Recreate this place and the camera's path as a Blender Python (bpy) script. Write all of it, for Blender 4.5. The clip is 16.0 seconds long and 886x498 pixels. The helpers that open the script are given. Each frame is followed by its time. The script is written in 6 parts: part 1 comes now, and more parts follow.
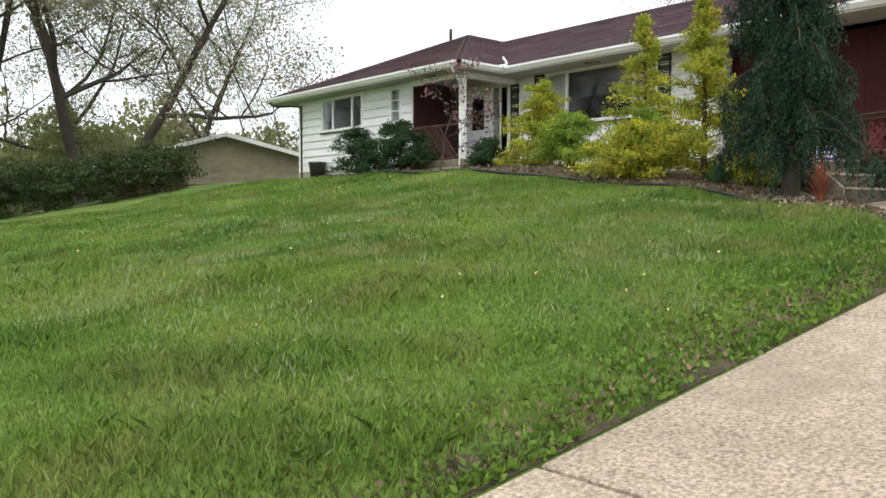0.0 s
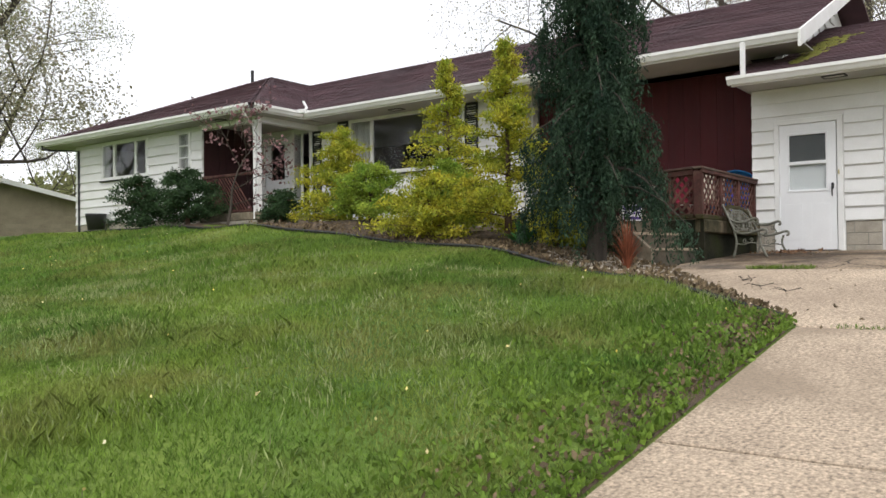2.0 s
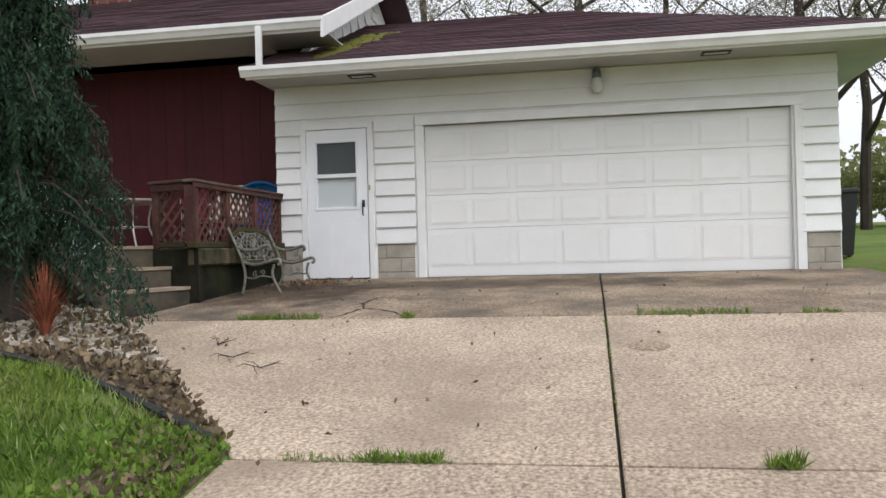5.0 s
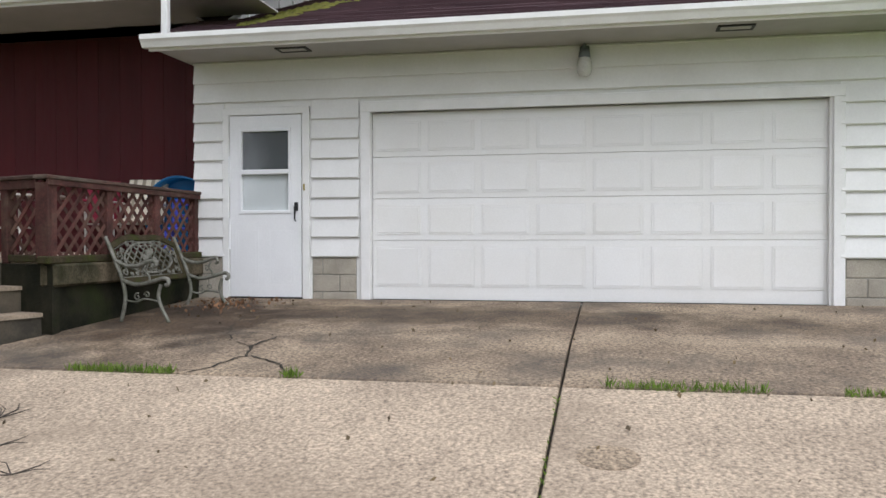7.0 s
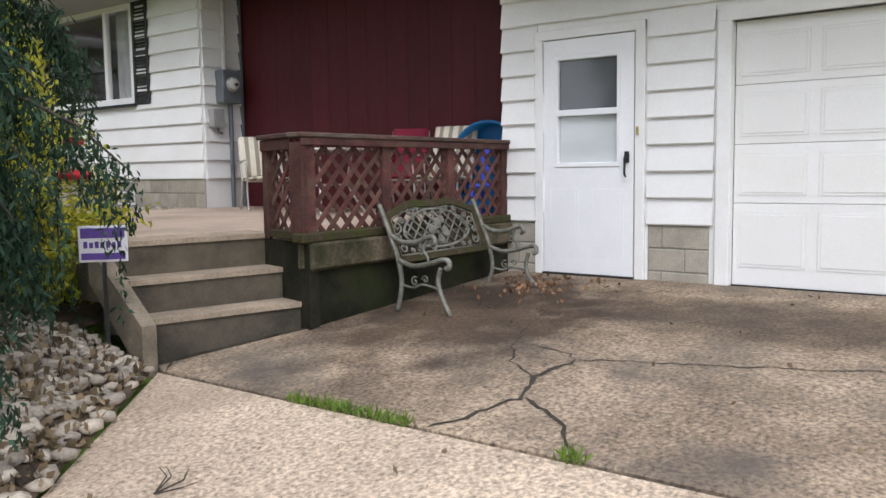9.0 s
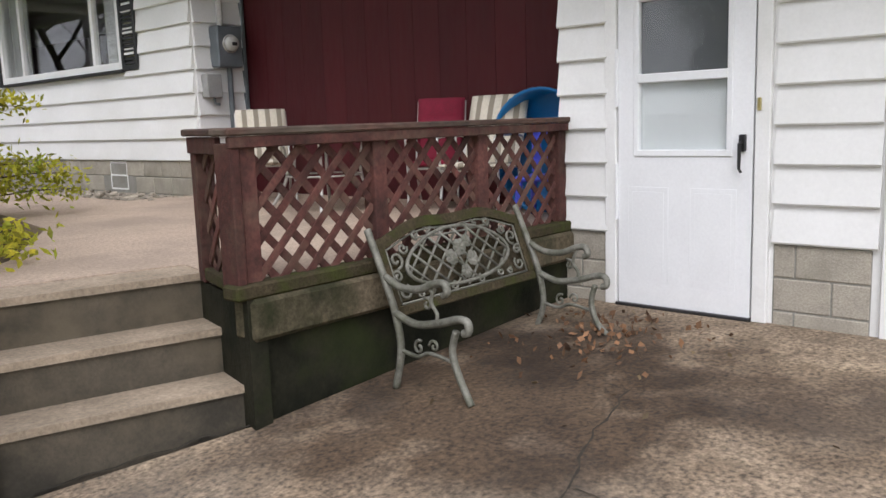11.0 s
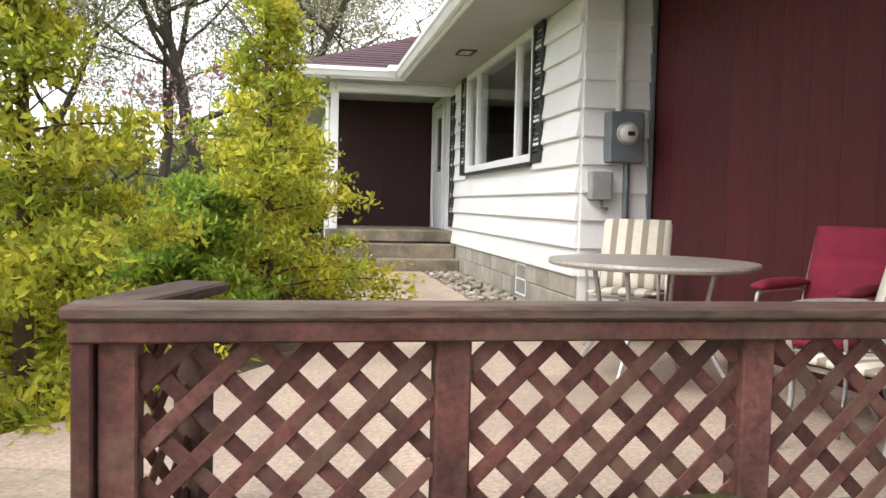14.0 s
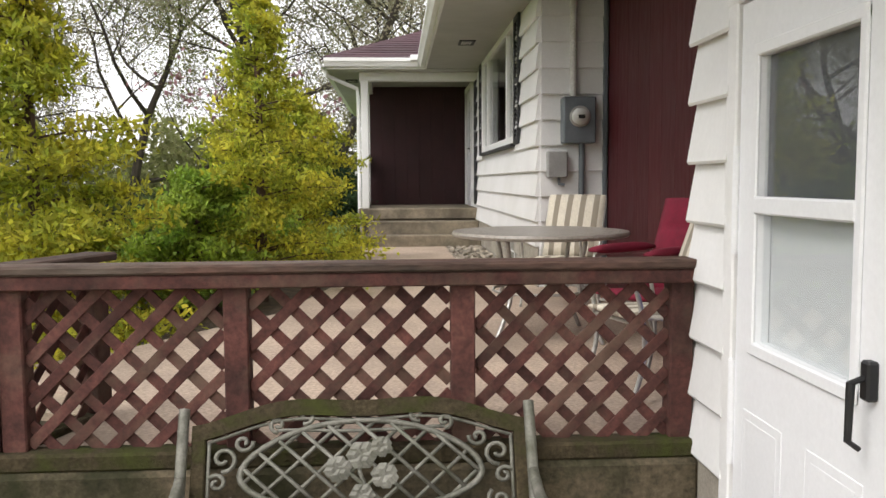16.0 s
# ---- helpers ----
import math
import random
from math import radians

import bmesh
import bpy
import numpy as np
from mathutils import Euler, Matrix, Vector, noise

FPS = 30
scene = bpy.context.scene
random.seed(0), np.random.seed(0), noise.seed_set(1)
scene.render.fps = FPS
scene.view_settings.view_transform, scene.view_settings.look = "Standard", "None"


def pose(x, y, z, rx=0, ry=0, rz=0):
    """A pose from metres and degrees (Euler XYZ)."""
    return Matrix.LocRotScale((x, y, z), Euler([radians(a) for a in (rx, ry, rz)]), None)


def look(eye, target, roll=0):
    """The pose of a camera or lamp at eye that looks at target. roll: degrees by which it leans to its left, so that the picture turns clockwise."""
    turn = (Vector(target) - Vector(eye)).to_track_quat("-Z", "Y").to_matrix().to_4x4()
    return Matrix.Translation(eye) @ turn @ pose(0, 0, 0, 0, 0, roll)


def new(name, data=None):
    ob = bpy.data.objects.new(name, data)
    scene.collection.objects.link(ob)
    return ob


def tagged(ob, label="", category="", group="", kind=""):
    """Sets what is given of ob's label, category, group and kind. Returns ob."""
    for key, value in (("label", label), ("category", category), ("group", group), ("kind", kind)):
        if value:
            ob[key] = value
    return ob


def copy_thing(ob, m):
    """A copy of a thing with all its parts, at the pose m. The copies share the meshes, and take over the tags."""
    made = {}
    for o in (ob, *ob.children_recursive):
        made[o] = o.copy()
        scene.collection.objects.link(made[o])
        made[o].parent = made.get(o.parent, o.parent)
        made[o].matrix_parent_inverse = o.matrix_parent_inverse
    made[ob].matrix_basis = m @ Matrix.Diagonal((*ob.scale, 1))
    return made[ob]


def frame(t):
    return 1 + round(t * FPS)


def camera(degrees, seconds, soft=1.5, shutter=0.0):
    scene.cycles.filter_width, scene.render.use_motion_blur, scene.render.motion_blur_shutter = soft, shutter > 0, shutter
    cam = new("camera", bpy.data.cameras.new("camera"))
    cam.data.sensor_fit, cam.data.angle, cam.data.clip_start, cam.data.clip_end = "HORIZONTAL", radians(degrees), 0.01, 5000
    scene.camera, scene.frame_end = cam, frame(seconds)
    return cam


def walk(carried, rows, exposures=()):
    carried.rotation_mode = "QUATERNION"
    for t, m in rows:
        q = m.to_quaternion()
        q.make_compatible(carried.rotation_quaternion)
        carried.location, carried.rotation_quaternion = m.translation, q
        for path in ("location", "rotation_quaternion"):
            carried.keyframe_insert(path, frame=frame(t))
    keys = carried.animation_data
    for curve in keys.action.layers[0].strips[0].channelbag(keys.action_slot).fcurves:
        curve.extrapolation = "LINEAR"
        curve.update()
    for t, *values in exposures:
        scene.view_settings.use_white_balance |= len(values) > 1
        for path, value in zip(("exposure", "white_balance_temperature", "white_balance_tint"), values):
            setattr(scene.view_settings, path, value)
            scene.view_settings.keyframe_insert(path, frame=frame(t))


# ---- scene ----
cam = camera(56.2, 16.0)
METRES, EYE, TILT, LEAN, TURN = 16.2, -0.405, 0.0, 0.0, -41.3
ROWS = [
    (0.0, 0.0, 0.0, 0.0, 0.0, -2.2, -0.12),
    (0.5, 0.0066, 0.0265, 0.0053, 1.92, 1.96, -0.85),
    (1.0, 0.0172, 0.053, 0.0086, 2.47, 1.84, 1.02),
    (1.5, 0.0313, 0.0823, 0.0125, -4.81, 0.57, 1.24),
    (2.0, 0.0498, 0.1029, 0.0181, -11.61, 0.87, 0.56),
    (2.5, 0.0708, 0.1285, 0.0209, -16.46, 0.98, 0.95),
    (3.0, 0.0926, 0.1546, 0.0263, -22.68, 0.61, 0.97),
    (3.5, 0.1174, 0.1771, 0.0302, -28.48, 0.56, 2.22),
    (4.0, 0.1442, 0.2006, 0.0365, -35.72, 0.09, 1.58),
    (4.5, 0.1711, 0.2174, 0.0421, -38.55, 0.26, 1.69),
    (7.0, 0.3193, 0.3015, 0.0653, -37.2, -0.64, 0.09),
    (7.5, 0.3447, 0.3275, 0.0711, -29.49, -0.57, 0.72),
    (8.0, 0.3665, 0.3509, 0.0757, -21.98, -1.6, -0.08),
    (8.5, 0.3839, 0.3817, 0.0785, -16.02, -3.31, 0.3),
    (11.0, 0.4429, 0.5395, 0.0989, -7.28, -8.74, 1.89),
    (11.5, 0.4494, 0.5684, 0.1009, -6.63, -8.61, 2.75),
    (12.0, 0.4607, 0.605, 0.1031, -7.2, -8.81, 4.01),
    (12.5, 0.4738, 0.6342, 0.1036, -4.81, -9.7, 2.86),
    (13.0, 0.4893, 0.6613, 0.1069, 3.75, -7.01, 2.27),
    (13.5, 0.5031, 0.6811, 0.1111, 18.14, -5.01, 0.41),
    (14.0, 0.5207, 0.6902, 0.1144, 31.56, -3.03, -1.29),
    (14.5, 0.542, 0.6881, 0.1143, 39.34, -2.15, -1.28),
    (15.0, 0.564, 0.6888, 0.1156, 39.82, -2.81, -0.51),
    (15.5, 0.5885, 0.6903, 0.1168, 38.76, -3.91, -0.99),
    (16.0, 0.6064, 0.6836, 0.1171, 38.06, -4.67, 0.35),
]
walk(cam, [(t, pose(-15.7, -3.56, EYE, TILT, LEAN, TURN) @ pose(METRES * x, METRES * y, METRES * z, 90 + pitch, roll, yaw)) for t, x, y, z, yaw, pitch, roll in ROWS],
     exposures=[(0.0, 0.22, 6250, 8), (0.5, 0.08, 6300, 10), (1.0, -0.1, 6300, 12), (1.5, -0.02, 6400, 11), (3.0, 0.08, 6450, 11), (3.6, 0.08, 6400, 11), (4.5, -0.08, 6250, 12), (7.0, -0.05, 6050, 12), (8.5, 0.24, 6050, 13), (11.0, 0.3, 6200, 14), (12.5, 0.28, 6250, 14),
                (13.2, 0.4, 6350, 12), (14.0, 0.95, 6400, 12), (15.0, 0.75, 6500, 12), (16.0, 0.45, 6600, 12)])

# ---- world and light: a bright overcast spring day ----
world = bpy.data.worlds.new("overcast_sky")
world.use_nodes = True
scene.world = world
_n = world.node_tree.nodes
_l = world.node_tree.links
_sky = _n.new("ShaderNodeTexSky")
_sky.sky_type = "NISHITA"
_sky.sun_disc = False
_sky.sun_elevation = radians(48)
_sky.sun_rotation = radians(215)
_sky.dust_density = 4.0
_hs = _n.new("ShaderNodeHueSaturation")
_hs.inputs["Saturation"].default_value = 0.22
_l.new(_sky.outputs[0], _hs.inputs["Color"])
_mixw = _n.new("ShaderNodeMix")
_mixw.data_type = "RGBA"
_mixw.inputs["Factor"].default_value = 0.55
_l.new(_hs.outputs[0], _mixw.inputs[6])
_mixw.inputs[7].default_value = (9.6, 9.6, 9.8, 1)
_l.new(_mixw.outputs[2], _n["Background"].inputs["Color"])
_n["Background"].inputs["Strength"].default_value = 0.16
sun_data = bpy.data.lights.new("sun", "SUN")
sun_data.energy = 0.95
sun_data.angle = radians(25)
sun_data.color = (1.0, 0.98, 0.95)
sun = new("sun", sun_data)
sun.matrix_world = look((-27, -13, 34), (0, 3, 0))


# ---- materials ----
def material(name, c1, c2, scale=3.0, rough=0.7, metal=0.0, bump=0.15, fine=60.0, stretch=(1, 1, 1), rand=0.08, island=False,
             stain=None, stain_scale=0.6, stain_amount=0.5, grain=0.2, spec=0.4, through_light=0.0, bump_dist=0.01):
    m = bpy.data.materials.new(name)
    m.use_nodes = True
    n, l = m.node_tree.nodes, m.node_tree.links
    b = n["Principled BSDF"]
    tc = n.new("ShaderNodeTexCoord")
    mp = n.new("ShaderNodeMapping")
    mp.inputs["Scale"].default_value = stretch
    l.new(tc.outputs["Object"], mp.inputs["Vector"])
    info = n.new("ShaderNodeNewGeometry" if island else "ShaderNodeObjectInfo")
    rnd = info.outputs["Random Per Island" if island else "Random"]
    if not island:
        add = n.new("ShaderNodeVectorMath")
        add.operation = "MULTIPLY_ADD"
        l.new(rnd, add.inputs[0])
        add.inputs[1].default_value = (17.0, 11.0, 23.0)
        l.new(mp.outputs[0], add.inputs[2])
        vec = add.outputs[0]
    else:
        vec = mp.outputs[0]
    def tex(s, detail):
        t = n.new("ShaderNodeTexNoise")
        t.inputs["Scale"].default_value = s
        t.inputs["Detail"].default_value = detail
        t.inputs["Roughness"].default_value = 0.62
        l.new(vec, t.inputs["Vector"])
        return t.outputs["Fac"]
    def remap(v, a, c, lo, hi):
        r = n.new("ShaderNodeMapRange")
        l.new(v, r.inputs[0])
        for i, x in enumerate((a, c, lo, hi)):
            r.inputs[i + 1].default_value = x
        return r.outputs[0]
    def mix(f, a, c, how="MIX"):
        r = n.new("ShaderNodeMix")
        r.data_type, r.blend_type = "RGBA", how
        for k, v in ((0, f), (6, a), (7, c)):
            if isinstance(v, (tuple, float, int)):
                r.inputs[k].default_value = (*v, 1) if isinstance(v, tuple) else v
            else:
                l.new(v, r.inputs[k])
        return r.outputs[2]
    big = remap(tex(scale, 5), 0.36, 0.64, 0, 1)
    small = tex(fine, 4)
    col = mix(big, c1, c2)
    col = mix(1.0, col, remap(small, 0.3, 0.7, 1 - grain, 1 + grain * 0.9), "MULTIPLY")
    if stain:
        col = mix(remap(tex(stain_scale, 6), 0.48, 0.68, 0, stain_amount), col, stain)
    if rand:
        col = mix(1.0, col, remap(rnd, 0, 1, 1 - rand, 1 + rand), "MULTIPLY")
    l.new(col, b.inputs["Base Color"])
    l.new(remap(small, 0.3, 0.7, max(0.02, rough - 0.08), min(1, rough + 0.08)), b.inputs["Roughness"])
    b.inputs["Metallic"].default_value = metal
    b.inputs["Specular IOR Level"].default_value = spec
    if bump:
        bp = n.new("ShaderNodeBump")
        bp.inputs["Strength"].default_value = bump
        bp.inputs["Distance"].default_value = bump_dist
        l.new(small, bp.inputs["Height"])
        l.new(bp.outputs[0], b.inputs["Normal"])
    if through_light:
        tr = n.new("ShaderNodeBsdfTranslucent")
        l.new(col, tr.inputs["Color"])
        ms = n.new("ShaderNodeMixShader")
        ms.inputs[0].default_value = through_light
        l.new(b.outputs[0], ms.inputs[1])
        l.new(tr.outputs[0], ms.inputs[2])
        l.new(ms.outputs[0], n["Material Output"].inputs["Surface"])
    return m


WHITE = material("white_siding_paint", (0.80, 0.80, 0.79), (0.74, 0.74, 0.72), 1.2, 0.55, bump=0.05, rand=0.02, stain=(0.55, 0.54, 0.49), stain_scale=1.1, stain_amount=0.12, fine=40, grain=0.03)
TRIM = material("white_trim_paint", (0.82, 0.82, 0.81), (0.75, 0.75, 0.73), 2.5, 0.45, bump=0.04, rand=0.03, grain=0.03)
# off-white lowered to mid grey: the shade under the eaves is in this colour
SOFFIT = material("off_white_soffit_with_eave_shade", (0.42, 0.415, 0.385), (0.36, 0.355, 0.325), 1.4, 0.7, bump=0.05, rand=0.0, stain=(0.42, 0.40, 0.36), stain_amount=0.4, grain=0.03)
DOORWHITE = material("white_door_enamel", (0.84, 0.85, 0.86), (0.80, 0.81, 0.82), 2.0, 0.38, bump=0.02, rand=0.0, grain=0.03)
GARAGEWHITE = material("cream_white_garage_door_enamel", (0.82, 0.82, 0.81), (0.78, 0.775, 0.75), 0.8, 0.42, bump=0.03, rand=0.02, grain=0.03)
MAROON = material("maroon_board_paint", (0.072, 0.009, 0.012), (0.056, 0.007, 0.010), 2.0, 0.62, bump=0.08, rand=0.03, spec=0.3, fine=25, stretch=(1, 1, 0.15), grain=0.03)
# about half the red of MAROON, for the boards inside the porch
DARKMAROON = material("darker_maroon_boards", (0.034, 0.007, 0.008), (0.024, 0.005, 0.006), 2.0, 0.6, bump=0.1, rand=0.05, grain=0.03)
SHINGLE = material("brown_maroon_asphalt_shingle", (0.105, 0.058, 0.066), (0.075, 0.042, 0.050), 1.3, 0.9, bump=0.5, fine=120, rand=0.18, island=True, stain=(0.06, 0.05, 0.055), stain_scale=0.4, stain_amount=0.5)
MOSS = material("yellow_green_moss", (0.10, 0.11, 0.015), (0.16, 0.15, 0.02), 9, 0.95, bump=0.8, fine=140, rand=0)
BLOCK = material("grey_concrete_block", (0.41, 0.375, 0.31), (0.33, 0.30, 0.25), 4, 0.9, bump=0.4, fine=90, rand=0.12, stain=(0.18, 0.17, 0.13), stain_scale=2.5, stain_amount=0.5)
MORTAR = material("grey_mortar", (0.30, 0.29, 0.26), (0.24, 0.23, 0.20), 6, 0.95, rand=0)
CONCRETE = material("tan_aggregate_concrete", (0.50, 0.40, 0.295), (0.38, 0.30, 0.22), 0.9, 0.9, bump=0.9, fine=44, rand=0.05, grain=0.62, stain=(0.27, 0.21, 0.15), stain_scale=0.7, stain_amount=0.7)
APRON = material("grey_brown_stained_concrete", (0.38, 0.295, 0.205), (0.20, 0.15, 0.105), 1.3, 0.88, bump=0.9, fine=42, rand=0.04, grain=0.75, stain=(0.095, 0.08, 0.065), stain_scale=1.0, stain_amount=0.85)


def damp_stain(m, spots, colour):
    """Ragged dark stains round the given places: x, y, reach in x, reach in y, strength."""
    n, l = m.node_tree.nodes, m.node_tree.links
    b = n["Principled BSDF"]
    tc = n.new("ShaderNodeTexCoord")
    noise = n.new("ShaderNodeTexNoise")
    noise.inputs["Scale"].default_value, noise.inputs["Detail"].default_value = 3.2, 6
    l.new(tc.outputs["Object"], noise.inputs["Vector"])
    for x, y, rx, ry, amount in spots:
        mp = n.new("ShaderNodeMapping")
        mp.inputs["Location"].default_value = (-x / rx, -y / ry, 0)
        mp.inputs["Scale"].default_value = (1 / rx, 1 / ry, 0)
        l.new(tc.outputs["Object"], mp.inputs["Vector"])
        d = n.new("ShaderNodeVectorMath")
        d.operation = "LENGTH"
        l.new(mp.outputs[0], d.inputs[0])
        add = n.new("ShaderNodeMath")
        add.operation = "MULTIPLY_ADD"
        l.new(noise.outputs["Fac"], add.inputs[0])
        add.inputs[1].default_value = 1.5
        l.new(d.outputs["Value"], add.inputs[2])
        fade = n.new("ShaderNodeMapRange")
        for i, v in enumerate((1.25, 1.85, amount, 0.0)):
            fade.inputs[i + 1].default_value = v
        l.new(add.outputs[0], fade.inputs[0])
        mx = n.new("ShaderNodeMix")
        mx.data_type, mx.blend_type = "RGBA", "MULTIPLY"
        l.new(fade.outputs[0], mx.inputs[0])
        l.new(b.inputs["Base Color"].links[0].from_socket, mx.inputs[6])
        mx.inputs[7].default_value = (*colour, 1)
        l.new(mx.outputs[2], b.inputs["Base Color"])
    return m


damp_stain(APRON, ((-1.55, 0.55, 1.7, 1.15, 0.92), (-1.0, -1.6, 0.7, 3.2, 0.65), (-1.3, -4.6, 0.6, 1.1, 0.5)), (0.27, 0.225, 0.185))
PATIO = material("pinkish_tan_patio_concrete", (0.50, 0.39, 0.30), (0.41, 0.32, 0.25), 1.2, 0.9, bump=0.35, fine=50, rand=0.04, grain=0.3, stain=(0.30, 0.24, 0.18), stain_amount=0.5)
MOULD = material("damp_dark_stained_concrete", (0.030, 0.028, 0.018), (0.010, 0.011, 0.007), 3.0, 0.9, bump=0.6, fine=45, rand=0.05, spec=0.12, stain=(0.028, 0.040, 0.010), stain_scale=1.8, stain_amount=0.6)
STEP = material("weathered_tan_step_concrete", (0.30, 0.25, 0.18), (0.15, 0.125, 0.09), 3.5, 0.9, bump=0.5, fine=70, rand=0.06, stain=(0.07, 0.062, 0.045), stain_scale=2.2, stain_amount=0.75)
CRACK = material("dark_soil_in_joint", (0.05, 0.042, 0.03), (0.03, 0.026, 0.02), 12, 1.0, rand=0)
FENCE = material("weathered_red_brown_stained_wood", (0.115, 0.046, 0.038), (0.058, 0.026, 0.022), 5, 0.8, bump=0.5, fine=45, stretch=(1, 1, 1), rand=0.3, spec=0.25, grain=0.35, stain=(0.17, 0.12, 0.085), stain_scale=4, stain_amount=0.5)
RAILTOP = material("greyed_red_brown_cap_wood", (0.11, 0.062, 0.048), (0.06, 0.042, 0.033), 6, 0.85, spec=0.25, grain=0.4, bump=0.6, fine=50, stretch=(0.25, 1, 1), rand=0.1, stain=(0.16, 0.14, 0.11), stain_scale=5, stain_amount=0.7)
MOSSWOOD = material("mossy_weathered_wood", (0.07, 0.055, 0.032), (0.03, 0.026, 0.015), 6, 0.95, bump=0.7, fine=60, rand=0.1, spec=0.15, grain=0.4, stain=(0.075, 0.09, 0.018), stain_scale=6, stain_amount=0.5)
IRON = material("weathered_grey_cast_iron", (0.25, 0.245, 0.21), (0.13, 0.13, 0.105), 14, 0.6, metal=0.35, bump=0.3, fine=90, rand=0, stain=(0.10, 0.11, 0.06), stain_scale=6, stain_amount=0.5)
BLACK = material("black_painted_metal", (0.015, 0.015, 0.016), (0.022, 0.022, 0.022), 5, 0.45, bump=0.03, rand=0)
SHUTTER = material("black_shutter_paint", (0.018, 0.019, 0.021), (0.027, 0.027, 0.029), 4, 0.55, bump=0.05, rand=0.05)
# near-black colour stands in for the shade of unlit rooms behind glass
DARKROOM = material("unlit_interior_shade", (0.03, 0.03, 0.032), (0.02, 0.02, 0.022), 2, 0.9, bump=0, rand=0)
CURTAIN = material("pale_grey_curtain_cloth", (0.55, 0.55, 0.53), (0.45, 0.45, 0.44), 6, 0.9, bump=0.1, rand=0.03, stretch=(1, 8, 0.3), grain=0.03)
METERGREY = material("grey_enamelled_steel", (0.17, 0.19, 0.205), (0.13, 0.15, 0.165), 6, 0.5, metal=0.2, bump=0.06, rand=0.0, grain=0.03)
CONDUIT = material("grey_white_painted_conduit", (0.60, 0.59, 0.56), (0.48, 0.47, 0.44), 5, 0.6, bump=0.05, rand=0)
STEEL = material("pale_tubular_steel", (0.52, 0.51, 0.48), (0.42, 0.41, 0.38), 8, 0.4, metal=0.5, bump=0.03, rand=0)
REDCLOTH = material("crimson_cushion_cloth", (0.19, 0.012, 0.032), (0.14, 0.009, 0.023), 5, 0.9, bump=0.3, fine=90, rand=0)
BLUEPOOL = material("bright_blue_moulded_plastic", (0.01, 0.17, 0.42), (0.012, 0.13, 0.34), 2, 0.35, bump=0.02, rand=0, grain=0.03)
VIOLET = material("blue_violet_moulded_plastic", (0.08, 0.10, 0.62), (0.07, 0.085, 0.52), 3, 0.35, bump=0.02, rand=0, grain=0.03)
TABLETOP = material("grey_beige_table_top", (0.34, 0.31, 0.27), (0.28, 0.255, 0.22), 9, 0.32, bump=0.05, rand=0)
BRICK = material("red_brown_brick", (0.20, 0.075, 0.05), (0.14, 0.05, 0.035), 8, 0.9, bump=0.4, fine=80, rand=0.2)
BARK = material("dark_grey_brown_bark", (0.075, 0.06, 0.047), (0.04, 0.033, 0.027), 6, 0.95, bump=0.8, fine=30, stretch=(1, 1, 0.25), rand=0.1, bump_dist=0.02)
CEDARBARK = material("reddish_brown_bark", (0.12, 0.075, 0.05), (0.07, 0.045, 0.03), 8, 0.95, bump=0.6, fine=40, stretch=(1, 1, 0.2), rand=0)
SPRINGLEAF = material("pale_spring_leaf", (0.26, 0.26, 0.12), (0.19, 0.22, 0.075), 0.5, 0.7, bump=0, rand=0.35, island=True, through_light=0.5)
BUDLEAF = material("pinkish_grey_bud", (0.34, 0.30, 0.21), (0.25, 0.25, 0.15), 0.5, 0.8, bump=0, rand=0.3, island=True, through_light=0.5)
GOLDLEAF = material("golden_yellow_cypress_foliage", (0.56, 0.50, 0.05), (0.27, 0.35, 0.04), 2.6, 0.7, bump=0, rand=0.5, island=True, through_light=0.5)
GREENLEAF = material("fresh_green_juniper_foliage", (0.34, 0.42, 0.05), (0.17, 0.29, 0.035), 3.0, 0.7, bump=0, rand=0.45, island=True, through_light=0.45)
SPRUCELEAF = material("blue_green_weeping_foliage", (0.040, 0.072, 0.040), (0.014, 0.034, 0.021), 2.0, 0.8, bump=0, rand=0.5, spec=0.2, island=True, through_light=0.15)
YEWLEAF = material("dark_green_yew_foliage", (0.022, 0.055, 0.018), (0.035, 0.075, 0.022), 3.0, 0.7, bump=0, rand=0.4, island=True, through_light=0.15)
SHRUBLEAF = material("olive_green_shrub_leaf", (0.07, 0.095, 0.03), (0.045, 0.065, 0.022), 0.8, 0.75, bump=0, rand=0.4, island=True, through_light=0.2)
HOSTALEAF = material("glossy_green_hosta_leaf", (0.05, 0.17, 0.035), (0.035, 0.12, 0.025), 6, 0.45, bump=0.1, rand=0.25, island=True, through_light=0.2)
PINKLEAF = material("dusty_pink_magnolia_flower", (0.30, 0.16, 0.17), (0.20, 0.11, 0.11), 3, 0.8, bump=0, rand=0.3, island=True, through_light=0.3)
REDGRASS = material("dry_rust_red_stalks", (0.30, 0.095, 0.045), (0.20, 0.06, 0.03), 8, 0.9, bump=0, rand=0.35, island=True)
SOIL = material("brown_mulch_soil", (0.13, 0.092, 0.058), (0.065, 0.048, 0.032), 7, 1.0, bump=0.9, fine=70, rand=0, bump_dist=0.03)
DEADLEAF = material("dry_brown_leaf", (0.19, 0.14, 0.078), (0.11, 0.08, 0.047), 3, 0.9, bump=0.1, rand=0.5, island=True)
PILELEAF = material("dry_rust_brown_leaf", (0.24, 0.125, 0.06), (0.11, 0.065, 0.04), 5, 0.9, bump=0.1, rand=0.55, island=True)
PEBBLE = material("rounded_river_stone", (0.40, 0.35, 0.28), (0.27, 0.235, 0.19), 4, 0.75, bump=0.15, fine=60, rand=0.4)
PEBBLES = material("rounded_river_stones", (0.40, 0.35, 0.28), (0.27, 0.235, 0.19), 4, 0.75, bump=0.15, fine=60, rand=0.4, island=True)
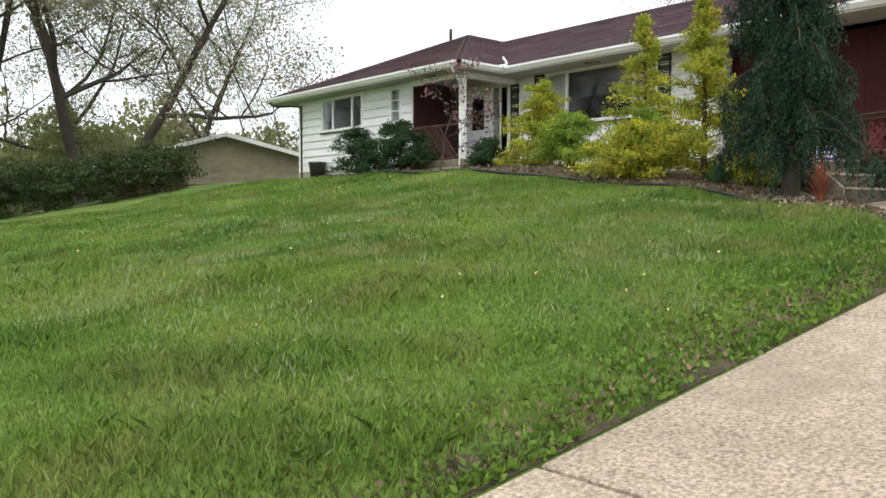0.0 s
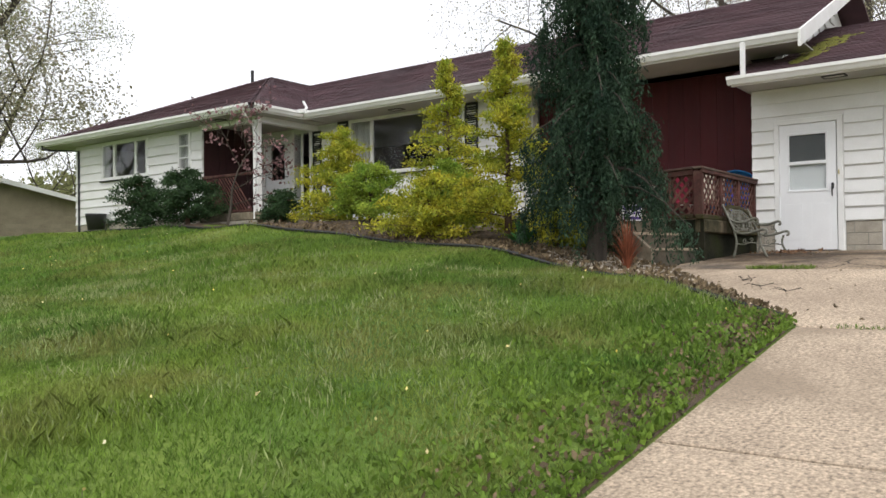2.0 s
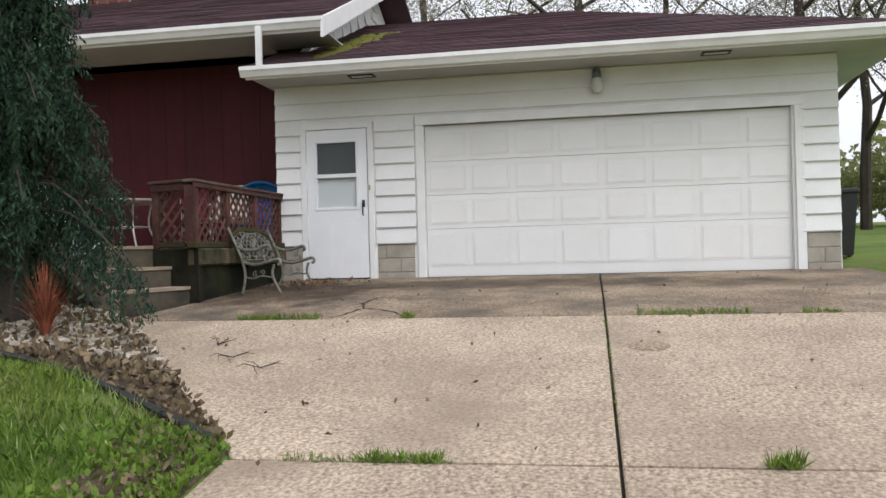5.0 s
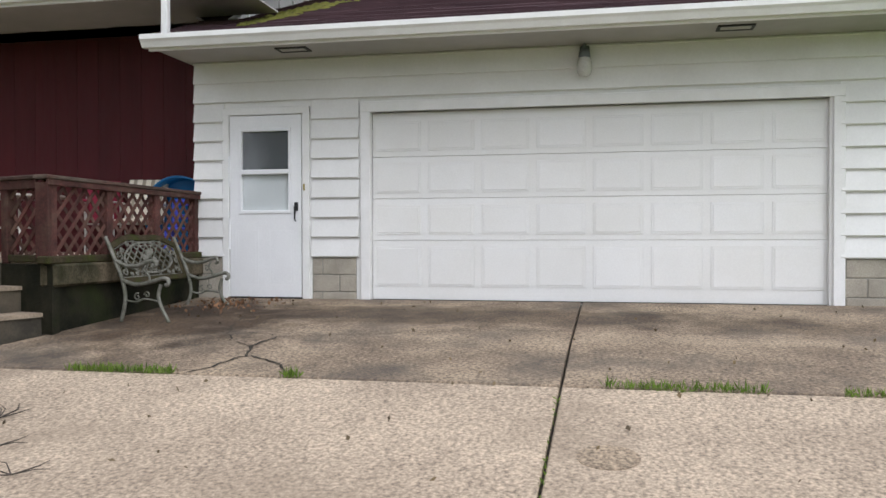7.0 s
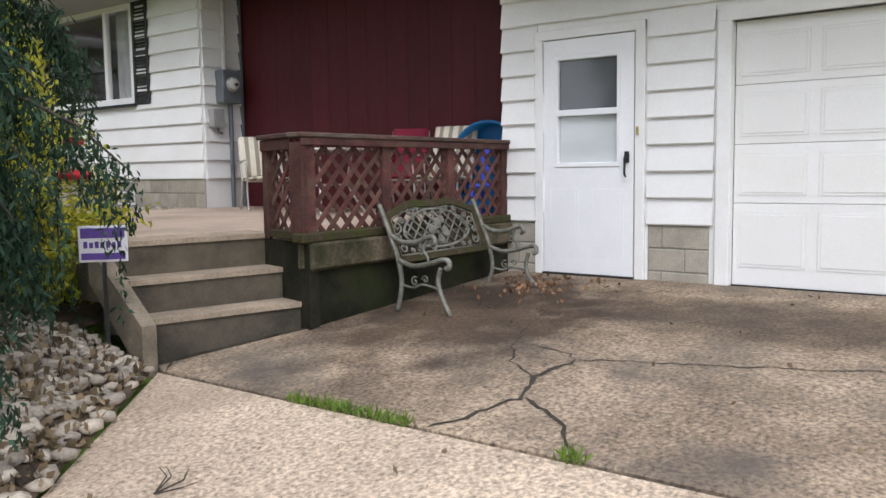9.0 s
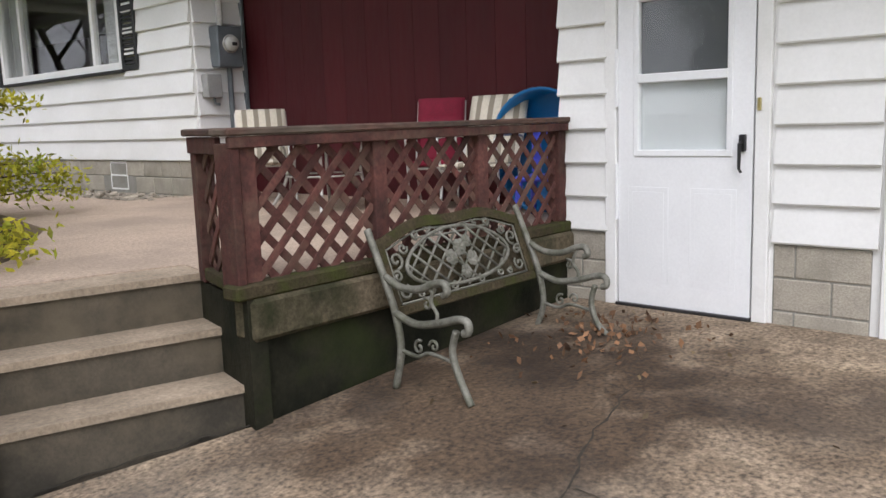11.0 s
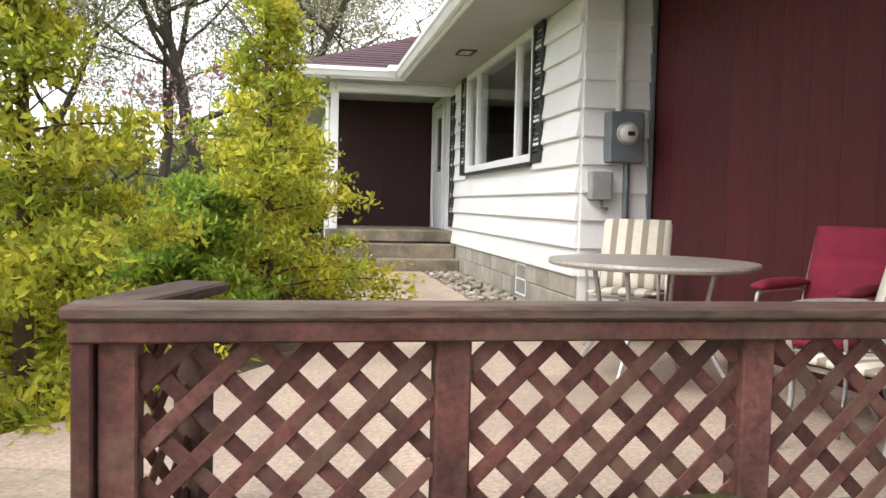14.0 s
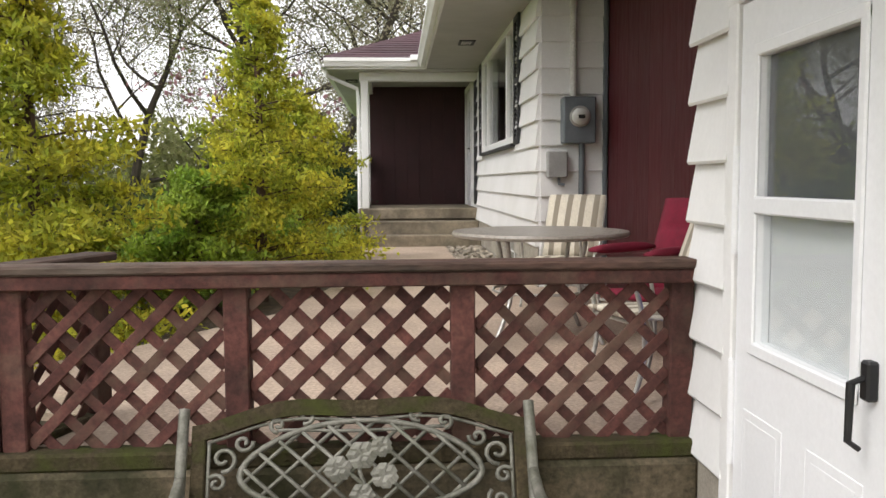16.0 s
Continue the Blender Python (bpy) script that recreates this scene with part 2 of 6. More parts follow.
LAWN = material("lawn_turf", (0.07, 0.15, 0.02), (0.18, 0.25, 0.04), 0.38, 0.95, bump=0.8, fine=38, rand=0, stain=(0.21, 0.20, 0.065), stain_scale=0.9, stain_amount=0.55, bump_dist=0.03)
BLADE = material("grass_blade", (0.085, 0.18, 0.024), (0.215, 0.31, 0.05), 0.38, 0.7, bump=0, rand=0.35, island=True, through_light=0.35, stain=(0.29, 0.27, 0.09), stain_scale=0.9, stain_amount=0.65)
WEED = material("fresh_green_weed", (0.11, 0.19, 0.024), (0.17, 0.26, 0.035), 4, 0.7, bump=0, rand=0.4, island=True, through_light=0.3)
DANDELION = material("yellow_and_white_wildflower", (0.75, 0.70, 0.45), (0.75, 0.55, 0.05), 1.0, 0.8, bump=0, rand=0.3, island=True)
ASPHALT = material("dark_road_asphalt", (0.06, 0.06, 0.06), (0.045, 0.045, 0.045), 2, 0.9, bump=0.4, rand=0)
TANSIDING = material("tan_weathered_siding", (0.36, 0.31, 0.22), (0.28, 0.24, 0.17), 2, 0.85, rand=0.1)
SIGNWHITE = material("white_sign_plastic", (0.80, 0.80, 0.82), (0.74, 0.74, 0.77), 4, 0.5, bump=0, rand=0, grain=0.03)
SIGNPURPLE = material("purple_sign_print", (0.13, 0.07, 0.32), (0.11, 0.06, 0.28), 4, 0.5, bump=0, rand=0)
LAMPGLASS = material("frosted_lamp_glass", (0.60, 0.60, 0.57), (0.50, 0.50, 0.47), 6, 0.25, bump=0, rand=0, grain=0.03)
REDPLASTIC = material("red_plastic", (0.55, 0.02, 0.03), (0.45, 0.015, 0.02), 3, 0.35, bump=0, rand=0)


def striped_cloth():
    m = material("cream_and_taupe_striped_cloth", (0.66, 0.61, 0.50), (0.60, 0.55, 0.45), 6, 0.9, bump=0.2, fine=120, rand=0)
    n, l = m.node_tree.nodes, m.node_tree.links
    b = n["Principled BSDF"]
    old = b.inputs["Base Color"].links[0].from_socket
    tc = n.new("ShaderNodeTexCoord")
    sep = n.new("ShaderNodeSeparateXYZ")
    l.new(tc.outputs["Object"], sep.inputs[0])
    k = n.new("ShaderNodeMath")
    k.operation = "MULTIPLY_ADD"
    l.new(sep.outputs["X"], k.inputs[0])
    k.inputs[1].default_value, k.inputs[2].default_value = 1 / 0.125, 20.2
    fr = n.new("ShaderNodeMath")
    fr.operation = "FRACT"
    l.new(k.outputs[0], fr.inputs[0])
    gt = n.new("ShaderNodeMath")
    gt.operation = "GREATER_THAN"
    l.new(fr.outputs[0], gt.inputs[0])
    gt.inputs[1].default_value = 0.58
    mx = n.new("ShaderNodeMix")
    mx.data_type = "RGBA"
    l.new(gt.outputs[0], mx.inputs[0])
    l.new(old, mx.inputs[6])
    mx.inputs[7].default_value = (0.27, 0.235, 0.18, 1)
    l.new(mx.outputs[2], b.inputs["Base Color"])
    return m


STRIPED = striped_cloth()


def glass_material():
    m = bpy.data.materials.new("window_glass")
    m.use_nodes = True
    n, l = m.node_tree.nodes, m.node_tree.links
    n.remove(n["Principled BSDF"])
    t, g, lw, f, x = (n.new("ShaderNode" + k) for k in ("BsdfTransparent", "BsdfGlossy", "LayerWeight", "Math", "MixShader"))
    lw.inputs[0].default_value = 0.5
    pw = n.new("ShaderNodeMath")
    pw.operation = "POWER"
    pw.inputs[1].default_value = 3.5
    l.new(lw.outputs["Facing"], pw.inputs[0])
    f.operation = "MULTIPLY_ADD"
    f.inputs[1].default_value, f.inputs[2].default_value = 0.4, 0.04
    l.new(pw.outputs[0], f.inputs[0])
    g.inputs["Roughness"].default_value = 0.01
    t.inputs[0].default_value = (0.93, 0.94, 0.94, 1)
    l.new(f.outputs[0], x.inputs[0])
    l.new(t.outputs[0], x.inputs[1])
    l.new(g.outputs[0], x.inputs[2])
    l.new(x.outputs[0], n["Material Output"].inputs["Surface"])
    return m


GLASS = glass_material()


# ---- mesh helpers ----
class Shape:
    def __init__(self):
        self.v, self.f = [], []

    def add(self, verts, faces):
        k = len(self.v)
        self.v += [tuple(p) for p in verts]
        self.f += [tuple(i + k for i in f) for f in faces]
        return self

    def box(self, x0, y0, z0, x1, y1, z1, c=0.0):
        """A box; c is the width of its chamfered edges."""
        if c <= 0:
            v = [(x, y, z) for x in (x0, x1) for y in (y0, y1) for z in (z0, z1)]
            return self.add(v, [(0, 1, 3, 2), (4, 6, 7, 5), (0, 4, 5, 1), (2, 3, 7, 6), (0, 2, 6, 4), (1, 5, 7, 3)])
        lo, hi = (x0, y0, z0), (x1, y1, z1)
        v, idx = [], {}
        for s in ((a, b, d) for a in (0, 1) for b in (0, 1) for d in (0, 1)):
            for ax in range(3):
                p = [(hi[i] - (c if i != ax else 0)) if s[i] else (lo[i] + (c if i != ax else 0)) for i in range(3)]
                idx[s, ax] = len(v)
                v.append(p)
        f = []
        for ax in range(3):
            b, d = (ax + 1) % 3, (ax + 2) % 3
            for side in (0, 1):
                q = []
                for sb, sd in ((0, 0), (1, 0), (1, 1), (0, 1)):
                    s = [0, 0, 0]
                    s[ax], s[b], s[d] = side, sb, sd
                    q.append(idx[tuple(s), ax])
                f.append(tuple(q if side else q[::-1]))
            for sb in (0, 1):
                for sd in (0, 1):
                    s0, s1 = [0, 0, 0], [0, 0, 0]
                    s0[b] = s1[b] = sb
                    s0[d] = s1[d] = sd
                    s1[ax] = 1
                    q = (idx[tuple(s0), b], idx[tuple(s1), b], idx[tuple(s1), d], idx[tuple(s0), d])
                    f.append(q if sb == sd else q[::-1])
        for s in ((a, b, d) for a in (0, 1) for b in (0, 1) for d in (0, 1)):
            q = (idx[s, 0], idx[s, 1], idx[s, 2])
            f.append(q if sum(s) % 2 else q[::-1])
        return self.add(v, f)

    def tube(self, pts, radii, n=8, closed=False):
        pts = [Vector(p) for p in pts]
        if not hasattr(radii, "__len__"):
            radii = [radii] * len(pts)
        v, f = [], []
        up = Vector((0, 0, 1))
        ref = None
        for i, p in enumerate(pts):
            a = pts[i - 1] if (i or closed) else p
            b = pts[(i + 1) % len(pts)] if (i < len(pts) - 1 or closed) else p
            d = (b - a).normalized() if (b - a).length > 1e-9 else up
            if ref is None:
                ref = d.orthogonal().normalized()
            ref = (ref - d * ref.dot(d))
            ref = ref.normalized() if ref.length > 1e-6 else d.orthogonal().normalized()
            w = d.cross(ref)
            for k in range(n):
                t = 2 * math.pi * k / n
                v.append(p + (ref * math.cos(t) + w * math.sin(t)) * radii[i])
        m = len(pts)
        for i in range(m if closed else m - 1):
            for k in range(n):
                a, b = i * n + k, i * n + (k + 1) % n
                c, d = ((i + 1) % m) * n + (k + 1) % n, ((i + 1) % m) * n + k
                f.append((a, b, c, d))
        if not closed:
            f.append(tuple(range(n))[::-1])
            f.append(tuple((m - 1) * n + k for k in range(n)))
        return self.add(v, f)

    def lathe(self, profile, n=24, at=(0, 0, 0)):
        v, f = [], []
        for r, z in profile:
            for k in range(n):
                t = 2 * math.pi * k / n
                v.append((at[0] + r * math.cos(t), at[1] + r * math.sin(t), at[2] + z))
        for i in range(len(profile) - 1):
            for k in range(n):
                f.append((i * n + k, i * n + (k + 1) % n, (i + 1) * n + (k + 1) % n, (i + 1) * n + k))
        f.append(tuple(range(n))[::-1])
        f.append(tuple((len(profile) - 1) * n + k for k in range(n)))
        return self.add(v, f)

    def prism(self, outline, z0, z1):
        """An outline in x and y, drawn upwards; z0, z1: numbers or functions of x and y."""
        g0 = z0 if callable(z0) else (lambda x, y: z0)
        g1 = z1 if callable(z1) else (lambda x, y: z1)
        n = len(outline)
        v = [(x, y, g0(x, y)) for x, y in outline] + [(x, y, g1(x, y)) for x, y in outline]
        return self.add(v, [tuple(range(n))[::-1], tuple(range(n, 2 * n))] + [(i, (i + 1) % n, n + (i + 1) % n, n + i) for i in range(n)])

    def moved(self, m):
        self.v = [tuple(m @ Vector(p)) for p in self.v]
        return self

    def data(self, name, mat, smooth=False):
        me = bpy.data.meshes.new(name)
        me.from_pydata(self.v, [], self.f)
        bm = bmesh.new()
        bm.from_mesh(me)
        bmesh.ops.recalc_face_normals(bm, faces=bm.faces)
        bm.to_mesh(me)
        bm.free()
        me.materials.append(mat)
        if smooth:
            me.shade_smooth()
        return me


def part(name, shape, mat, parent=None, label="", smooth=False, at=None):
    me = shape if isinstance(shape, bpy.types.Mesh) else shape.data(name, mat, smooth)
    ob = new(name, me)
    if parent:
        ob.parent = parent
    if at is not None:
        ob.matrix_basis = at
    if label:
        ob["label"] = label
    return ob


def thing(name, label, category, at=None, group="", kind=""):
    ob = new(name)
    ob.empty_display_size = 0.1
    if at is not None:
        ob.matrix_basis = at
    return tagged(ob, label, category, group, kind)


def setting(name, shape, mat, label="", category="", smooth=False):
    return tagged(part(name, shape, mat, smooth=smooth), label, category or name.rsplit("_", 1)[0].replace("_", " "), kind="structure")


def flat_mesh(name, co, quads, mat):
    """A mesh from arrays of corners and four-cornered faces."""
    me = bpy.data.meshes.new(name)
    me.vertices.add(len(co))
    me.vertices.foreach_set("co", np.asarray(co, dtype=np.float32).ravel())
    q = np.asarray(quads, dtype=np.int32)
    me.loops.add(q.size)
    me.loops.foreach_set("vertex_index", q.ravel())
    me.polygons.add(len(q))
    me.polygons.foreach_set("loop_start", np.arange(len(q), dtype=np.int32) * q.shape[1])
    me.update(calc_edges=True)
    me.materials.append(mat)
    return me


rng = np.random.default_rng(7)


def leaf_cloud(name, centres, mat, length, width, up=0.0, droop=None):
    """Small four-cornered leaves at the given places; droop: the mean direction along which they lie."""
    c = np.asarray(centres)
    n = len(c)
    d = rng.normal(size=(n, 3))
    if droop is not None:
        d = d * 0.35 + np.asarray(droop)
    d[:, 2] += up
    d /= np.linalg.norm(d, axis=1)[:, None]
    s = np.cross(d, rng.normal(size=(n, 3)))
    s /= np.linalg.norm(s, axis=1)[:, None] + 1e-9
    ln = (length * rng.uniform(0.6, 1.4, n))[:, None]
    wd = (width * rng.uniform(0.6, 1.4, n))[:, None]
    co = np.stack([c - s * wd * 0.15, c + d * ln * 0.5 - s * wd * 0.5, c + d * ln, c + d * ln * 0.5 + s * wd * 0.5], axis=1).reshape(-1, 3)
    return flat_mesh(name, co, np.arange(4 * n).reshape(n, 4), mat)


# ---- the lie of the land ----
PROFILE_X = [-400, -40, -24, -16, -6.8, -3.5, -2.3, 0.0, 12, 30, 400]
PROFILE_Z = [-4.0, -3.2, -2.9, -1.98, -0.66, -0.24, -0.12, 0.0, 0.3, 1.0, 8.0]


def drive_z(x, y=0.0):
    return np.interp(x, PROFILE_X, PROFILE_Z)


def smooth01(t):
    t = np.clip(t, 0, 1)
    return t * t * (3 - 2 * t)


def lawn_z(x, y):
    x, y = np.asarray(x, dtype=float), np.asarray(y, dtype=float)
    base = np.interp(x, PROFILE_X, PROFILE_Z)
    edge = np.interp(x, [-6.8, -3.46, 0], [-1.05, 1.52, 1.52])
    d = np.clip(y - edge, 0, None)
    z = base + 0.5 * (1 - np.exp(-d / 2.2))
    z = z + 0.36 * smooth01((x + 8.5) / 6) * smooth01((y - 3) / 6) * (1 - smooth01((y - 24) / 14))
    r = np.clip(-6.3 - y, 0, None)
    z = z + 0.1 * (1 - np.exp(-r / 1.0))
    z = z - 1.6 * smooth01((y - 24) / 30) * smooth01((x + 30) / 20)
    z = z + 0.03 * np.sin(x * 1.7 + y * 0.9) * smooth01(d / 2) + 0.02 * np.sin(x * 0.8 - y * 2.1) * smooth01(d / 2)
    return z


def ground_z(x, y):
    """The ground sheet: under the paving it lies a little lower."""
    z = lawn_z(x, y)
    x, y = np.asarray(x, dtype=float), np.asarray(y, dtype=float)
    left = np.interp(x, [-6.8, -3.46, -3.4, 0.4], [-1.05, 1.52, 1.6, 1.6])
    paved = (y < left) & (y > -6.3) & (x < 0.3)
    z = np.where(paved, drive_z(x) - 0.12, z)
    patio = (x > -2.6) & (x < 20) & (y > 1.0) & (y < 12.6)
    walk_bed = (x > -1.7) & (x < 20) & (y > 1.0) & (y < 14)
    z = np.where(patio, np.minimum(z, 0.38), z)
    z = np.where(walk_bed, np.minimum(z, 0.40), z)
    z = np.where((x > -3.55) & (x < -2.2) & (y > 0.8) & (y < 2.3), -0.38, z)
    z = np.where((x > 0.2) & (x < 8) & (y > -5.8) & (y < 1.3), -0.1, z)
    return z


def build_ground():
    def axis(breaks):
        out = []
        for a, b, step in breaks:
            out += list(np.arange(a, b, step))
        return np.array(out + [breaks[-1][1]])
    gx = axis([(-900, -100, 80), (-100, -30, 7), (-30, -17, 1), (-17, 1, 0.2), (1, 20, 1.5), (20, 100, 8), (100, 900, 80)])
    gy = axis([(-900, -100, 80), (-100, -20, 8), (-20, -8, 1.2), (-8, 14, 0.2), (14, 26, 0.5), (26, 60, 2.5), (60, 900, 84)])
    X, Y = np.meshgrid(gx, gy, indexing="ij")
    Z = ground_z(X, Y)
    co = np.stack([X, Y, Z], axis=-1).reshape(-1, 3)
    ny = len(gy)
    i, j = np.meshgrid(np.arange(len(gx) - 1), np.arange(ny - 1), indexing="ij")
    a = (i * ny + j).ravel()
    me = flat_mesh("ground", co, np.stack([a, a + ny, a + ny + 1, a + 1], axis=1), LAWN)
    me.shade_smooth()
    tagged(new("ground", me), "rolling green spring lawn that slopes up to the house", "lawn", kind="structure")


build_ground()


# ---- large structure ----
def wall_boxes(s, x0, x1, y0, y1, z0, z1, openings):
    """A wall that runs along y, with openings (ya, yb, za, zb) cut through it."""
    ys = sorted({y0, y1, *[o[0] for o in openings], *[o[1] for o in openings]})
    for a, b in zip(ys, ys[1:]):
        hole = sorted([(o[2], o[3]) for o in openings if o[0] <= a + 1e-6 and o[1] >= b - 1e-6])
        z = z0
        for za, zb in hole + [(z1, z1)]:
            if za > z + 1e-6:
                s.box(x0, a, z, x1, b, za)
            z = max(z, zb)
    return s


BOARDS = {}


def board_mesh(length, height):
    key = (round(length, 2), round(height, 3))
    if key not in BOARDS:
        L, h = length, height
        v = [(-0.003, 0, h), (-0.040, 0, 0.0), (-0.033, 0, -0.010), (0, 0, 0), (0, 0, h), (-0.003, L, h), (-0.040, L, 0.0), (-0.033, L, -0.010), (0, L, 0), (0, L, h)]
        f = [(0, 1, 6, 5), (1, 2, 7, 6), (2, 3, 8, 7), (0, 5, 9, 4), (0, 4, 3, 2, 1), (5, 6, 7, 8, 9)]
        BOARDS[key] = Shape().add(v, f).data("siding_board", WHITE)
    return BOARDS[key]


def siding(parent, spans, z0, z1, course, place, openings=()):
    """Lapped boards from z0 to z1 along spans, each an object of its own; place(u, z) gives a board's pose."""
    k = 0
    z = z0
    while z < z1 - 0.03:
        h = min(course, z1 - z)
        cuts = [o for o in openings if o[2] < z + h - 0.04 and o[3] > z + 0.04]
        for a, b in spans:
            pieces = [(a, b)]
            for o in cuts:
                pieces = [q for p in pieces for q in ((p[0], min(p[1], o[0])), (max(p[0], o[1]), p[1])) if q[1] - q[0] > 0.05]
            for p, q in pieces:
                part("siding_board", board_mesh(q - p, h + 0.004), WHITE, parent, at=place(p, z))
        z += course
        k += 1


def blocks(parent, x, y0, y1, z0, z1, turn=0, w=0.39, h=0.19, openings=()):
    """Concrete blocks with recessed joints in a wall that faces -x (turn 90: -y, y then measured towards -x)."""
    if not turn:
        part("mortar_bed", Shape().box(x - 0.004, y0, z0, x + 0.006, y1, z1), MORTAR, parent)
    row, z = 0, z1 - h
    while z > z0 - h:
        u = y0 - (w / 2 if row % 2 else 0)
        while u < y1:
            a, b = max(u, y0), min(u + w, y1)
            if b - a > 0.06 and not any(o[0] < (a + b) / 2 < o[1] and o[2] < z + h / 2 < o[3] for o in openings):
                key = ("block", round(b - a, 2))
                if key not in BOARDS:
                    BOARDS[key] = Shape().box(-0.012, 0.005, 0.005, 0.03, b - a - 0.005, h - 0.005, 0.006).data("block", BLOCK)
                part("block", BOARDS[key], BLOCK, parent, at=pose(x, a, z) if not turn else pose(x - a, turn, z, 0, 0, 90))
            u += w
        z -= h
        row += 1


# driveway slabs
DX = [-40.0, -34.0, -28.0, -22.4, -19.2, -16.0, -12.9, -9.75, -6.85, -3.5, -0.02]


def drive_bed():
    """The dark bed under the slabs, seen in the joints."""
    s = Shape()
    xs = sorted({-40.0, -0.3, *[x for x in PROFILE_X if -40 < x < -0.3]})
    for a, b in zip(xs, xs[1:]):
        y1 = -1.2 if b <= -6.8 else 0.2 if b <= -3.4 and a > -6.9 else 0.9
        ya = -1.2 if a < -6 else (0.9 if a > -3.6 else -1.2)
        s.prism([(a, -5.55), (b, -5.55), (b, y1), (a, ya)], lambda x, y: float(drive_z(x)) - 0.13, lambda x, y: float(drive_z(x)) - 0.035)
    return s


driveway = setting("pavement", drive_bed(), CRACK,
                   "tan aggregate concrete driveway of large jointed slabs", "driveway")


def slab(outline, mat, name="slab", gap=0.010):
    """A slab that follows the slope, its rim eased and drawn back for the joint."""
    cx = sum(p[0] for p in outline) / len(outline)
    cy = sum(p[1] for p in outline) / len(outline)
    bm = bmesh.new()
    vs = []
    for x, y in outline:
        vs.append(bm.verts.new((x + math.copysign(gap * 1.8, cx - x), y + math.copysign(gap * 0.9, cy - y), 0)))
    bm.faces.new(vs)
    xs = sorted({p[0] for p in outline})
    for cut in [x for x in PROFILE_X if xs[0] < x < xs[-1]]:
        bmesh.ops.bisect_plane(bm, geom=bm.verts[:] + bm.edges[:] + bm.faces[:], plane_co=(cut, 0, 0), plane_no=(1, 0, 0))
    r = bmesh.ops.extrude_face_region(bm, geom=bm.faces[:])
    top = [g for g in r["geom"] if isinstance(g, bmesh.types.BMVert)]
    bottom = [v for v in bm.verts if v not in top]
    for v in top:
        v.co.z = float(drive_z(v.co.x))
    for v in bottom:
        v.co.z = float(drive_z(v.co.x)) - 0.12
    bmesh.ops.recalc_face_normals(bm, faces=bm.faces)
    rim = [e for e in bm.edges if e.verts[0] in top and e.verts[1] in top and any(abs(f.normal.z) < 0.3 for f in e.link_faces)]
    bmesh.ops.bevel(bm, geom=rim, offset=0.008, segments=1, affect="EDGES")
    me = bpy.data.meshes.new(name)
    bm.to_mesh(me)
    bm.free()
    me.materials.append(mat)
    return part(name, me, mat, driveway)


for a, b in zip(DX[:-3], DX[1:-2]):
    slab([(a, -5.6), (b, -5.6), (b, -3.0), (a, -3.0)], CONCRETE)
    slab([(a, -3.0), (b, -3.0), (b, -1.03), (a, -1.03)], CONCRETE)
slab([(-6.85, -6.2), (-3.5, -6.2), (-3.5, -3.0), (-6.85, -3.0)], CONCRETE)
slab([(-6.85, -3.0), (-3.5, -3.0), (-3.5, 1.5), (-6.85, -1.05)], CONCRETE)
slab([(-3.5, -6.2), (0.14, -6.2), (0.14, -3.0), (-3.5, -3.0)], APRON)
slab([(-3.5, -3.0), (0.14, -3.0), (0.14, 1.3), (-2.35, 1.3), (-3.45, 1.62), (-3.5, 1.5)], APRON)

# garage
GD = (-5.42, -0.73, 0.0, 2.04)
PD = (0.0, 0.87, 0.0, 2.05)
wall_garage = setting("wall_garage", wall_boxes(Shape(), 0.0, 0.15, -5.97, 1.32, -0.15, 2.7, [(GD[0], GD[1], -0.15, GD[3]), (PD[0], PD[1], -0.15, PD[3])]), WHITE,
                      "white lapped siding front wall of the attached garage", "garage wall")
siding(wall_garage, [(-5.97, 1.32)], 0.475, 2.68, 0.2165, lambda u, z: pose(0, u, z), [(GD[0] - 0.1, GD[1] + 0.1, 0, 2.15), (PD[0] - 0.09, PD[1] + 0.08, 0, 2.13)])
blocks(wall_garage, 0.0, -0.6, -0.09, -0.1, 0.46)
blocks(wall_garage, 0.0, 0.96, 1.30, -0.1, 0.46)
blocks(wall_garage, 0.0, -5.96, -5.55, -0.1, 0.46)
side = setting("wall_garage_side", Shape().box(0.15, 1.17, -0.15, 6.4, 1.32, 2.7).box(0.15, -5.97, -0.15, 6.4, -5.82, 2.7).box(6.4, -5.97, -0.15, 6.55, 1.32, 2.7), WHITE,
               "white side and back walls of the garage", "garage wall")
siding(side, [(0.15, 6.4)], 0.475, 2.68, 0.2165, lambda u, z: pose(6.4 - (u - 0.15), -5.97, z, 0, 0, 90))
setting("floor_garage", Shape().box(0.0, -5.82, -0.2, 6.4, 1.17, -0.02), MORTAR, "grey concrete garage floor slab", "floor")

# garage door
garage_door = thing("door_1", "closed cream white sectional garage door with embossed panels", "garage door", pose(0.07, -3.075, 0), kind="structure")
W = 4.69
cols = 8
SECTIONS = ((0.0, 0.645, 0.147, 0.583), (0.645, 1.10, 0.707, 1.03), (1.10, 1.555, 1.16, 1.495), (1.555, 2.04, 1.618, 1.94))
for za, zb, pa, pb_ in SECTIONS:
    sec = part("section", Shape().box(0, -W / 2, za + 0.0015, 0.045, W / 2, zb - 0.0015, 0.005), GARAGEWHITE, garage_door)
    emboss = Shape().box(-0.006, 0.04, 0, 0.0, W / cols - 0.04, pb_ - pa, 0.0055)
    emboss.box(-0.011, 0.062, 0.022, -0.004, W / cols - 0.062, pb_ - pa - 0.022, 0.005)
    panel_me = emboss.data("panel", GARAGEWHITE)
    for c in range(cols):
        part("panel", panel_me, GARAGEWHITE, sec, at=pose(0, -W / 2 + c * W / cols, pa))
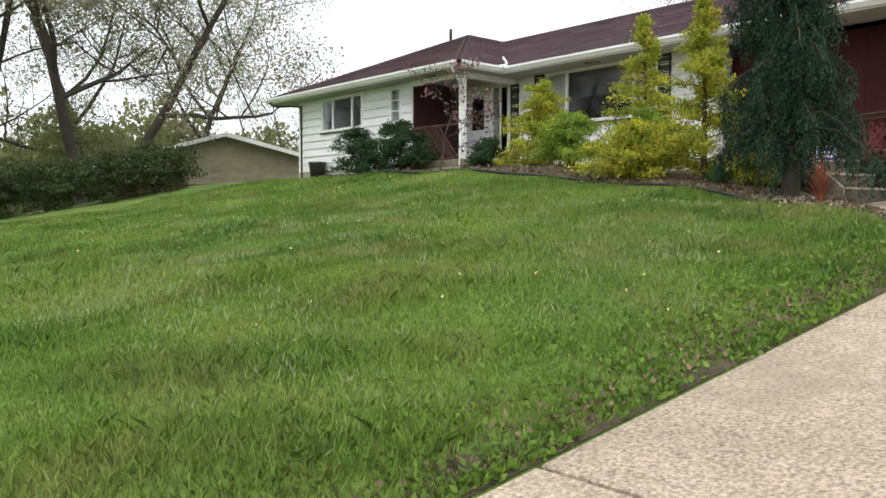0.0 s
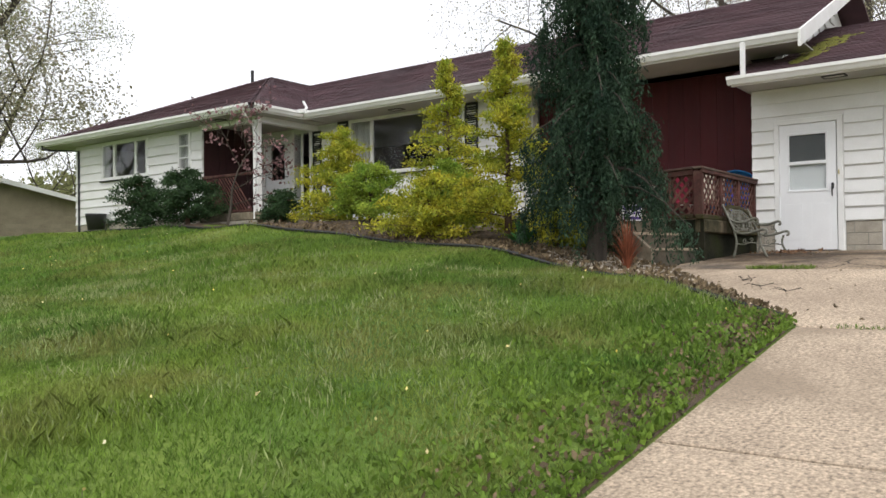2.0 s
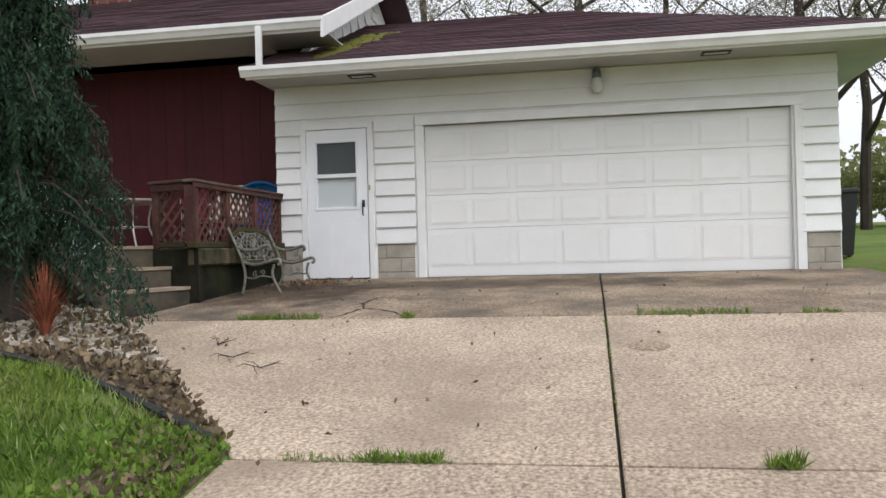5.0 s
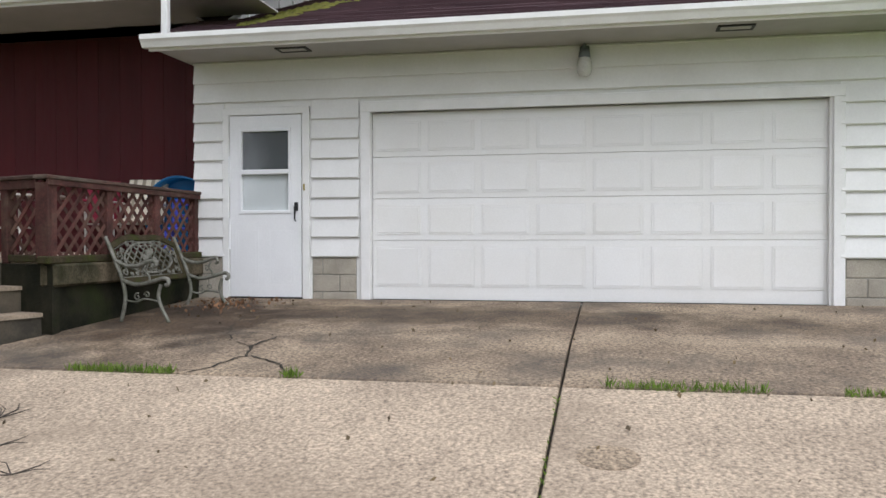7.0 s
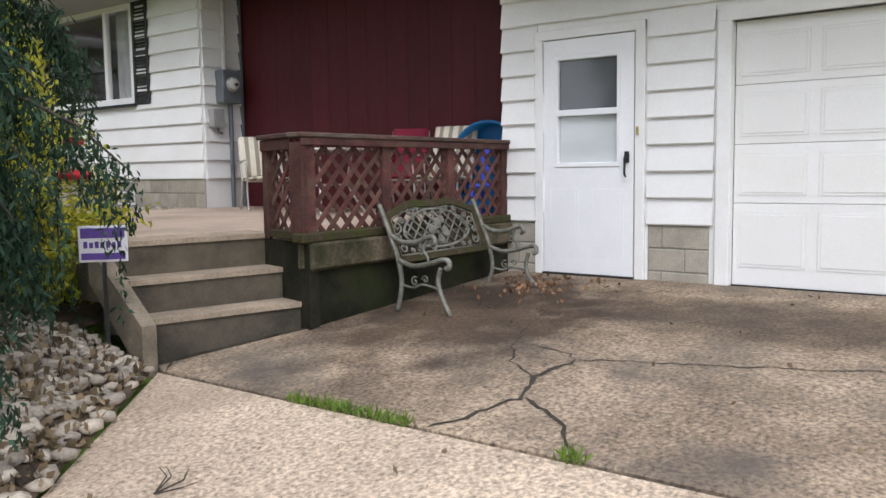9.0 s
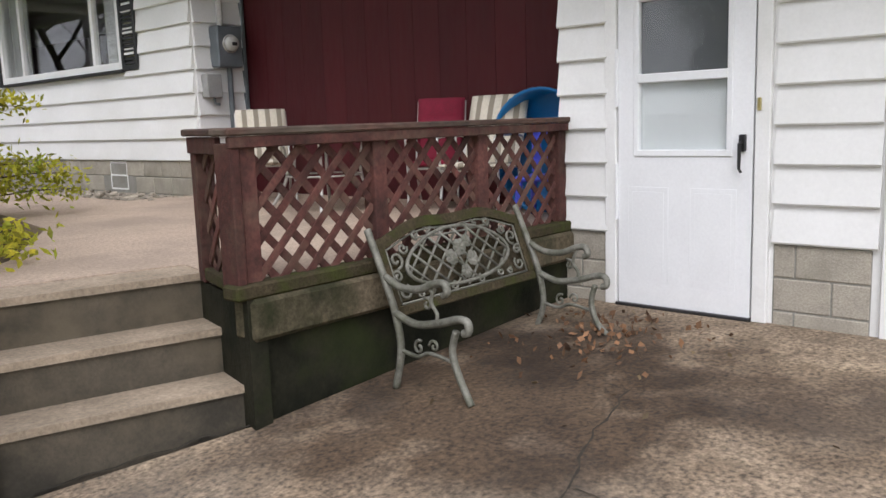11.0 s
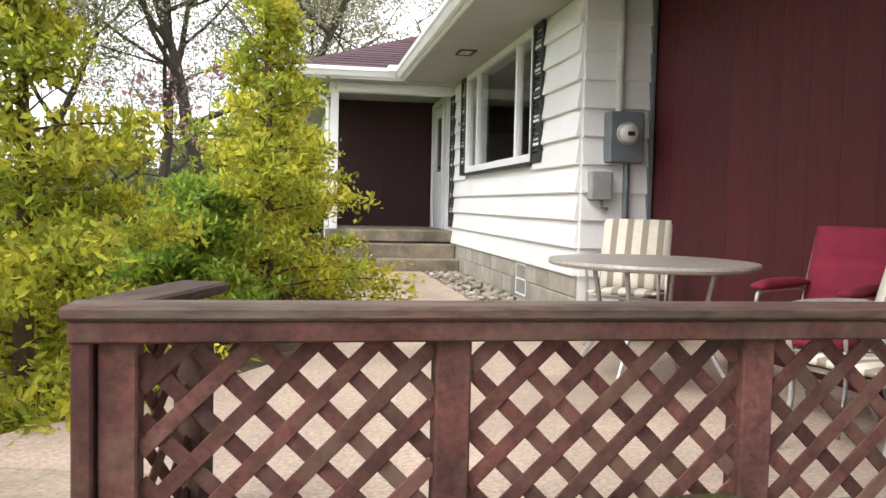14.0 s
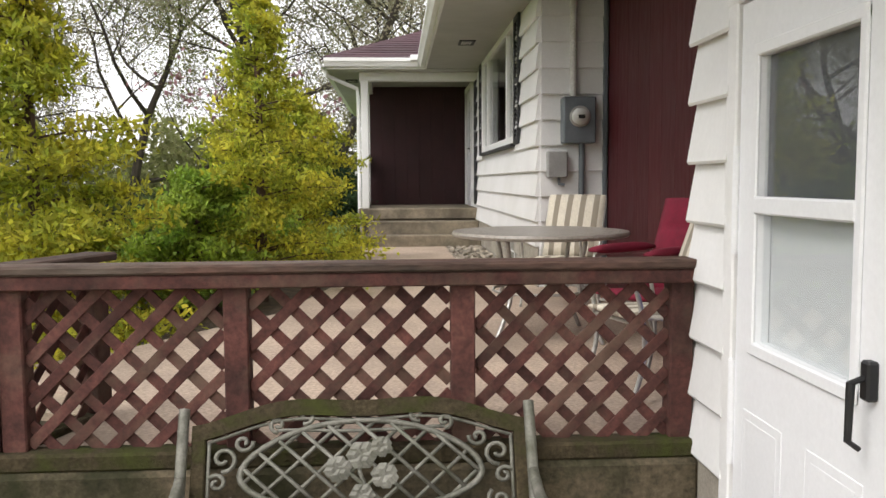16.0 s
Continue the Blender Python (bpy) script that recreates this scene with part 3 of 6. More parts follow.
part("bottom_seal", Shape().box(-0.01, -W / 2, -0.015, 0.04, W / 2, 0.004), BLACK, garage_door, "black rubber seal")
gtrim = setting("trim_garage_door", Shape().box(-0.035, -5.53, 0, 0.07, -5.42, 2.15, 0.006).box(-0.035, -0.73, 0, 0.07, -0.62, 2.15, 0.006).box(-0.04, -5.53, 2.04, 0.07, -0.62, 2.155, 0.006), TRIM,
                "white painted wooden frame round the garage door", "door frame")

# storm door
storm = thing("door_2", "closed white storm door with two-part window and black handle", "door", pose(0, 0, 0), kind="structure")
part("door_frame", Shape().box(-0.035, -0.085, 0.0, 0.02, 0.0, 2.13, 0.006).box(-0.035, 0.87, 0.0, 0.02, 0.95, 2.13, 0.006).box(-0.037, -0.085, 2.05, 0.02, 0.95, 2.132, 0.006), TRIM, storm, "white painted door casing")
leaf = Shape()
G0, G1, Z0, Z1 = 0.165, 0.715, 0.985, 1.865
wall_boxes(leaf, -0.022, 0.02, 0.012, 0.858, 0.02, 2.042, [(G0, G1, Z0, Z1)])
leafo = part("door_leaf", leaf, DOORWHITE, storm)
part("window_frame", Shape().box(-0.032, G0 - 0.035, Z0 - 0.035, -0.02, G0, Z1 + 0.035, 0.005).box(-0.032, G1, Z0 - 0.035, -0.02, G1 + 0.035, Z1 + 0.035, 0.005).box(-0.033, G0 - 0.035, Z0 - 0.04, -0.02, G1 + 0.035, Z0, 0.005)
     .box(-0.033, G0 - 0.035, Z1, -0.02, G1 + 0.035, Z1 + 0.04, 0.005).box(-0.036, G0 - 0.01, 1.385, -0.008, G1 + 0.01, 1.44, 0.006), DOORWHITE, storm)
for a, b in ((0.10, 0.38), (0.52, 0.79)):
    part("embossed_panel", Shape().box(-0.0235, a, 0.16, -0.02, b, 0.76, 0.0033).box(-0.0245, a + 0.03, 0.19, -0.023, b - 0.03, 0.73, 0.0014), DOORWHITE, leafo)
p1 = part("pane", Shape().box(-0.004, G0, Z0, 0.0, G1, 1.40), GLASS, storm, "clear lower pane")
p2 = part("pane", Shape().box(-0.004, G0, 1.42, 0.0, G1, Z1), GLASS, storm, "upper pane")
for p in (p1, p2):
    p.visible_shadow = False
SCREEN = material("grey_insect_screen", (0.15, 0.155, 0.16), (0.12, 0.125, 0.13), 3, 0.8, bump=0, rand=0, grain=0.03)
part("insect_screen", Shape().box(0.006, G0, 1.42, 0.009, G1, Z1), SCREEN, storm, "dark grey screen mesh")
part("blind", Shape().box(0.024, G0 - 0.04, Z0 - 0.03, 0.03, G1 + 0.04, 1.46), material("pale_grey_blind", (0.80, 0.82, 0.82), (0.74, 0.76, 0.76), 1.2, 0.8, bump=0, rand=0, grain=0.02), storm, "pale grey inner door")
part("handle", Shape().box(-0.05, 0.048, 0.975, -0.02, 0.086, 1.07, 0.006).tube([(-0.045, 0.067, 1.03), (-0.08, 0.067, 1.018), (-0.083, 0.067, 0.88), (-0.055, 0.067, 0.86)], [0.009, 0.011, 0.009, 0.007], 8), BLACK, storm, "black pull handle", smooth=False)
part("latch", Shape().box(-0.05, -0.035, 1.20, -0.03, -0.015, 1.27, 0.004), material("brass_latch", (0.5, 0.42, 0.18), (0.42, 0.35, 0.15), 6, 0.4, metal=0.7, rand=0), storm, "small brass strike plate")
for z in (0.55, 1.25):
    part("hinge", Shape().tube([(-0.03, 0.866, z), (-0.03, 0.866, z + 0.35)], 0.012, 8), DOORWHITE, storm)
part("sill", Shape().box(-0.05, 0.0, -0.01, 0.05, 0.87, 0.02, 0.005), BLACK, storm, "dark metal threshold")
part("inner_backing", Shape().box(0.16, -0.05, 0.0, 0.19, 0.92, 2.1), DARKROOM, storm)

for ob in (wall_garage, side, garage_door, gtrim, storm):
    ob.location.x += 0.12
    ob.location.y += {storm: 0.05, garage_door: 0.0, gtrim: 0.0}.get(ob, 0.03)

# roofs
def shingle_plane(s, origin, udir, vdir, outline_u, vmax, course=0.145):
    """Overlapping courses on a sloping plane: outline_u(v) gives the reach along the eave at v up the slope."""
    o, u, w = Vector(origin), Vector(udir).normalized(), Vector(vdir).normalized()
    nrm = u.cross(w)
    if nrm.z < 0:
        nrm = -nrm
    v = 0.0
    r = random.Random(3)
    while v < vmax - 1e-4:
        v1 = min(v + course, vmax)
        a0, b0 = outline_u(v)
        a1, b1 = outline_u(v1)
        n = max(1, int((b0 - a0) / 0.9))
        cut = [0.0] + sorted((k + r.uniform(-0.25, 0.25)) / n for k in range(1, n)) + [1.0]
        for p, q in zip(cut, cut[1:]):
            lift = 0.012 + r.uniform(0, 0.006)
            A, B = o + u * (a0 + (b0 - a0) * p) + w * v, o + u * (a0 + (b0 - a0) * q) + w * v
            C, D = o + u * (a1 + (b1 - a1) * q) + w * v1, o + u * (a1 + (b1 - a1) * p) + w * v1
            s.add([A + nrm * lift, B + nrm * lift, C + nrm * 0.003, D + nrm * 0.003, A, B], [(0, 1, 2, 3), (4, 5, 1, 0)])
        v = v1
    return s


def slope_plane(s, corners, thick=0.06):
    c = [Vector(p) for p in corners]
    n = len(c)
    s.add([*c, *[p - Vector((0, 0, thick)) for p in c]], [tuple(range(n)), tuple(range(n, 2 * n))[::-1]] + [(i, n + i, n + (i + 1) % n, (i + 1) % n) for i in range(n)])


S = 0.43
EX, EZ = -0.55, 3.40
RX = 4.0
RZ = EZ + S * (RX - EX)
WX, WY0, WY1 = -2.1, 11.35, 20.6
HW = (WY1 - WY0) / 2
PEAK = (WX + HW, (WY0 + WY1) / 2, EZ + S * HW)
GX, GZ, GS = -0.72, 2.78, 0.38
GRX, GY0, GY1 = 3.4, -6.7, 1.42
GRZ = GZ + GS * (GRX - GX)
GABLE = 0.42

house_roof = Shape()
slope_plane(house_roof, [(EX, GABLE, EZ), (EX, WY0, EZ), (RX, WY0 + RX - EX, RZ), (RX, GABLE, RZ)])
slope_plane(house_roof, [(RX, GABLE, RZ), (RX, PEAK[1], RZ), (9.0, PEAK[1], RZ - S * 5), (9.0, GABLE, RZ - S * 5)])
slope_plane(house_roof, [(WX, WY0, EZ), PEAK, (WX, WY1, EZ)])
slope_plane(house_roof, [(WX, WY0, EZ), (EX, WY0, EZ), (RX, WY0 + RX - EX, RZ), (RX, PEAK[1], PEAK[2]), PEAK])
slope_plane(house_roof, [(WX, WY1, EZ), PEAK, (9.0, PEAK[1], PEAK[2]), (9.0, WY1, EZ)])
roof = setting("roof_house", house_roof, SHINGLE, "brown maroon asphalt shingle roof with hipped wing", "roof")
cs = math.sqrt(1 + S * S)
ts = Shape()
shingle_plane(ts, (EX, GABLE, EZ), (0, 1, 0), (1, 0, S), lambda v: (0, WY0 - GABLE + v / cs), (RX - EX) * cs)
shingle_plane(ts, (WX, WY0, EZ), (0, 1, 0), (1, 0, S), lambda v: (v / cs, 2 * HW - v / cs), HW * cs)
shingle_plane(ts, (WX, WY0, EZ), (1, 0, 0), (0, 1, S), lambda v: (v / cs, EX - WX + v / cs), HW * cs)
part("shingle_courses", ts, SHINGLE, roof)["kind"] = "stuff"
caps = Shape()
for a, b in (((WX, WY0, EZ), PEAK), ((WX, WY1, EZ), PEAK), ((RX, GABLE, RZ), (RX, PEAK[1], RZ)), (PEAK, (RX + 1, PEAK[1], PEAK[2]))):
    a, b = Vector(a) + Vector((0, 0, 0.01)), Vector(b) + Vector((0, 0, 0.01))
    n = int((b - a).length / 0.2)
    for k in range(n):
        p, q = a.lerp(b, k / n), a.lerp(b, (k + 1.15) / n)
        d = (q - p).cross(Vector((0, 0, 1))).normalized() * 0.13
        dn = Vector((0, 0, 0.045))
        caps.add([p + d - dn, p + Vector((0, 0, 0.022)), p - d - dn, q + d - dn, q + Vector((0, 0, 0.008)), q - d - dn], [(0, 1, 4, 3), (1, 2, 5, 4)])
part("ridge_caps", caps, SHINGLE, roof)["kind"] = "stuff"

gr = Shape()
hipy = GY0 + (GRX - GX)
slope_plane(gr, [(GX, GY0, GZ), (GX, GY1, GZ), (GRX, GY1, GRZ), (GRX, hipy, GRZ)])
slope_plane(gr, [(GX, GY0, GZ), (GRX, hipy, GRZ), (7.5, GY0, GZ)])
slope_plane(gr, [(GRX, hipy, GRZ), (GRX, GY1, GRZ), (7.5, GY1, GZ), (7.5, GY0, GZ)])
groof = setting("roof_garage", gr, SHINGLE, "brown maroon asphalt shingle garage roof with mossy corner", "roof")
gc = math.sqrt(1 + GS * GS)
gsh = Shape()
shingle_plane(gsh, (GX, GY0, GZ), (0, 1, 0), (1, 0, GS), lambda v: (v / gc, GY1 - GY0), (GRX - GX) * gc)
part("shingle_courses", gsh, SHINGLE, groof)["kind"] = "stuff"
moss = Shape()
r_ = random.Random(5)
for k in range(170):
    t = r_.random()
    x, y = GX + 0.45 + 2.2 * t + r_.uniform(-0.1, 0.1), GABLE + 0.25 - 0.55 * t * r_.random() - r_.uniform(0, 0.25)
    z, e = GZ + GS * (x - GX) + 0.012, r_.uniform(0.04, 0.12)
    moss.add([(x - e, y, z - GS * e), (x, y - e * 0.6, z), (x + e, y, z + GS * e), (x, y + e * 0.6, z), (x, y, z + 0.02)], [(0, 1, 4), (1, 2, 4), (2, 3, 4), (3, 0, 4)])
part("moss", moss, MOSS, groof, "yellow green moss on the shingles")["kind"] = "stuff"


# gutters, fascia, soffits
def gutter(s, a, b, out):
    """An open K-shaped gutter from a to b, along its rim; out points away from the roof."""
    a, b, o = Vector(a), Vector(b), Vector(out).normalized()
    prof = [(0.0, 0.0), (0.0, -0.11), (0.055, -0.115), (0.085, -0.06), (0.10, -0.045), (0.10, 0.0), (0.112, 0.0), (0.112, -0.05), (0.09, -0.075), (0.06, -0.128), (-0.012, -0.122), (-0.012, 0.0)]
    n = len(prof)
    v = [p + o * d + Vector((0, 0, z)) for p in (a, b) for d, z in prof]
    s.add(v, [(i, (i + 1) % n, n + (i + 1) % n, n + i) for i in range(n)] + [tuple(range(n)), tuple(range(n, 2 * n))[::-1]])


g1 = Shape()
gutter(g1, (EX + 0.0, GABLE - 0.02, EZ - 0.01), (EX, WY0 + 0.02, EZ - 0.01), (-1, 0, 0))
tagged(part("gutter", g1, TRIM), "white metal gutter along the house eave", "gutter", group="roof gutters", kind="structure")
g2 = Shape()
gutter(g2, (WX, WY0, EZ - 0.01), (WX, WY1, EZ - 0.01), (-1, 0, 0))
gutter(g2, (WX, WY0, EZ - 0.01), (EX - 0.1, WY0, EZ - 0.01), (0, -1, 0))
tagged(part("gutter", g2, TRIM), "white metal gutter round the hipped wing", "gutter", group="roof gutters", kind="structure")
g3 = Shape()
gutter(g3, (GX, GY0, GZ - 0.01), (GX, GY1 + 0.04, GZ - 0.01), (-1, 0, 0))
tagged(part("gutter", g3, TRIM), "white metal gutter along the garage eave", "gutter", group="roof gutters", kind="structure")
setting("trim_fascia", Shape().box(EX, GABLE, EZ - 0.17, EX + 0.03, WY0, EZ - 0.03).box(WX, WY0, EZ - 0.17, WX + 0.03, WY1, EZ - 0.03).box(WX, WY0, EZ - 0.17, EX, WY0 + 0.03, EZ - 0.03)
        .box(GX, GY0, GZ - 0.16, GX + 0.03, GY1, GZ - 0.03).box(WX, WY1 - 0.03, EZ - 0.17, 9, WY1, EZ - 0.03), TRIM, "white painted fascia boards under the gutters", "fascia")
setting("ceiling_soffit_house", Shape().box(EX + 0.03, GABLE, EZ - 0.16, 0.32, WY0, EZ - 0.14).box(0.32, 1.45, EZ - 0.16, 1.0, 5.95, EZ - 0.14), SOFFIT, "off-white soffit under the house eave, darkened for eave shade", "soffit")
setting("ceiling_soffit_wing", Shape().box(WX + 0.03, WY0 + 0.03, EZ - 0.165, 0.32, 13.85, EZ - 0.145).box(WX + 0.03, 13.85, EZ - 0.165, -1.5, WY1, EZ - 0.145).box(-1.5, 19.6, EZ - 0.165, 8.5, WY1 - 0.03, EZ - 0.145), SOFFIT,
        "off-white soffit and porch ceiling of the wing, darkened for shade", "soffit")
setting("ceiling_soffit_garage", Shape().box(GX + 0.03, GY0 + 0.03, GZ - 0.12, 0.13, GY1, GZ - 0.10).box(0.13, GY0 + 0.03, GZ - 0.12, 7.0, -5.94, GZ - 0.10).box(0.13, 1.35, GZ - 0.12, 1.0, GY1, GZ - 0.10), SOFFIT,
        "off-white soffit under the garage eave, darkened for eave shade", "soffit")
# gable end of the house roof, above the garage roof
gab = Shape()
gab.add([(0.32, GABLE + 0.5, EZ - 0.2), (RX, GABLE + 0.5, RZ - 0.1), (8.2, GABLE + 0.5, EZ - 0.2), (0.32, GABLE + 0.62, EZ - 0.2), (RX, GABLE + 0.62, RZ - 0.1), (8.2, GABLE + 0.62, EZ - 0.2)],
        [(0, 1, 2), (3, 5, 4), (0, 3, 4, 1), (1, 4, 5, 2), (0, 2, 5, 3)])
gable = setting("wall_gable", gab, WHITE, "white lapped gable wall above the garage roof", "gable wall")
rake = Shape()
a, b = Vector((EX - 0.1, GABLE, EZ - 0.02)), Vector((RX, GABLE, RZ + 0.01))
for yy in (0,):
    rake.add([a, b, b - Vector((0, 0, 0.22)), a - Vector((0, 0, 0.26)), a - Vector((0, 0.04, 0)), b - Vector((0, 0.04, 0)), b - Vector((0, 0.04, 0.22)), a - Vector((0, 0.04, 0.26))],
             [(0, 1, 2, 3), (7, 6, 5, 4), (0, 4, 5, 1), (3, 2, 6, 7), (0, 3, 7, 4), (1, 5, 6, 2)])
setting("trim_rake", rake, TRIM, "white rake board on the gable end", "rake board")
rs = Shape()
for k in range(14):
    x0 = EX + 0.05 + k * 0.32
    z0, z1 = EZ + S * (x0 - EX) - 0.13, EZ + S * (x0 + 0.31 - EX) - 0.13
    rs.add([(x0, GABLE, z0), (x0 + 0.30, GABLE, z1 - 0.02), (x0 + 0.30, GABLE + 0.5, z1 - 0.02), (x0, GABLE + 0.5, z0), (x0, GABLE, z0 + 0.03), (x0 + 0.3, GABLE, z1 + 0.01), (x0 + 0.3, GABLE + 0.5, z1 + 0.01), (x0, GABLE + 0.5, z0 + 0.03)],
           [(0, 1, 2, 3), (7, 6, 5, 4), (0, 4, 5, 1), (2, 6, 7, 3), (0, 3, 7, 4), (1, 5, 6, 2)])
setting("ceiling_rake_soffit", rs, TRIM, "white boards under the gable overhang", "soffit")
gzb = EZ - 0.2
for k in range(12):
    z = gzb + k * 0.2
    xa = 0.32 + max(0, (z + 0.2 - EZ + 0.2) / S - 0.2)
    part("siding_board", board_mesh(max(0.3, 4.2 - xa), 0.2), WHITE, gable, at=pose(4.2, GABLE + 0.5, z, 0, 0, 90))

# downspouts
ds = Shape()
ds.box(-0.74, 1.20, GZ - 0.02, -0.66, 1.27, EZ - 0.1, 0.008)
tagged(part("downspout", ds, TRIM), "short white downspout from the house gutter to the garage gutter", "downspout", group="downspouts")
ds2 = Shape().tube([(EX - 0.05, WY0 - 0.05, EZ + 0.02), (EX + 0.12, WY0 + 0.02, EZ + 0.12), (EX + 0.35, WY0 + 0.36, EZ + 0.32), (EX + 0.42, WY0 + 0.45, EZ + 0.36)], 0.03, 6).box(EX - 0.22, WY0 - 0.16, EZ - 0.06, EX + 0.03, WY0 + 0.05, EZ + 0.03, 0.01)
tagged(part("valley_splash_guard", ds2, TRIM), "white metal splash guard where the roof valley meets the gutter", "splash guard")
ds3 = Shape().tube([(WX - 0.04, WY0 + 0.25, EZ - 0.12), (WX + 0.02, WY0 + 0.25, EZ - 0.24), (-1.62, WY0 + 0.5, EZ - 0.42), (-1.60, WY0 + 0.5, EZ - 0.6), (-1.60, WY0 + 0.5, 0.9)], 0.032, 8)
tagged(part("downspout", ds3, TRIM), "white downspout beside the porch post", "downspout", group="downspouts")
ds4 = Shape().tube([(WX - 0.03, WY1 - 0.3, EZ - 0.12), (WX - 0.02, WY1 - 0.3, EZ - 0.22), (WX + 0.1, WY1 - 0.5, EZ - 0.27), (-1.55, 19.4, EZ - 0.3), (-1.54, 19.4, 0.8)], 0.035, 8)
tagged(part("downspout", ds4, SHUTTER), "dark downspout at the far corner of the wing", "downspout", group="downspouts")

# main house walls
HX = 0.32
WIN_B = (7.38, 10.65, 1.95, 3.20)
FD = (12.75, 13.70, 1.06, 3.10)
wall_house = setting("wall_house", wall_boxes(Shape(), HX, HX + 0.2, 5.95, 13.85, 0.3, EZ - 0.16, [WIN_B, FD, (12.05, 12.6, 1.06, 3.10)]), WHITE, "white lapped siding front wall of the house", "house wall")
siding(wall_house, [(5.95, 13.85)], 0.88, EZ - 0.17, 0.235, lambda u, z: pose(HX, u, z), [(WIN_B[0] - 0.06, WIN_B[1] + 0.06, WIN_B[2] - 0.06, 3.4), (11.95, 13.8, 0.9, 3.2)])
blocks(wall_house, HX - 0.004, 5.95, 12.0, 0.3, 0.875, openings=[(7.45, 7.95, 0.5, 0.88)])
wall_return = setting("wall_return", Shape().box(HX + 0.2, 5.95, 0.3, 1.2, 6.15, EZ - 0.16), WHITE, "short white siding return wall beside the maroon wall", "house wall")
siding(wall_return, [(0.0, 0.60)], 0.88, EZ - 0.17, 0.235, lambda u, z: pose(0.93, 5.95, z, 0, 0, 90))
for k in range(3):
    for j in range(2):
        part("block", Shape().box(-0.006, 0.0, 0.0, 0.03, 0.29, 0.18, 0.006), BLOCK, wall_return, at=pose(0.93 - 0.3 * j, 5.958, 0.3 + 0.19 * k, 0, 0, 90))
corner = setting("trim_corner", Shape().box(0.905, 5.90, 0.4, 0.945, 5.955, EZ - 0.16, 0.004), METERGREY, "grey metal corner strip beside the maroon wall", "corner trim")
MX = 0.95
wall_maroon = setting("wall_maroon", Shape().box(MX + 0.012, 1.2, 0.3, MX + 0.2, 5.95, EZ - 0.16), MAROON, "maroon vertical board wall above the patio", "house wall")
bm_ = Shape().box(0, 0.0012, 0, 0.014, 0.3038, EZ - 0.16 - 0.42, 0.002).data("board", MAROON)
for k in range(15):
    part("board", bm_, MAROON, wall_maroon, at=pose(MX, 1.3 + 0.305 * k, 0.42))
# wing
A_WIN = (16.15, 18.22, 2.22, 3.15)
C_WIN = (14.35, 14.78, 2.21, 3.12)
FX = -1.5
wall_wing = setting("wall_wing", wall_boxes(Shape(), FX, FX + 0.2, 13.85, 19.6, 0.3, EZ - 0.16, [A_WIN, C_WIN]), WHITE, "white lapped siding front wall of the wing", "house wall")
siding(wall_wing, [(13.85, 19.6)], 1.02, EZ - 0.17, 0.235, lambda u, z: pose(FX, u, z), [(A_WIN[0] - 0.05, A_WIN[1] + 0.05, A_WIN[2] - 0.05, 3.3), (C_WIN[0] - 0.05, C_WIN[1] + 0.05, C_WIN[2] - 0.05, 3.3)])
blocks(wall_wing, FX - 0.004, 13.85, 19.6, 0.4, 1.01)
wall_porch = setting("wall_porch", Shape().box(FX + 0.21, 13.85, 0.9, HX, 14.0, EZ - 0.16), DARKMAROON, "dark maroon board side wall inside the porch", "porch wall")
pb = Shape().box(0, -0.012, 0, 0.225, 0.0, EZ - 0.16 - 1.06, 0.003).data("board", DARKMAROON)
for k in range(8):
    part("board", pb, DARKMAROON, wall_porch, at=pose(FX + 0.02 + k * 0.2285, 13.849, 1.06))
setting("wall_back", Shape().box(8.3, 1.3, 0.2, 8.5, 19.6, EZ - 0.16).box(FX + 0.2, 19.4, 0.2, 8.3, 19.6, EZ - 0.16).box(1.2, 1.33, 0.3, 8.3, 1.5, EZ - 0.16), WHITE, "plain outer walls that close the house", "house wall")
setting("floor_house", Shape().box(1.0, 1.5, 0.9, 8.3, 19.4, 1.0).box(HX + 0.2, 6.15, 0.9, 1.0, 13.85, 1.0).box(FX + 0.2, 14.0, 0.9, 1.0, 19.4, 1.0), DARKROOM, "interior floor coloured near-black as room shade", "floor")
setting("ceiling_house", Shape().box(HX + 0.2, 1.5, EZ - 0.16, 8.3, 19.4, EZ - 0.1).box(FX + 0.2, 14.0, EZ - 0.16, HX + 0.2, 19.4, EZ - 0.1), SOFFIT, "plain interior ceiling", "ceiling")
setting("wall_inside", Shape().box(4.2, 1.5, 1.0, 4.3, 19.4, EZ - 0.16), DARKROOM, "inner wall behind the windows, coloured near-black as room shade", "inner wall")

# patio, walk, steps
STAINEDLIP = material("mossy_stained_concrete_lip", (0.15, 0.12, 0.08), (0.04, 0.038, 0.022), 2.6, 0.92, bump=0.7, fine=45, rand=0, spec=0.15, grain=0.4, stain=(0.022, 0.026, 0.010), stain_scale=2.4, stain_amount=0.9)
# risers get a darker brown than the tan treads
RISER = material("dark_step_riser", (0.095, 0.08, 0.058), (0.042, 0.037, 0.027), 3.0, 0.9, bump=0.5, fine=60, rand=0.05, stain=(0.17, 0.14, 0.095), stain_scale=2.0, stain_amount=0.6)
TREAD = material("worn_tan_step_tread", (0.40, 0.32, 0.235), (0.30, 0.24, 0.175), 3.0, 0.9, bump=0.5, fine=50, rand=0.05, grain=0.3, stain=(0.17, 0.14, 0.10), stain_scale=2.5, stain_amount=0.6)
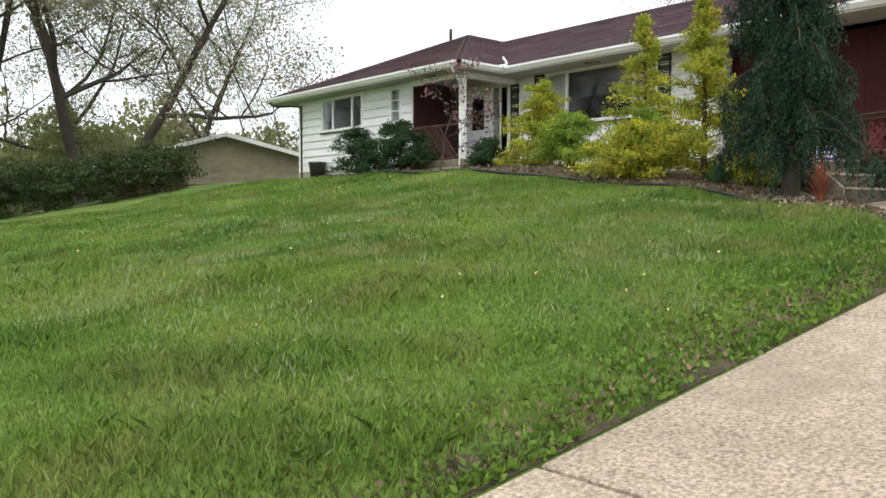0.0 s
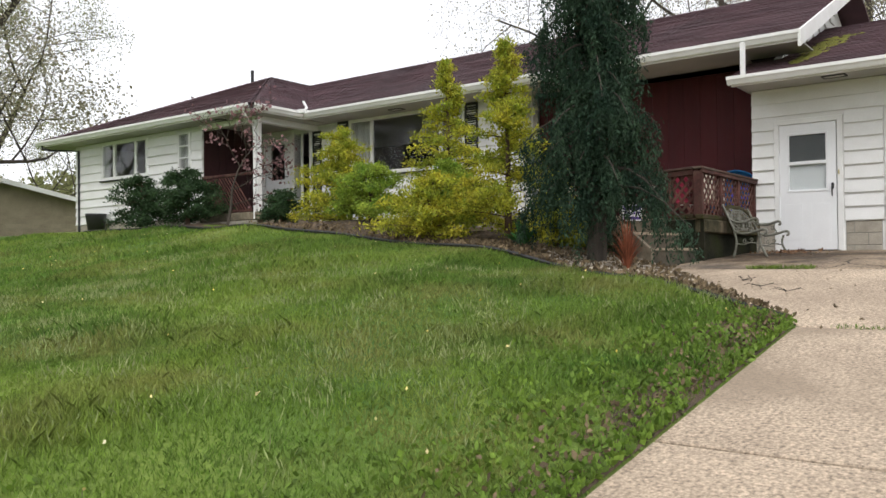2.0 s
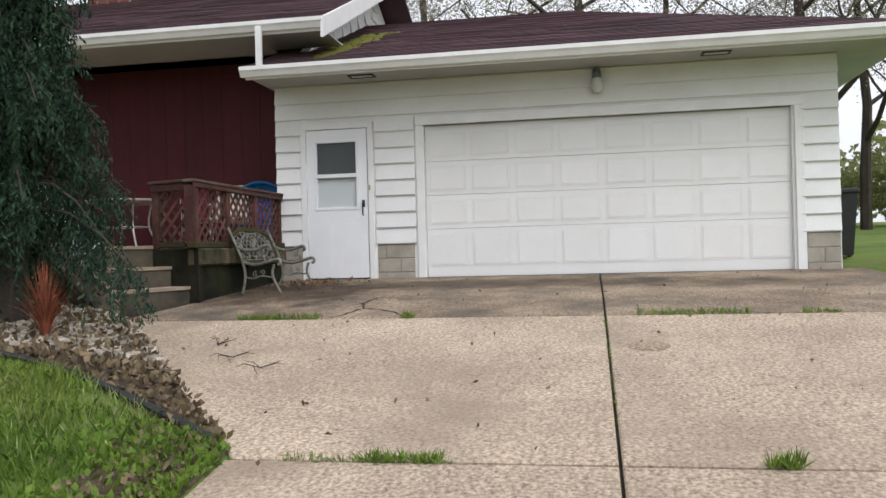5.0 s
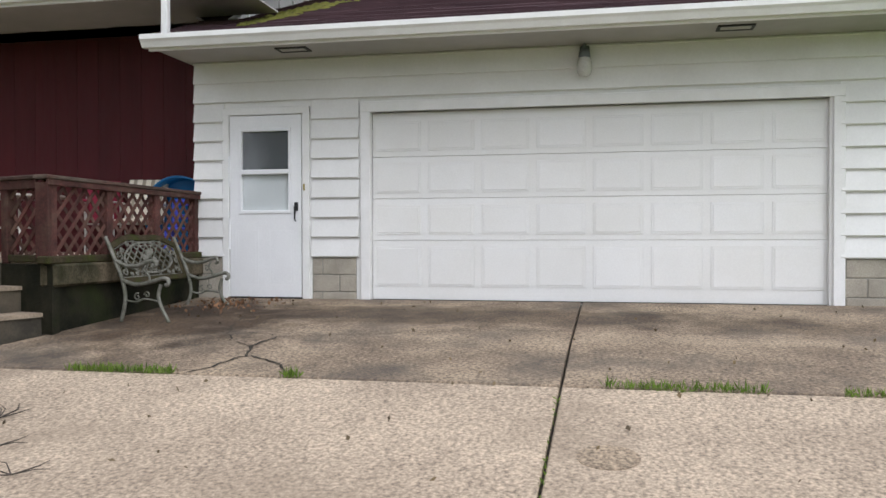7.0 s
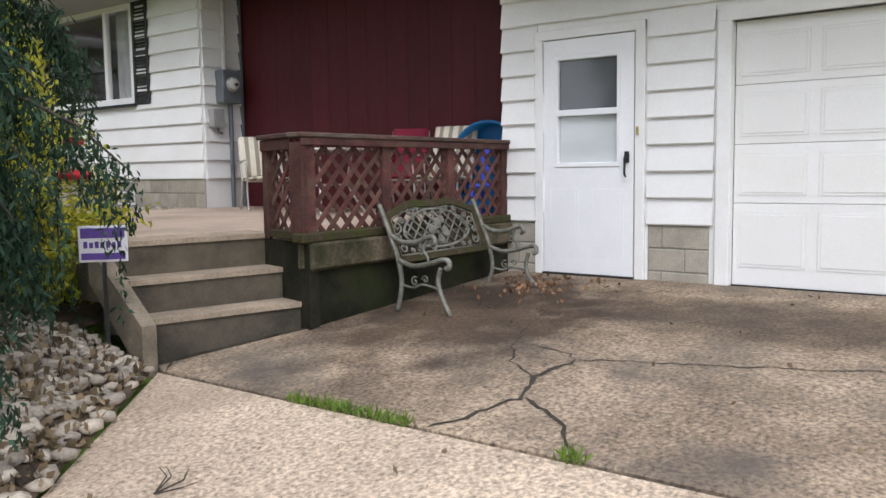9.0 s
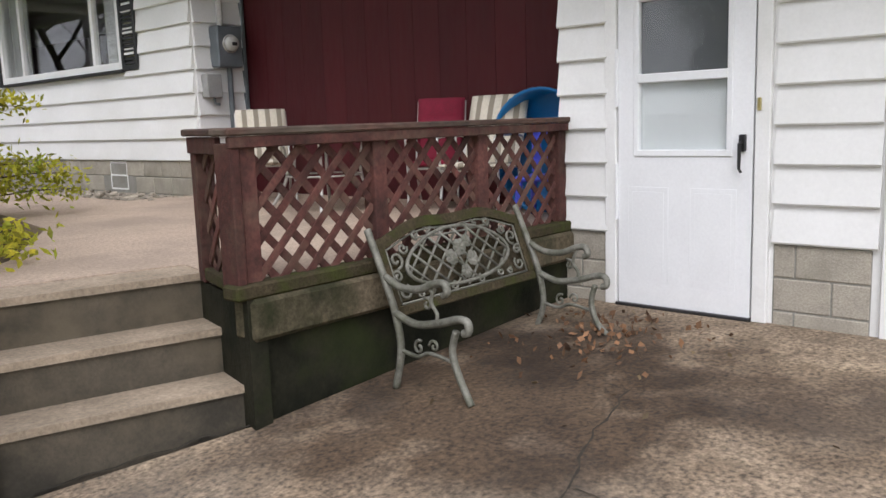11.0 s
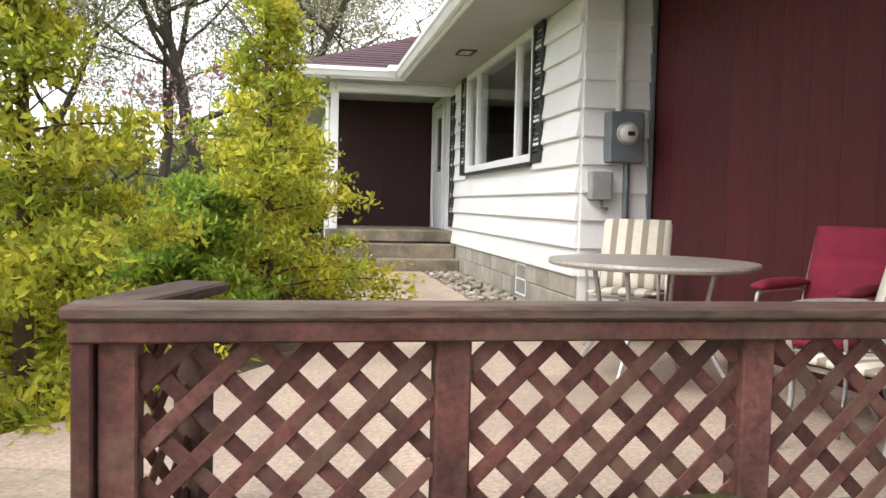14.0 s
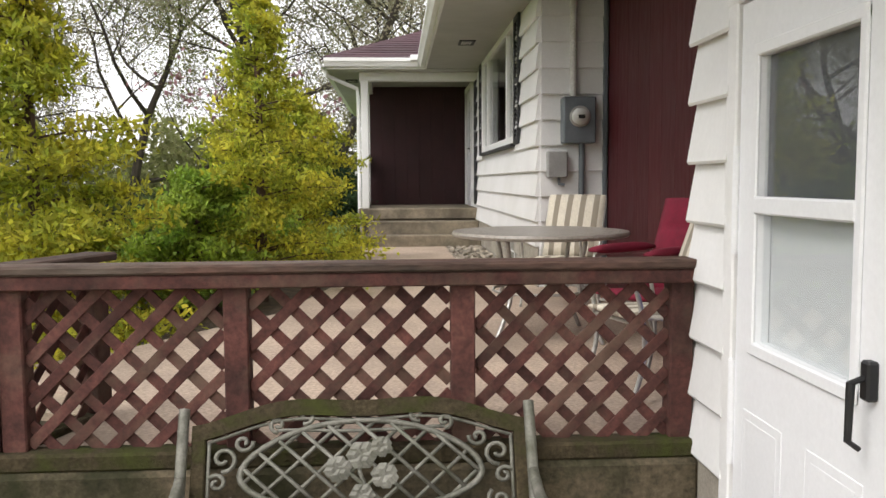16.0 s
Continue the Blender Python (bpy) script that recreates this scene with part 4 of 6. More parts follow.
patio = setting("pavement_patio", Shape().prism([(-2.42, 1.35), (0.115, 1.35), (0.12, 1.36), (0.95, 1.36), (0.95, 5.93), (0.30, 5.93), (0.30, 6.3), (-1.6, 6.3), (-1.9, 4.6), (-2.7, 3.2), (-3.42, 2.5), (-3.42, 2.45), (-2.23, 2.15)], 0.36, 0.50), PATIO,
                "pinkish tan concrete patio raised above the drive", "patio")
setting("pavement_walk", Shape().prism([(-1.5, 6.3), (-0.25, 6.3), (-0.25, 11.3), (-1.5, 11.3)], 0.34, 0.485), PATIO, "concrete walk from patio to porch", "walk")
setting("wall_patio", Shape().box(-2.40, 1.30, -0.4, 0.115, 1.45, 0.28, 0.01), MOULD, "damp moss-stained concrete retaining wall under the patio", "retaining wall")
setting("trim_patio_edge", Shape().box(-2.46, 1.24, 0.26, 0.114, 1.40, 0.455, 0.02), STAINEDLIP, "weathered concrete lip along the patio edge", "patio edge")
steps = thing("steps", "three weathered tan concrete steps up to the patio", "steps", pose(0, 0, 0), kind="structure")
def step_row(k, z0, z1):
    d = 0.245 * k
    cheek = lambda y: -2.46 + (y - 1.262) * 0.26
    front = [(cheek(1.385 + d), 1.385 + d), (-3.42, 1.66 + d)]
    back = [(-3.42, 1.66 + d + 0.30), (cheek(1.685 + d), 1.685 + d)]
    if k == 2:
        back = [(-3.42, 2.5), (-2.2, 2.3)]
    s = Shape().prism(front[::-1] + back[::-1], z0, z1 - 0.035)
    st = part("step", s, RISER, steps, "dark riser")
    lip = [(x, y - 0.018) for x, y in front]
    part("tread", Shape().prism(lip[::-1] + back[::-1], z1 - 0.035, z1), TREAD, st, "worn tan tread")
step_row(0, -0.35, 0.045)
step_row(1, -0.1, 0.265)
step_row(2, 0.1, 0.495)
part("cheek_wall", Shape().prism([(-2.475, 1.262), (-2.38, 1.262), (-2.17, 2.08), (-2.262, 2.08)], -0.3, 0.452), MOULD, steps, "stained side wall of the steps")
stringer = Shape().add([(-3.44, 1.60, -0.30), (-3.54, 1.60, -0.30), (-3.44, 1.60, 0.02), (-3.54, 1.60, 0.02), (-3.44, 2.15, 0.25), (-3.54, 2.15, 0.25), (-3.44, 2.15, 0.50), (-3.54, 2.15, 0.50)],
                       [(0, 1, 3, 2), (4, 6, 7, 5), (0, 4, 5, 1), (2, 3, 7, 6), (0, 2, 6, 4), (1, 5, 7, 3)])
part("side_board", stringer, STEP, steps, "sloping weathered side curb")
porch = thing("porch_steps", "grey concrete porch floor with two steps", "porch", pose(0, 0, 0), kind="structure")
part("porch_floor", Shape().box(-1.62, 11.72, 0.88, HX, 13.85, 1.06, 0.015).box(-1.55, 11.8, 0.35, HX, 13.85, 0.885), STEP, porch, "grey concrete porch floor slab")
part("step", Shape().box(-1.45, 11.40, 0.36, HX - 0.02, 11.72, 0.86, 0.015), STEP, porch)
part("step", Shape().box(-1.45, 11.08, 0.36, HX - 0.02, 11.40, 0.66, 0.015), STEP, porch)
part("brick_facing", Shape().box(-1.60, 11.8, 0.4, -1.55, 13.85, 0.88, 0.005), BLOCK, porch, "stone-faced porch base")
tagged(part("porch_post", Shape().box(-1.56, 11.78, 1.06, -1.44, 11.92, EZ - 0.16, 0.008), TRIM), "square white wooden porch post", "post", kind="structure")
setting("trim_porch_beam", Shape().box(-1.58, 11.76, 3.10, HX, 11.94, EZ - 0.165, 0.006).box(-1.58, 11.94, 3.10, -1.42, 13.85, EZ - 0.165, 0.006), TRIM, "white beam over the porch", "beam")


# ---- things on and beside the house ----
def window(name, x, op, mullions, label, curtain=(), bars=(), back=True):
    ya, yb, za, zb = op
    w = thing(name, label, "window", pose(x, ya, za), kind="structure")
    L, h = yb - ya, zb - za
    f = Shape().box(-0.045, -0.06, -0.05, 0.03, 0.03, h + 0.05, 0.005).box(-0.045, L - 0.03, -0.05, 0.03, L + 0.06, h + 0.05, 0.005).box(-0.043, 0.03, -0.05, 0.03, L - 0.03, 0.035, 0.005).box(-0.043, 0.03, h - 0.03, 0.03, L - 0.03, h + 0.05, 0.005)
    part("window_frame", f, TRIM, w)
    part("window_sill", Shape().box(-0.085, -0.08, -0.085, 0.0, L + 0.08, -0.052, 0.006), SHUTTER, w, "dark painted sill")
    for m in mullions:
        part("mullion", Shape().box(-0.04, m - 0.035, 0.03, 0.03, m + 0.035, h - 0.03, 0.005), TRIM, w)
    for a, b, z in bars:
        part("glazing_bar", Shape().box(-0.03, a, z - 0.015, 0.01, b, z + 0.015, 0.004), TRIM, w)
    edges = [0.03, *mullions, L - 0.03]
    for a, b in zip(edges, edges[1:]):
        p = part("pane", Shape().box(-0.004, a + 0.02, 0.03, 0.002, b - 0.02, h - 0.03), GLASS, w)
        p.visible_shadow = False
    for a, b in curtain:
        s = Shape()
        n = max(4, int((b - a) / 0.03))
        pts = [(0.12 + 0.025 * math.sin(k * 1.7), a + (b - a) * k / n) for k in range(n + 1)]
        for (x0, y0), (x1, y1) in zip(pts, pts[1:]):
            s.add([(x0, y0, 0), (x1, y1, 0), (x1, y1, h), (x0, y0, h), (x0 + 0.004, y0, 0), (x1 + 0.004, y1, 0), (x1 + 0.004, y1, h), (x0 + 0.004, y0, h)], [(0, 1, 2, 3), (7, 6, 5, 4)])
        part("curtain", s, CURTAIN, w, "pale grey pleated curtain")
    return w


window("window_1", HX, WIN_B, (0.62, 2.62), "wide white-framed picture window with dark sill and side curtains", curtain=((0.02, 0.55), (2.7, 3.24)))
window("window_2", FX, A_WIN, (0.5, 1.5), "three-part white-framed window in the wing with dark sill")
window("window_3", FX, C_WIN, (), "narrow white-framed window with glazing bars", curtain=((0.05, 0.38),), bars=((0.02, 0.41, 0.3), (0.02, 0.41, 0.6)))


def shutter(x, y, z, h, w=0.34):
    t = thing("shutter", "black louvred window shutter on white siding", "shutter", pose(x, y, z), group="window shutters")
    part("shutter_frame", Shape().box(-0.05, 0, 0, -0.02, 0.05, h, 0.004).box(-0.05, w - 0.05, 0, -0.02, w, h, 0.004).box(-0.05, 0.05, 0, -0.02, w - 0.05, 0.06, 0.004).box(-0.05, 0.05, h - 0.06, -0.02, w - 0.05, h, 0.004).box(-0.05, 0.05, h / 2 - 0.03, -0.02, w - 0.05, h / 2 + 0.03, 0.004), SHUTTER, t)
    slat = Shape().add([(-0.046, 0.05, 0), (-0.024, 0.05, 0.035), (-0.046, w - 0.05, 0), (-0.024, w - 0.05, 0.035), (-0.04, 0.05, -0.004), (-0.018, 0.05, 0.031), (-0.04, w - 0.05, -0.004), (-0.018, w - 0.05, 0.031)],
                       [(0, 2, 3, 1), (4, 5, 7, 6), (0, 4, 6, 2), (1, 3, 7, 5)]).data("slat", SHUTTER)
    k = 0.07
    while k < h - 0.1:
        if abs(k - h / 2 + 0.02) > 0.05:
            part("slat", slat, SHUTTER, t, at=pose(0, 0, k))
        k += 0.045
    return t


shutter(HX, 7.0, 1.88, 1.36)
shutter(HX, 10.73, 1.88, 1.36)

front_door = thing("door_3", "white front door with dark window beside a tall side light", "front door", pose(HX, 12.75, 1.06), kind="structure")
part("door_leaf", wall_boxes(Shape(), 0.0, 0.045, 0.02, 0.93, 0, 2.03, [(0.22, 0.73, 0.95, 1.85)]), DOORWHITE, front_door)
part("pane", Shape().box(0.01, 0.22, 0.95, 0.016, 0.73, 1.85), GLASS, front_door)
part("door_frame", Shape().box(-0.04, -0.09, 0, 0.03, 0.0, 2.1, 0.005).box(-0.04, 0.95, 0, 0.03, 1.04, 2.1, 0.005).box(-0.042, -0.09, 2.04, 0.03, 1.04, 2.12, 0.005), TRIM, front_door)
part("door_handle", Shape().tube([(-0.01, 0.08, 1.0), (-0.06, 0.08, 1.0), (-0.06, 0.16, 1.0)], 0.011, 8), BLACK, front_door, "dark lever handle")
side_light = thing("window_4", "tall dark side light with white centre bar beside the front door", "window", pose(HX, 12.05, 1.06), kind="structure")
part("window_frame", Shape().box(-0.04, -0.08, 0, 0.03, 0.0, 2.1, 0.005).box(-0.04, 0.55, 0, 0.03, 0.61, 2.1, 0.005).box(-0.035, 0.25, 0, 0.02, 0.30, 2.04, 0.005), TRIM, side_light)
part("pane", Shape().box(0.0, 0.0, 0, 0.006, 0.55, 2.04), GLASS, side_light)
shutter(HX, 11.62, 1.12, 1.98, 0.3)
numb = thing("house_number", "small dark house number beside the porch", "house number", pose(HX - 0.022, 11.35, 2.55))
part("digit", Shape().tube([(0, 0.0, 0), (0, 0.0, 0.11)], 0.008, 6), BLACK, numb)
part("digit", Shape().tube([(0, -0.09 + 0.03 * math.cos(t), 0.055 + 0.055 * math.sin(t)) for t in np.linspace(0, 6.0, 14)], 0.008, 6), BLACK, numb)

base_win = thing("window_5", "small basement window with white frame in the block base", "window", pose(HX, 7.5, 0.52), kind="structure")
part("window_frame", Shape().box(-0.01, 0, 0.0, 0.05, 0.028, 0.34, 0.004).box(-0.01, 0.392, 0.0, 0.05, 0.42, 0.34, 0.004).box(-0.01, 0.028, 0.0, 0.05, 0.392, 0.025, 0.004).box(-0.01, 0.028, 0.16, 0.05, 0.392, 0.185, 0.004).box(-0.01, 0.028, 0.312, 0.05, 0.392, 0.34, 0.004), TRIM, base_win)
part("pane", Shape().box(0.02, 0.05, 0.05, 0.025, 0.37, 0.30), GLASS, base_win)
part("backing", Shape().box(-0.002, 0.03, 0.03, 0.004, 0.39, 0.31), DARKROOM, base_win)

# electric meter on the return wall
meter = thing("electric_meter", "grey steel electric meter box with round glass dial", "electric meter", pose(0.66, 5.92, 1.83))
part("meter_box", Shape().box(-0.15, -0.14, 0.0, 0.15, 0.02, 0.42, 0.012), METERGREY, meter)
part("dial_ring", Shape().tube([(0.085 * math.cos(t) + 0.0, -0.145, 0.24 + 0.085 * math.sin(t)) for t in np.linspace(0, 2 * math.pi, 25)[:-1]], 0.012, 6, closed=True), STEEL, meter, "pale metal ring")
part("dial_glass", Shape().lathe([(0.08, 0), (0.078, 0.05), (0.06, 0.075), (0.0001, 0.082)], 20).moved(pose(0, -0.14, 0.24, 90)), LAMPGLASS, meter, "domed glass cover", smooth=True)
part("dial_plate", Shape().box(-0.03, -0.228, 0.215, 0.03, -0.218, 0.25, 0.003), BLACK, meter)
tagged(part("conduit", Shape().tube([(0.62, 5.88, 2.25), (0.62, 5.88, EZ - 0.15)], 0.032, 10), CONDUIT), "grey white painted conduit above the meter box", "conduit", group="meter conduits")
tagged(part("conduit", Shape().tube([(0.70, 5.88, 1.83), (0.70, 5.88, 0.5)], 0.028, 10), METERGREY), "dark grey conduit below the meter box", "conduit", group="meter conduits")
jb = thing("junction_box", "small grey white utility box with tap under the meter", "junction box", pose(0.47, 5.92, 1.52))
part("box", Shape().box(-0.09, -0.10, 0.0, 0.09, 0.02, 0.24, 0.01), material("mid_grey_utility_box", (0.33, 0.33, 0.32), (0.27, 0.27, 0.26), 6, 0.6, bump=0.05, rand=0, grain=0.05), jb)
part("tap", Shape().tube([(0.02, -0.04, 0.0), (0.02, -0.05, -0.06), (0.07, -0.06, -0.07)], 0.015, 8), METERGREY, jb)

# garage lamp and soffit vents
lamp = thing("wall_lamp", "frosted glass jar lamp on the garage wall", "wall lamp", pose(0.085, -3.03, 2.31))
part("bracket", Shape().box(-0.04, -0.05, 0.13, 0.0, 0.05, 0.33, 0.012).tube([(-0.03, 0, 0.30), (-0.11, 0, 0.32), (-0.11, 0, 0.20)], 0.022, 8), METERGREY, lamp)
part("globe", Shape().lathe([(0.02, 0.0), (0.06, 0.015), (0.075, 0.06), (0.075, 0.14), (0.055, 0.185), (0.05, 0.2)], 18, (-0.11, 0, 0.0)), LAMPGLASS, lamp, smooth=True)
part("cap", Shape().lathe([(0.055, 0.19), (0.06, 0.2), (0.055, 0.25), (0.03, 0.27)], 16, (-0.11, 0, 0.0)), METERGREY, lamp, smooth=True)


def soffit_vent(x, y, z):
    v = thing("soffit_vent", "small dark framed louvre vent in the soffit", "vent", pose(x, y, z), group="soffit vents")
    part("frame", Shape().box(-0.10, -0.17, -0.014, 0.10, -0.14, 0.0).box(-0.10, 0.14, -0.014, 0.10, 0.17, 0.0).box(-0.10, -0.14, -0.014, -0.07, 0.14, 0.0).box(0.07, -0.14, -0.014, 0.10, 0.14, 0.0), SHUTTER, v)
    part("backing", Shape().box(-0.07, -0.14, -0.004, 0.07, 0.14, 0.0), METERGREY, v)
    for k in range(5):
        part("slat", Shape().box(-0.062 + k * 0.026, -0.14, -0.011, -0.05 + k * 0.026, 0.14, -0.005), CONDUIT, v)


for x, y, z in ((-0.33, -0.02, GZ - 0.12), (-0.33, -4.45, GZ - 0.12), (0.0, 4.6, EZ - 0.16), (-0.1, 8.9, EZ - 0.16), (-1.75, 12.9, EZ - 0.165)):
    soffit_vent(x, y, z)

# roof pipe and chimney
tagged(part("vent_pipe", Shape().tube([(2.6, 16.9, 5.2), (2.6, 16.9, 5.75)], 0.05, 10), SHUTTER), "dark plumbing vent pipe on the hipped roof", "vent pipe")
chim = thing("chimney", "red brown brick chimney on the house roof", "chimney", pose(4.1, 6.1, 4.9))
part("core", Shape().box(-0.29, -0.44, 0, 0.29, 0.44, 1.5), MORTAR, chim)
part("cap", Shape().box(-0.36, -0.51, 1.5, 0.36, 0.51, 1.6, 0.02), MORTAR, chim)
bk = Shape().box(-0.012, 0.004, 0.004, 0.04, 0.206, 0.064, 0.003).data("brick", BRICK)
for r in range(20):
    for c in range(4):
        part("brick", bk, BRICK, chim, at=pose(-0.295, -0.45 + c * 0.222 + (0.02 if r % 2 else 0), r * 0.075))
    for c in range(2):
        part("brick", bk, BRICK, chim, at=pose(0.22 - c * 0.25, -0.445, r * 0.075, 0, 0, 90))


# ---- lattice fence round the patio ----
fence = thing("patio_fence", "red brown stained wooden lattice fence with flat cap rail", "fence", pose(-1.2, 1.32, 0.455))


def bay(x0, x1, z0, z1, y, place, missing=()):
    """Crossed laths between two posts, in two layers."""
    pitch, w = 0.152, 0.041
    for layer, sgn in ((0, 1), (1, -1)):
        k = 0
        c = -3.0
        while c < 4.0:
            # lath along z - z0 = sgn * (x - c)
            pts = []
            for x in (x0, x1):
                z = z0 + sgn * (x - c)
                if z0 <= z <= z1:
                    pts.append((x, z))
            for z in (z0, z1):
                x = c + sgn * (z - z0)
                if x0 < x < x1:
                    pts.append((x, z))
            if len(pts) >= 2:
                pts.sort()
                (xa, za), (xb, zb) = pts[0], pts[-1]
                L = math.hypot(xb - xa, zb - za)
                if L > 0.06:
                    k += 1
                    if (layer, k) not in missing:
                        key = ("lath", round(L, 2))
                        if key not in BOARDS:
                            BOARDS[key] = Shape().box(-L / 2, -0.004, -w / 2, L / 2, 0.004, w / 2, 0.002).data("lath", FENCE)
                        m = place @ pose((xa + xb) / 2, y + 0.009 * layer, (za + zb) / 2, 0, -45 * sgn + random.uniform(-0.6, 0.6), 0)
                        part("lath", BOARDS[key], FENCE, fence, at=m)
            c += pitch


P0 = pose(1.2, -1.32, -0.455)
XS = (-2.40, -1.598, -0.768, 0.055)
for k, x in enumerate(XS):
    part("post", Shape().box(x - 0.045, 1.295, 0.455, x + 0.045, 1.385, 1.135, 0.006), FENCE, fence, at=P0)
part("post", Shape().box(-2.50, 1.275, 0.50, -2.452, 1.40, 1.135, 0.006), FENCE, fence, at=P0)
part("cap_rail", Shape().box(-2.52, 1.255, 1.165, 0.105, 1.40, 1.20, 0.008), RAILTOP, fence, "greyed flat cap board", at=P0)
part("top_rail", Shape().box(-2.505, 1.265, 1.112, 0.105, 1.293, 1.163, 0.005), FENCE, fence, at=P0)
part("top_rail", Shape().box(-2.45, 1.345, 1.118, 0.0, 1.38, 1.163, 0.005), FENCE, fence, at=P0)
part("bottom_rail", Shape().box(-2.53, 1.252, 0.455, 0.105, 1.365, 0.522, 0.01), MOSSWOOD, fence, "mossy bottom rail", at=P0)
for a, b, miss in ((XS[0] + 0.045, XS[1] - 0.045, ()), (XS[1] + 0.045, XS[2] - 0.045, ()), (XS[2] + 0.045, XS[3] - 0.045, ())):
    bay(a, b, 0.50, 1.125, 1.322, P0, miss)
turn = 72.0
R0 = P0 @ pose(-2.44, 1.36, 0, 0, 0, turn)
part("post", Shape().box(0.44, -0.045, 0.455, 0.53, 0.045, 1.135, 0.006), FENCE, fence, at=R0)
part("cap_rail", Shape().box(0.04, -0.075, 1.166, 0.56, 0.075, 1.201, 0.008), RAILTOP, fence, "greyed flat cap board", at=R0)
part("top_rail", Shape().box(0.03, 0.03, 1.085, 0.53, 0.058, 1.163, 0.005), FENCE, fence, at=R0)
part("bottom_rail", Shape().box(0.05, -0.04, 0.47, 0.44, 0.04, 0.53, 0.006), MOSSWOOD, fence, at=R0)
bay(0.05, 0.44, 0.50, 1.10, 0.0, R0)


# ---- cast iron bench without its seat slats ----
def spiral(cx, cz, r, turns, start, sgn=1, n=16):
    return [(cx + r * (1 - 0.8 * k / n) * math.cos(start + sgn * turns * 2 * math.pi * k / n), cz + r * (1 - 0.8 * k / n) * math.sin(start + sgn * turns * 2 * math.pi * k / n)) for k in range(n + 1)]


def curve(pts, n=6):
    """A smooth line through points."""
    p = [Vector(q) for q in pts]
    out = []
    for i in range(len(p) - 1):
        a, b, c, d = p[max(i - 1, 0)], p[i], p[i + 1], p[min(i + 2, len(p) - 1)]
        for k in range(n):
            t = k / n
            out.append(0.5 * ((2 * b) + (c - a) * t + (2 * a - 5 * b + 4 * c - d) * t * t + (3 * b - a - 3 * c + d) * t ** 3))
    return out + [p[-1]]


bench = thing("garden_bench", "weathered grey cast iron bench with rose lattice back, seat slats missing", "bench", pose(-1.137, 0.90, 0.0, 0, 0, 1) @ Matrix.Diagonal((1.0, 0.86, 0.925, 1.0)))
for x, zg in ((-0.63, -0.098), (0.61, -0.034)):
    s = Shape()
    s.tube(curve([(x, 0.22, zg), (x, 0.17, 0.12), (x, 0.20, 0.30), (x, 0.26, 0.45), (x, 0.34, 0.62), (x, 0.40, 0.74)]), 0.02, 8)
    s.tube(curve([(x, -0.33, zg), (x, -0.25, 0.04), (x, -0.21, 0.16), (x, -0.24, 0.27)]), 0.019, 8)
    s.tube(curve([(x, 0.20, 0.31), (x, 0.05, 0.27), (x, -0.12, 0.295), (x, -0.25, 0.33), (x, -0.315, 0.325), (x, -0.325, 0.28), (x, -0.29, 0.265)]), 0.021, 8)
    s.tube(curve([(x, 0.18, 0.12), (x, 0.05, 0.10), (x, -0.05, 0.13), (x, -0.2, 0.11)]), 0.011, 6)
    part("end_frame", s, IRON, bench, smooth=True)
    a = Shape()
    a.tube(curve([(x, 0.27, 0.50), (x, 0.16, 0.455), (x, 0.02, 0.455), (x, -0.10, 0.495), (x, -0.165, 0.50), (x, -0.185, 0.46), (x, -0.155, 0.44)]), [0.019] * 3 + [0.021] * 28 + [0.019] * 6, 8)
    a.tube(curve([(x, -0.10, 0.48), (x, -0.07, 0.40), (x, -0.11, 0.34), (x, -0.10, 0.29)]), 0.011, 6)
    part("armrest", a, IRON, bench, smooth=True)
    for cy, cz, r, st, sg in ((-0.04, 0.385, 0.035, 1.0, 1), (0.03, 0.15, 0.04, 2.0, -1), (-0.08, 0.17, 0.035, 0.0, 1)):
        sc = Shape().tube([(x, p, q) for p, q in spiral(cy, cz, r, 1.1, st, sg)], 0.008, 6)
        part("scroll", sc, IRON, bench, smooth=True)
BACK = Matrix.Translation((0, 0.245, 0.325)) @ pose(0, 0, 0, -22)
bw, bh = 0.60, 0.33


def back_top(x):
    return bh + 0.085 * max(0.0, math.cos(x / bw * math.pi * 0.5)) ** 1.2 - 0.015 * math.cos(x / bw * math.pi * 2)


n = 36
rail_ = Shape()
xs = [-bw + 2 * bw * k / n for k in range(n + 1)]
prof = []
for x in xs:
    prof += [(x, -0.016, back_top(x)), (x, -0.016, back_top(x) + 0.062), (x, 0.016, back_top(x) + 0.066), (x, 0.016, back_top(x))]
rail_.add(prof, [(4 * i + k, 4 * i + (k + 1) % 4, 4 * i + 4 + (k + 1) % 4, 4 * i + 4 + k) for i in range(n) for k in range(4)] + [(0, 1, 2, 3), (4 * n, 4 * n + 3, 4 * n + 2, 4 * n + 1)])
part("top_rail", rail_.moved(BACK), MOSSWOOD, bench, "arched mossy wooden top rail")
part("bottom_rail", Shape().box(-bw, -0.016, -0.055, bw, 0.016, 0.0, 0.005).moved(BACK), MOSSWOOD, bench, "mossy green wooden bottom rail")
part("side_rail", Shape().box(-bw, -0.015, 0, -bw + 0.05, 0.015, bh + 0.02, 0.005).moved(BACK), MOSSWOOD, bench)
part("side_rail", Shape().box(bw - 0.05, -0.015, 0, bw, 0.015, bh + 0.02, 0.005).moved(BACK), MOSSWOOD, bench)
iron = Shape()
fx = bw - 0.06
iron.tube([(-fx, 0, 0.008), (fx, 0, 0.008)] , 0.007, 6)
iron.tube([(-fx, 0, 0.008), (-fx, 0, back_top(-fx) - 0.01)], 0.007, 6)
iron.tube([(fx, 0, 0.008), (fx, 0, back_top(fx) - 0.01)], 0.007, 6)
iron.tube([(x, 0, back_top(x) - 0.012) for x in np.linspace(-fx, fx, 30)], 0.007, 6)
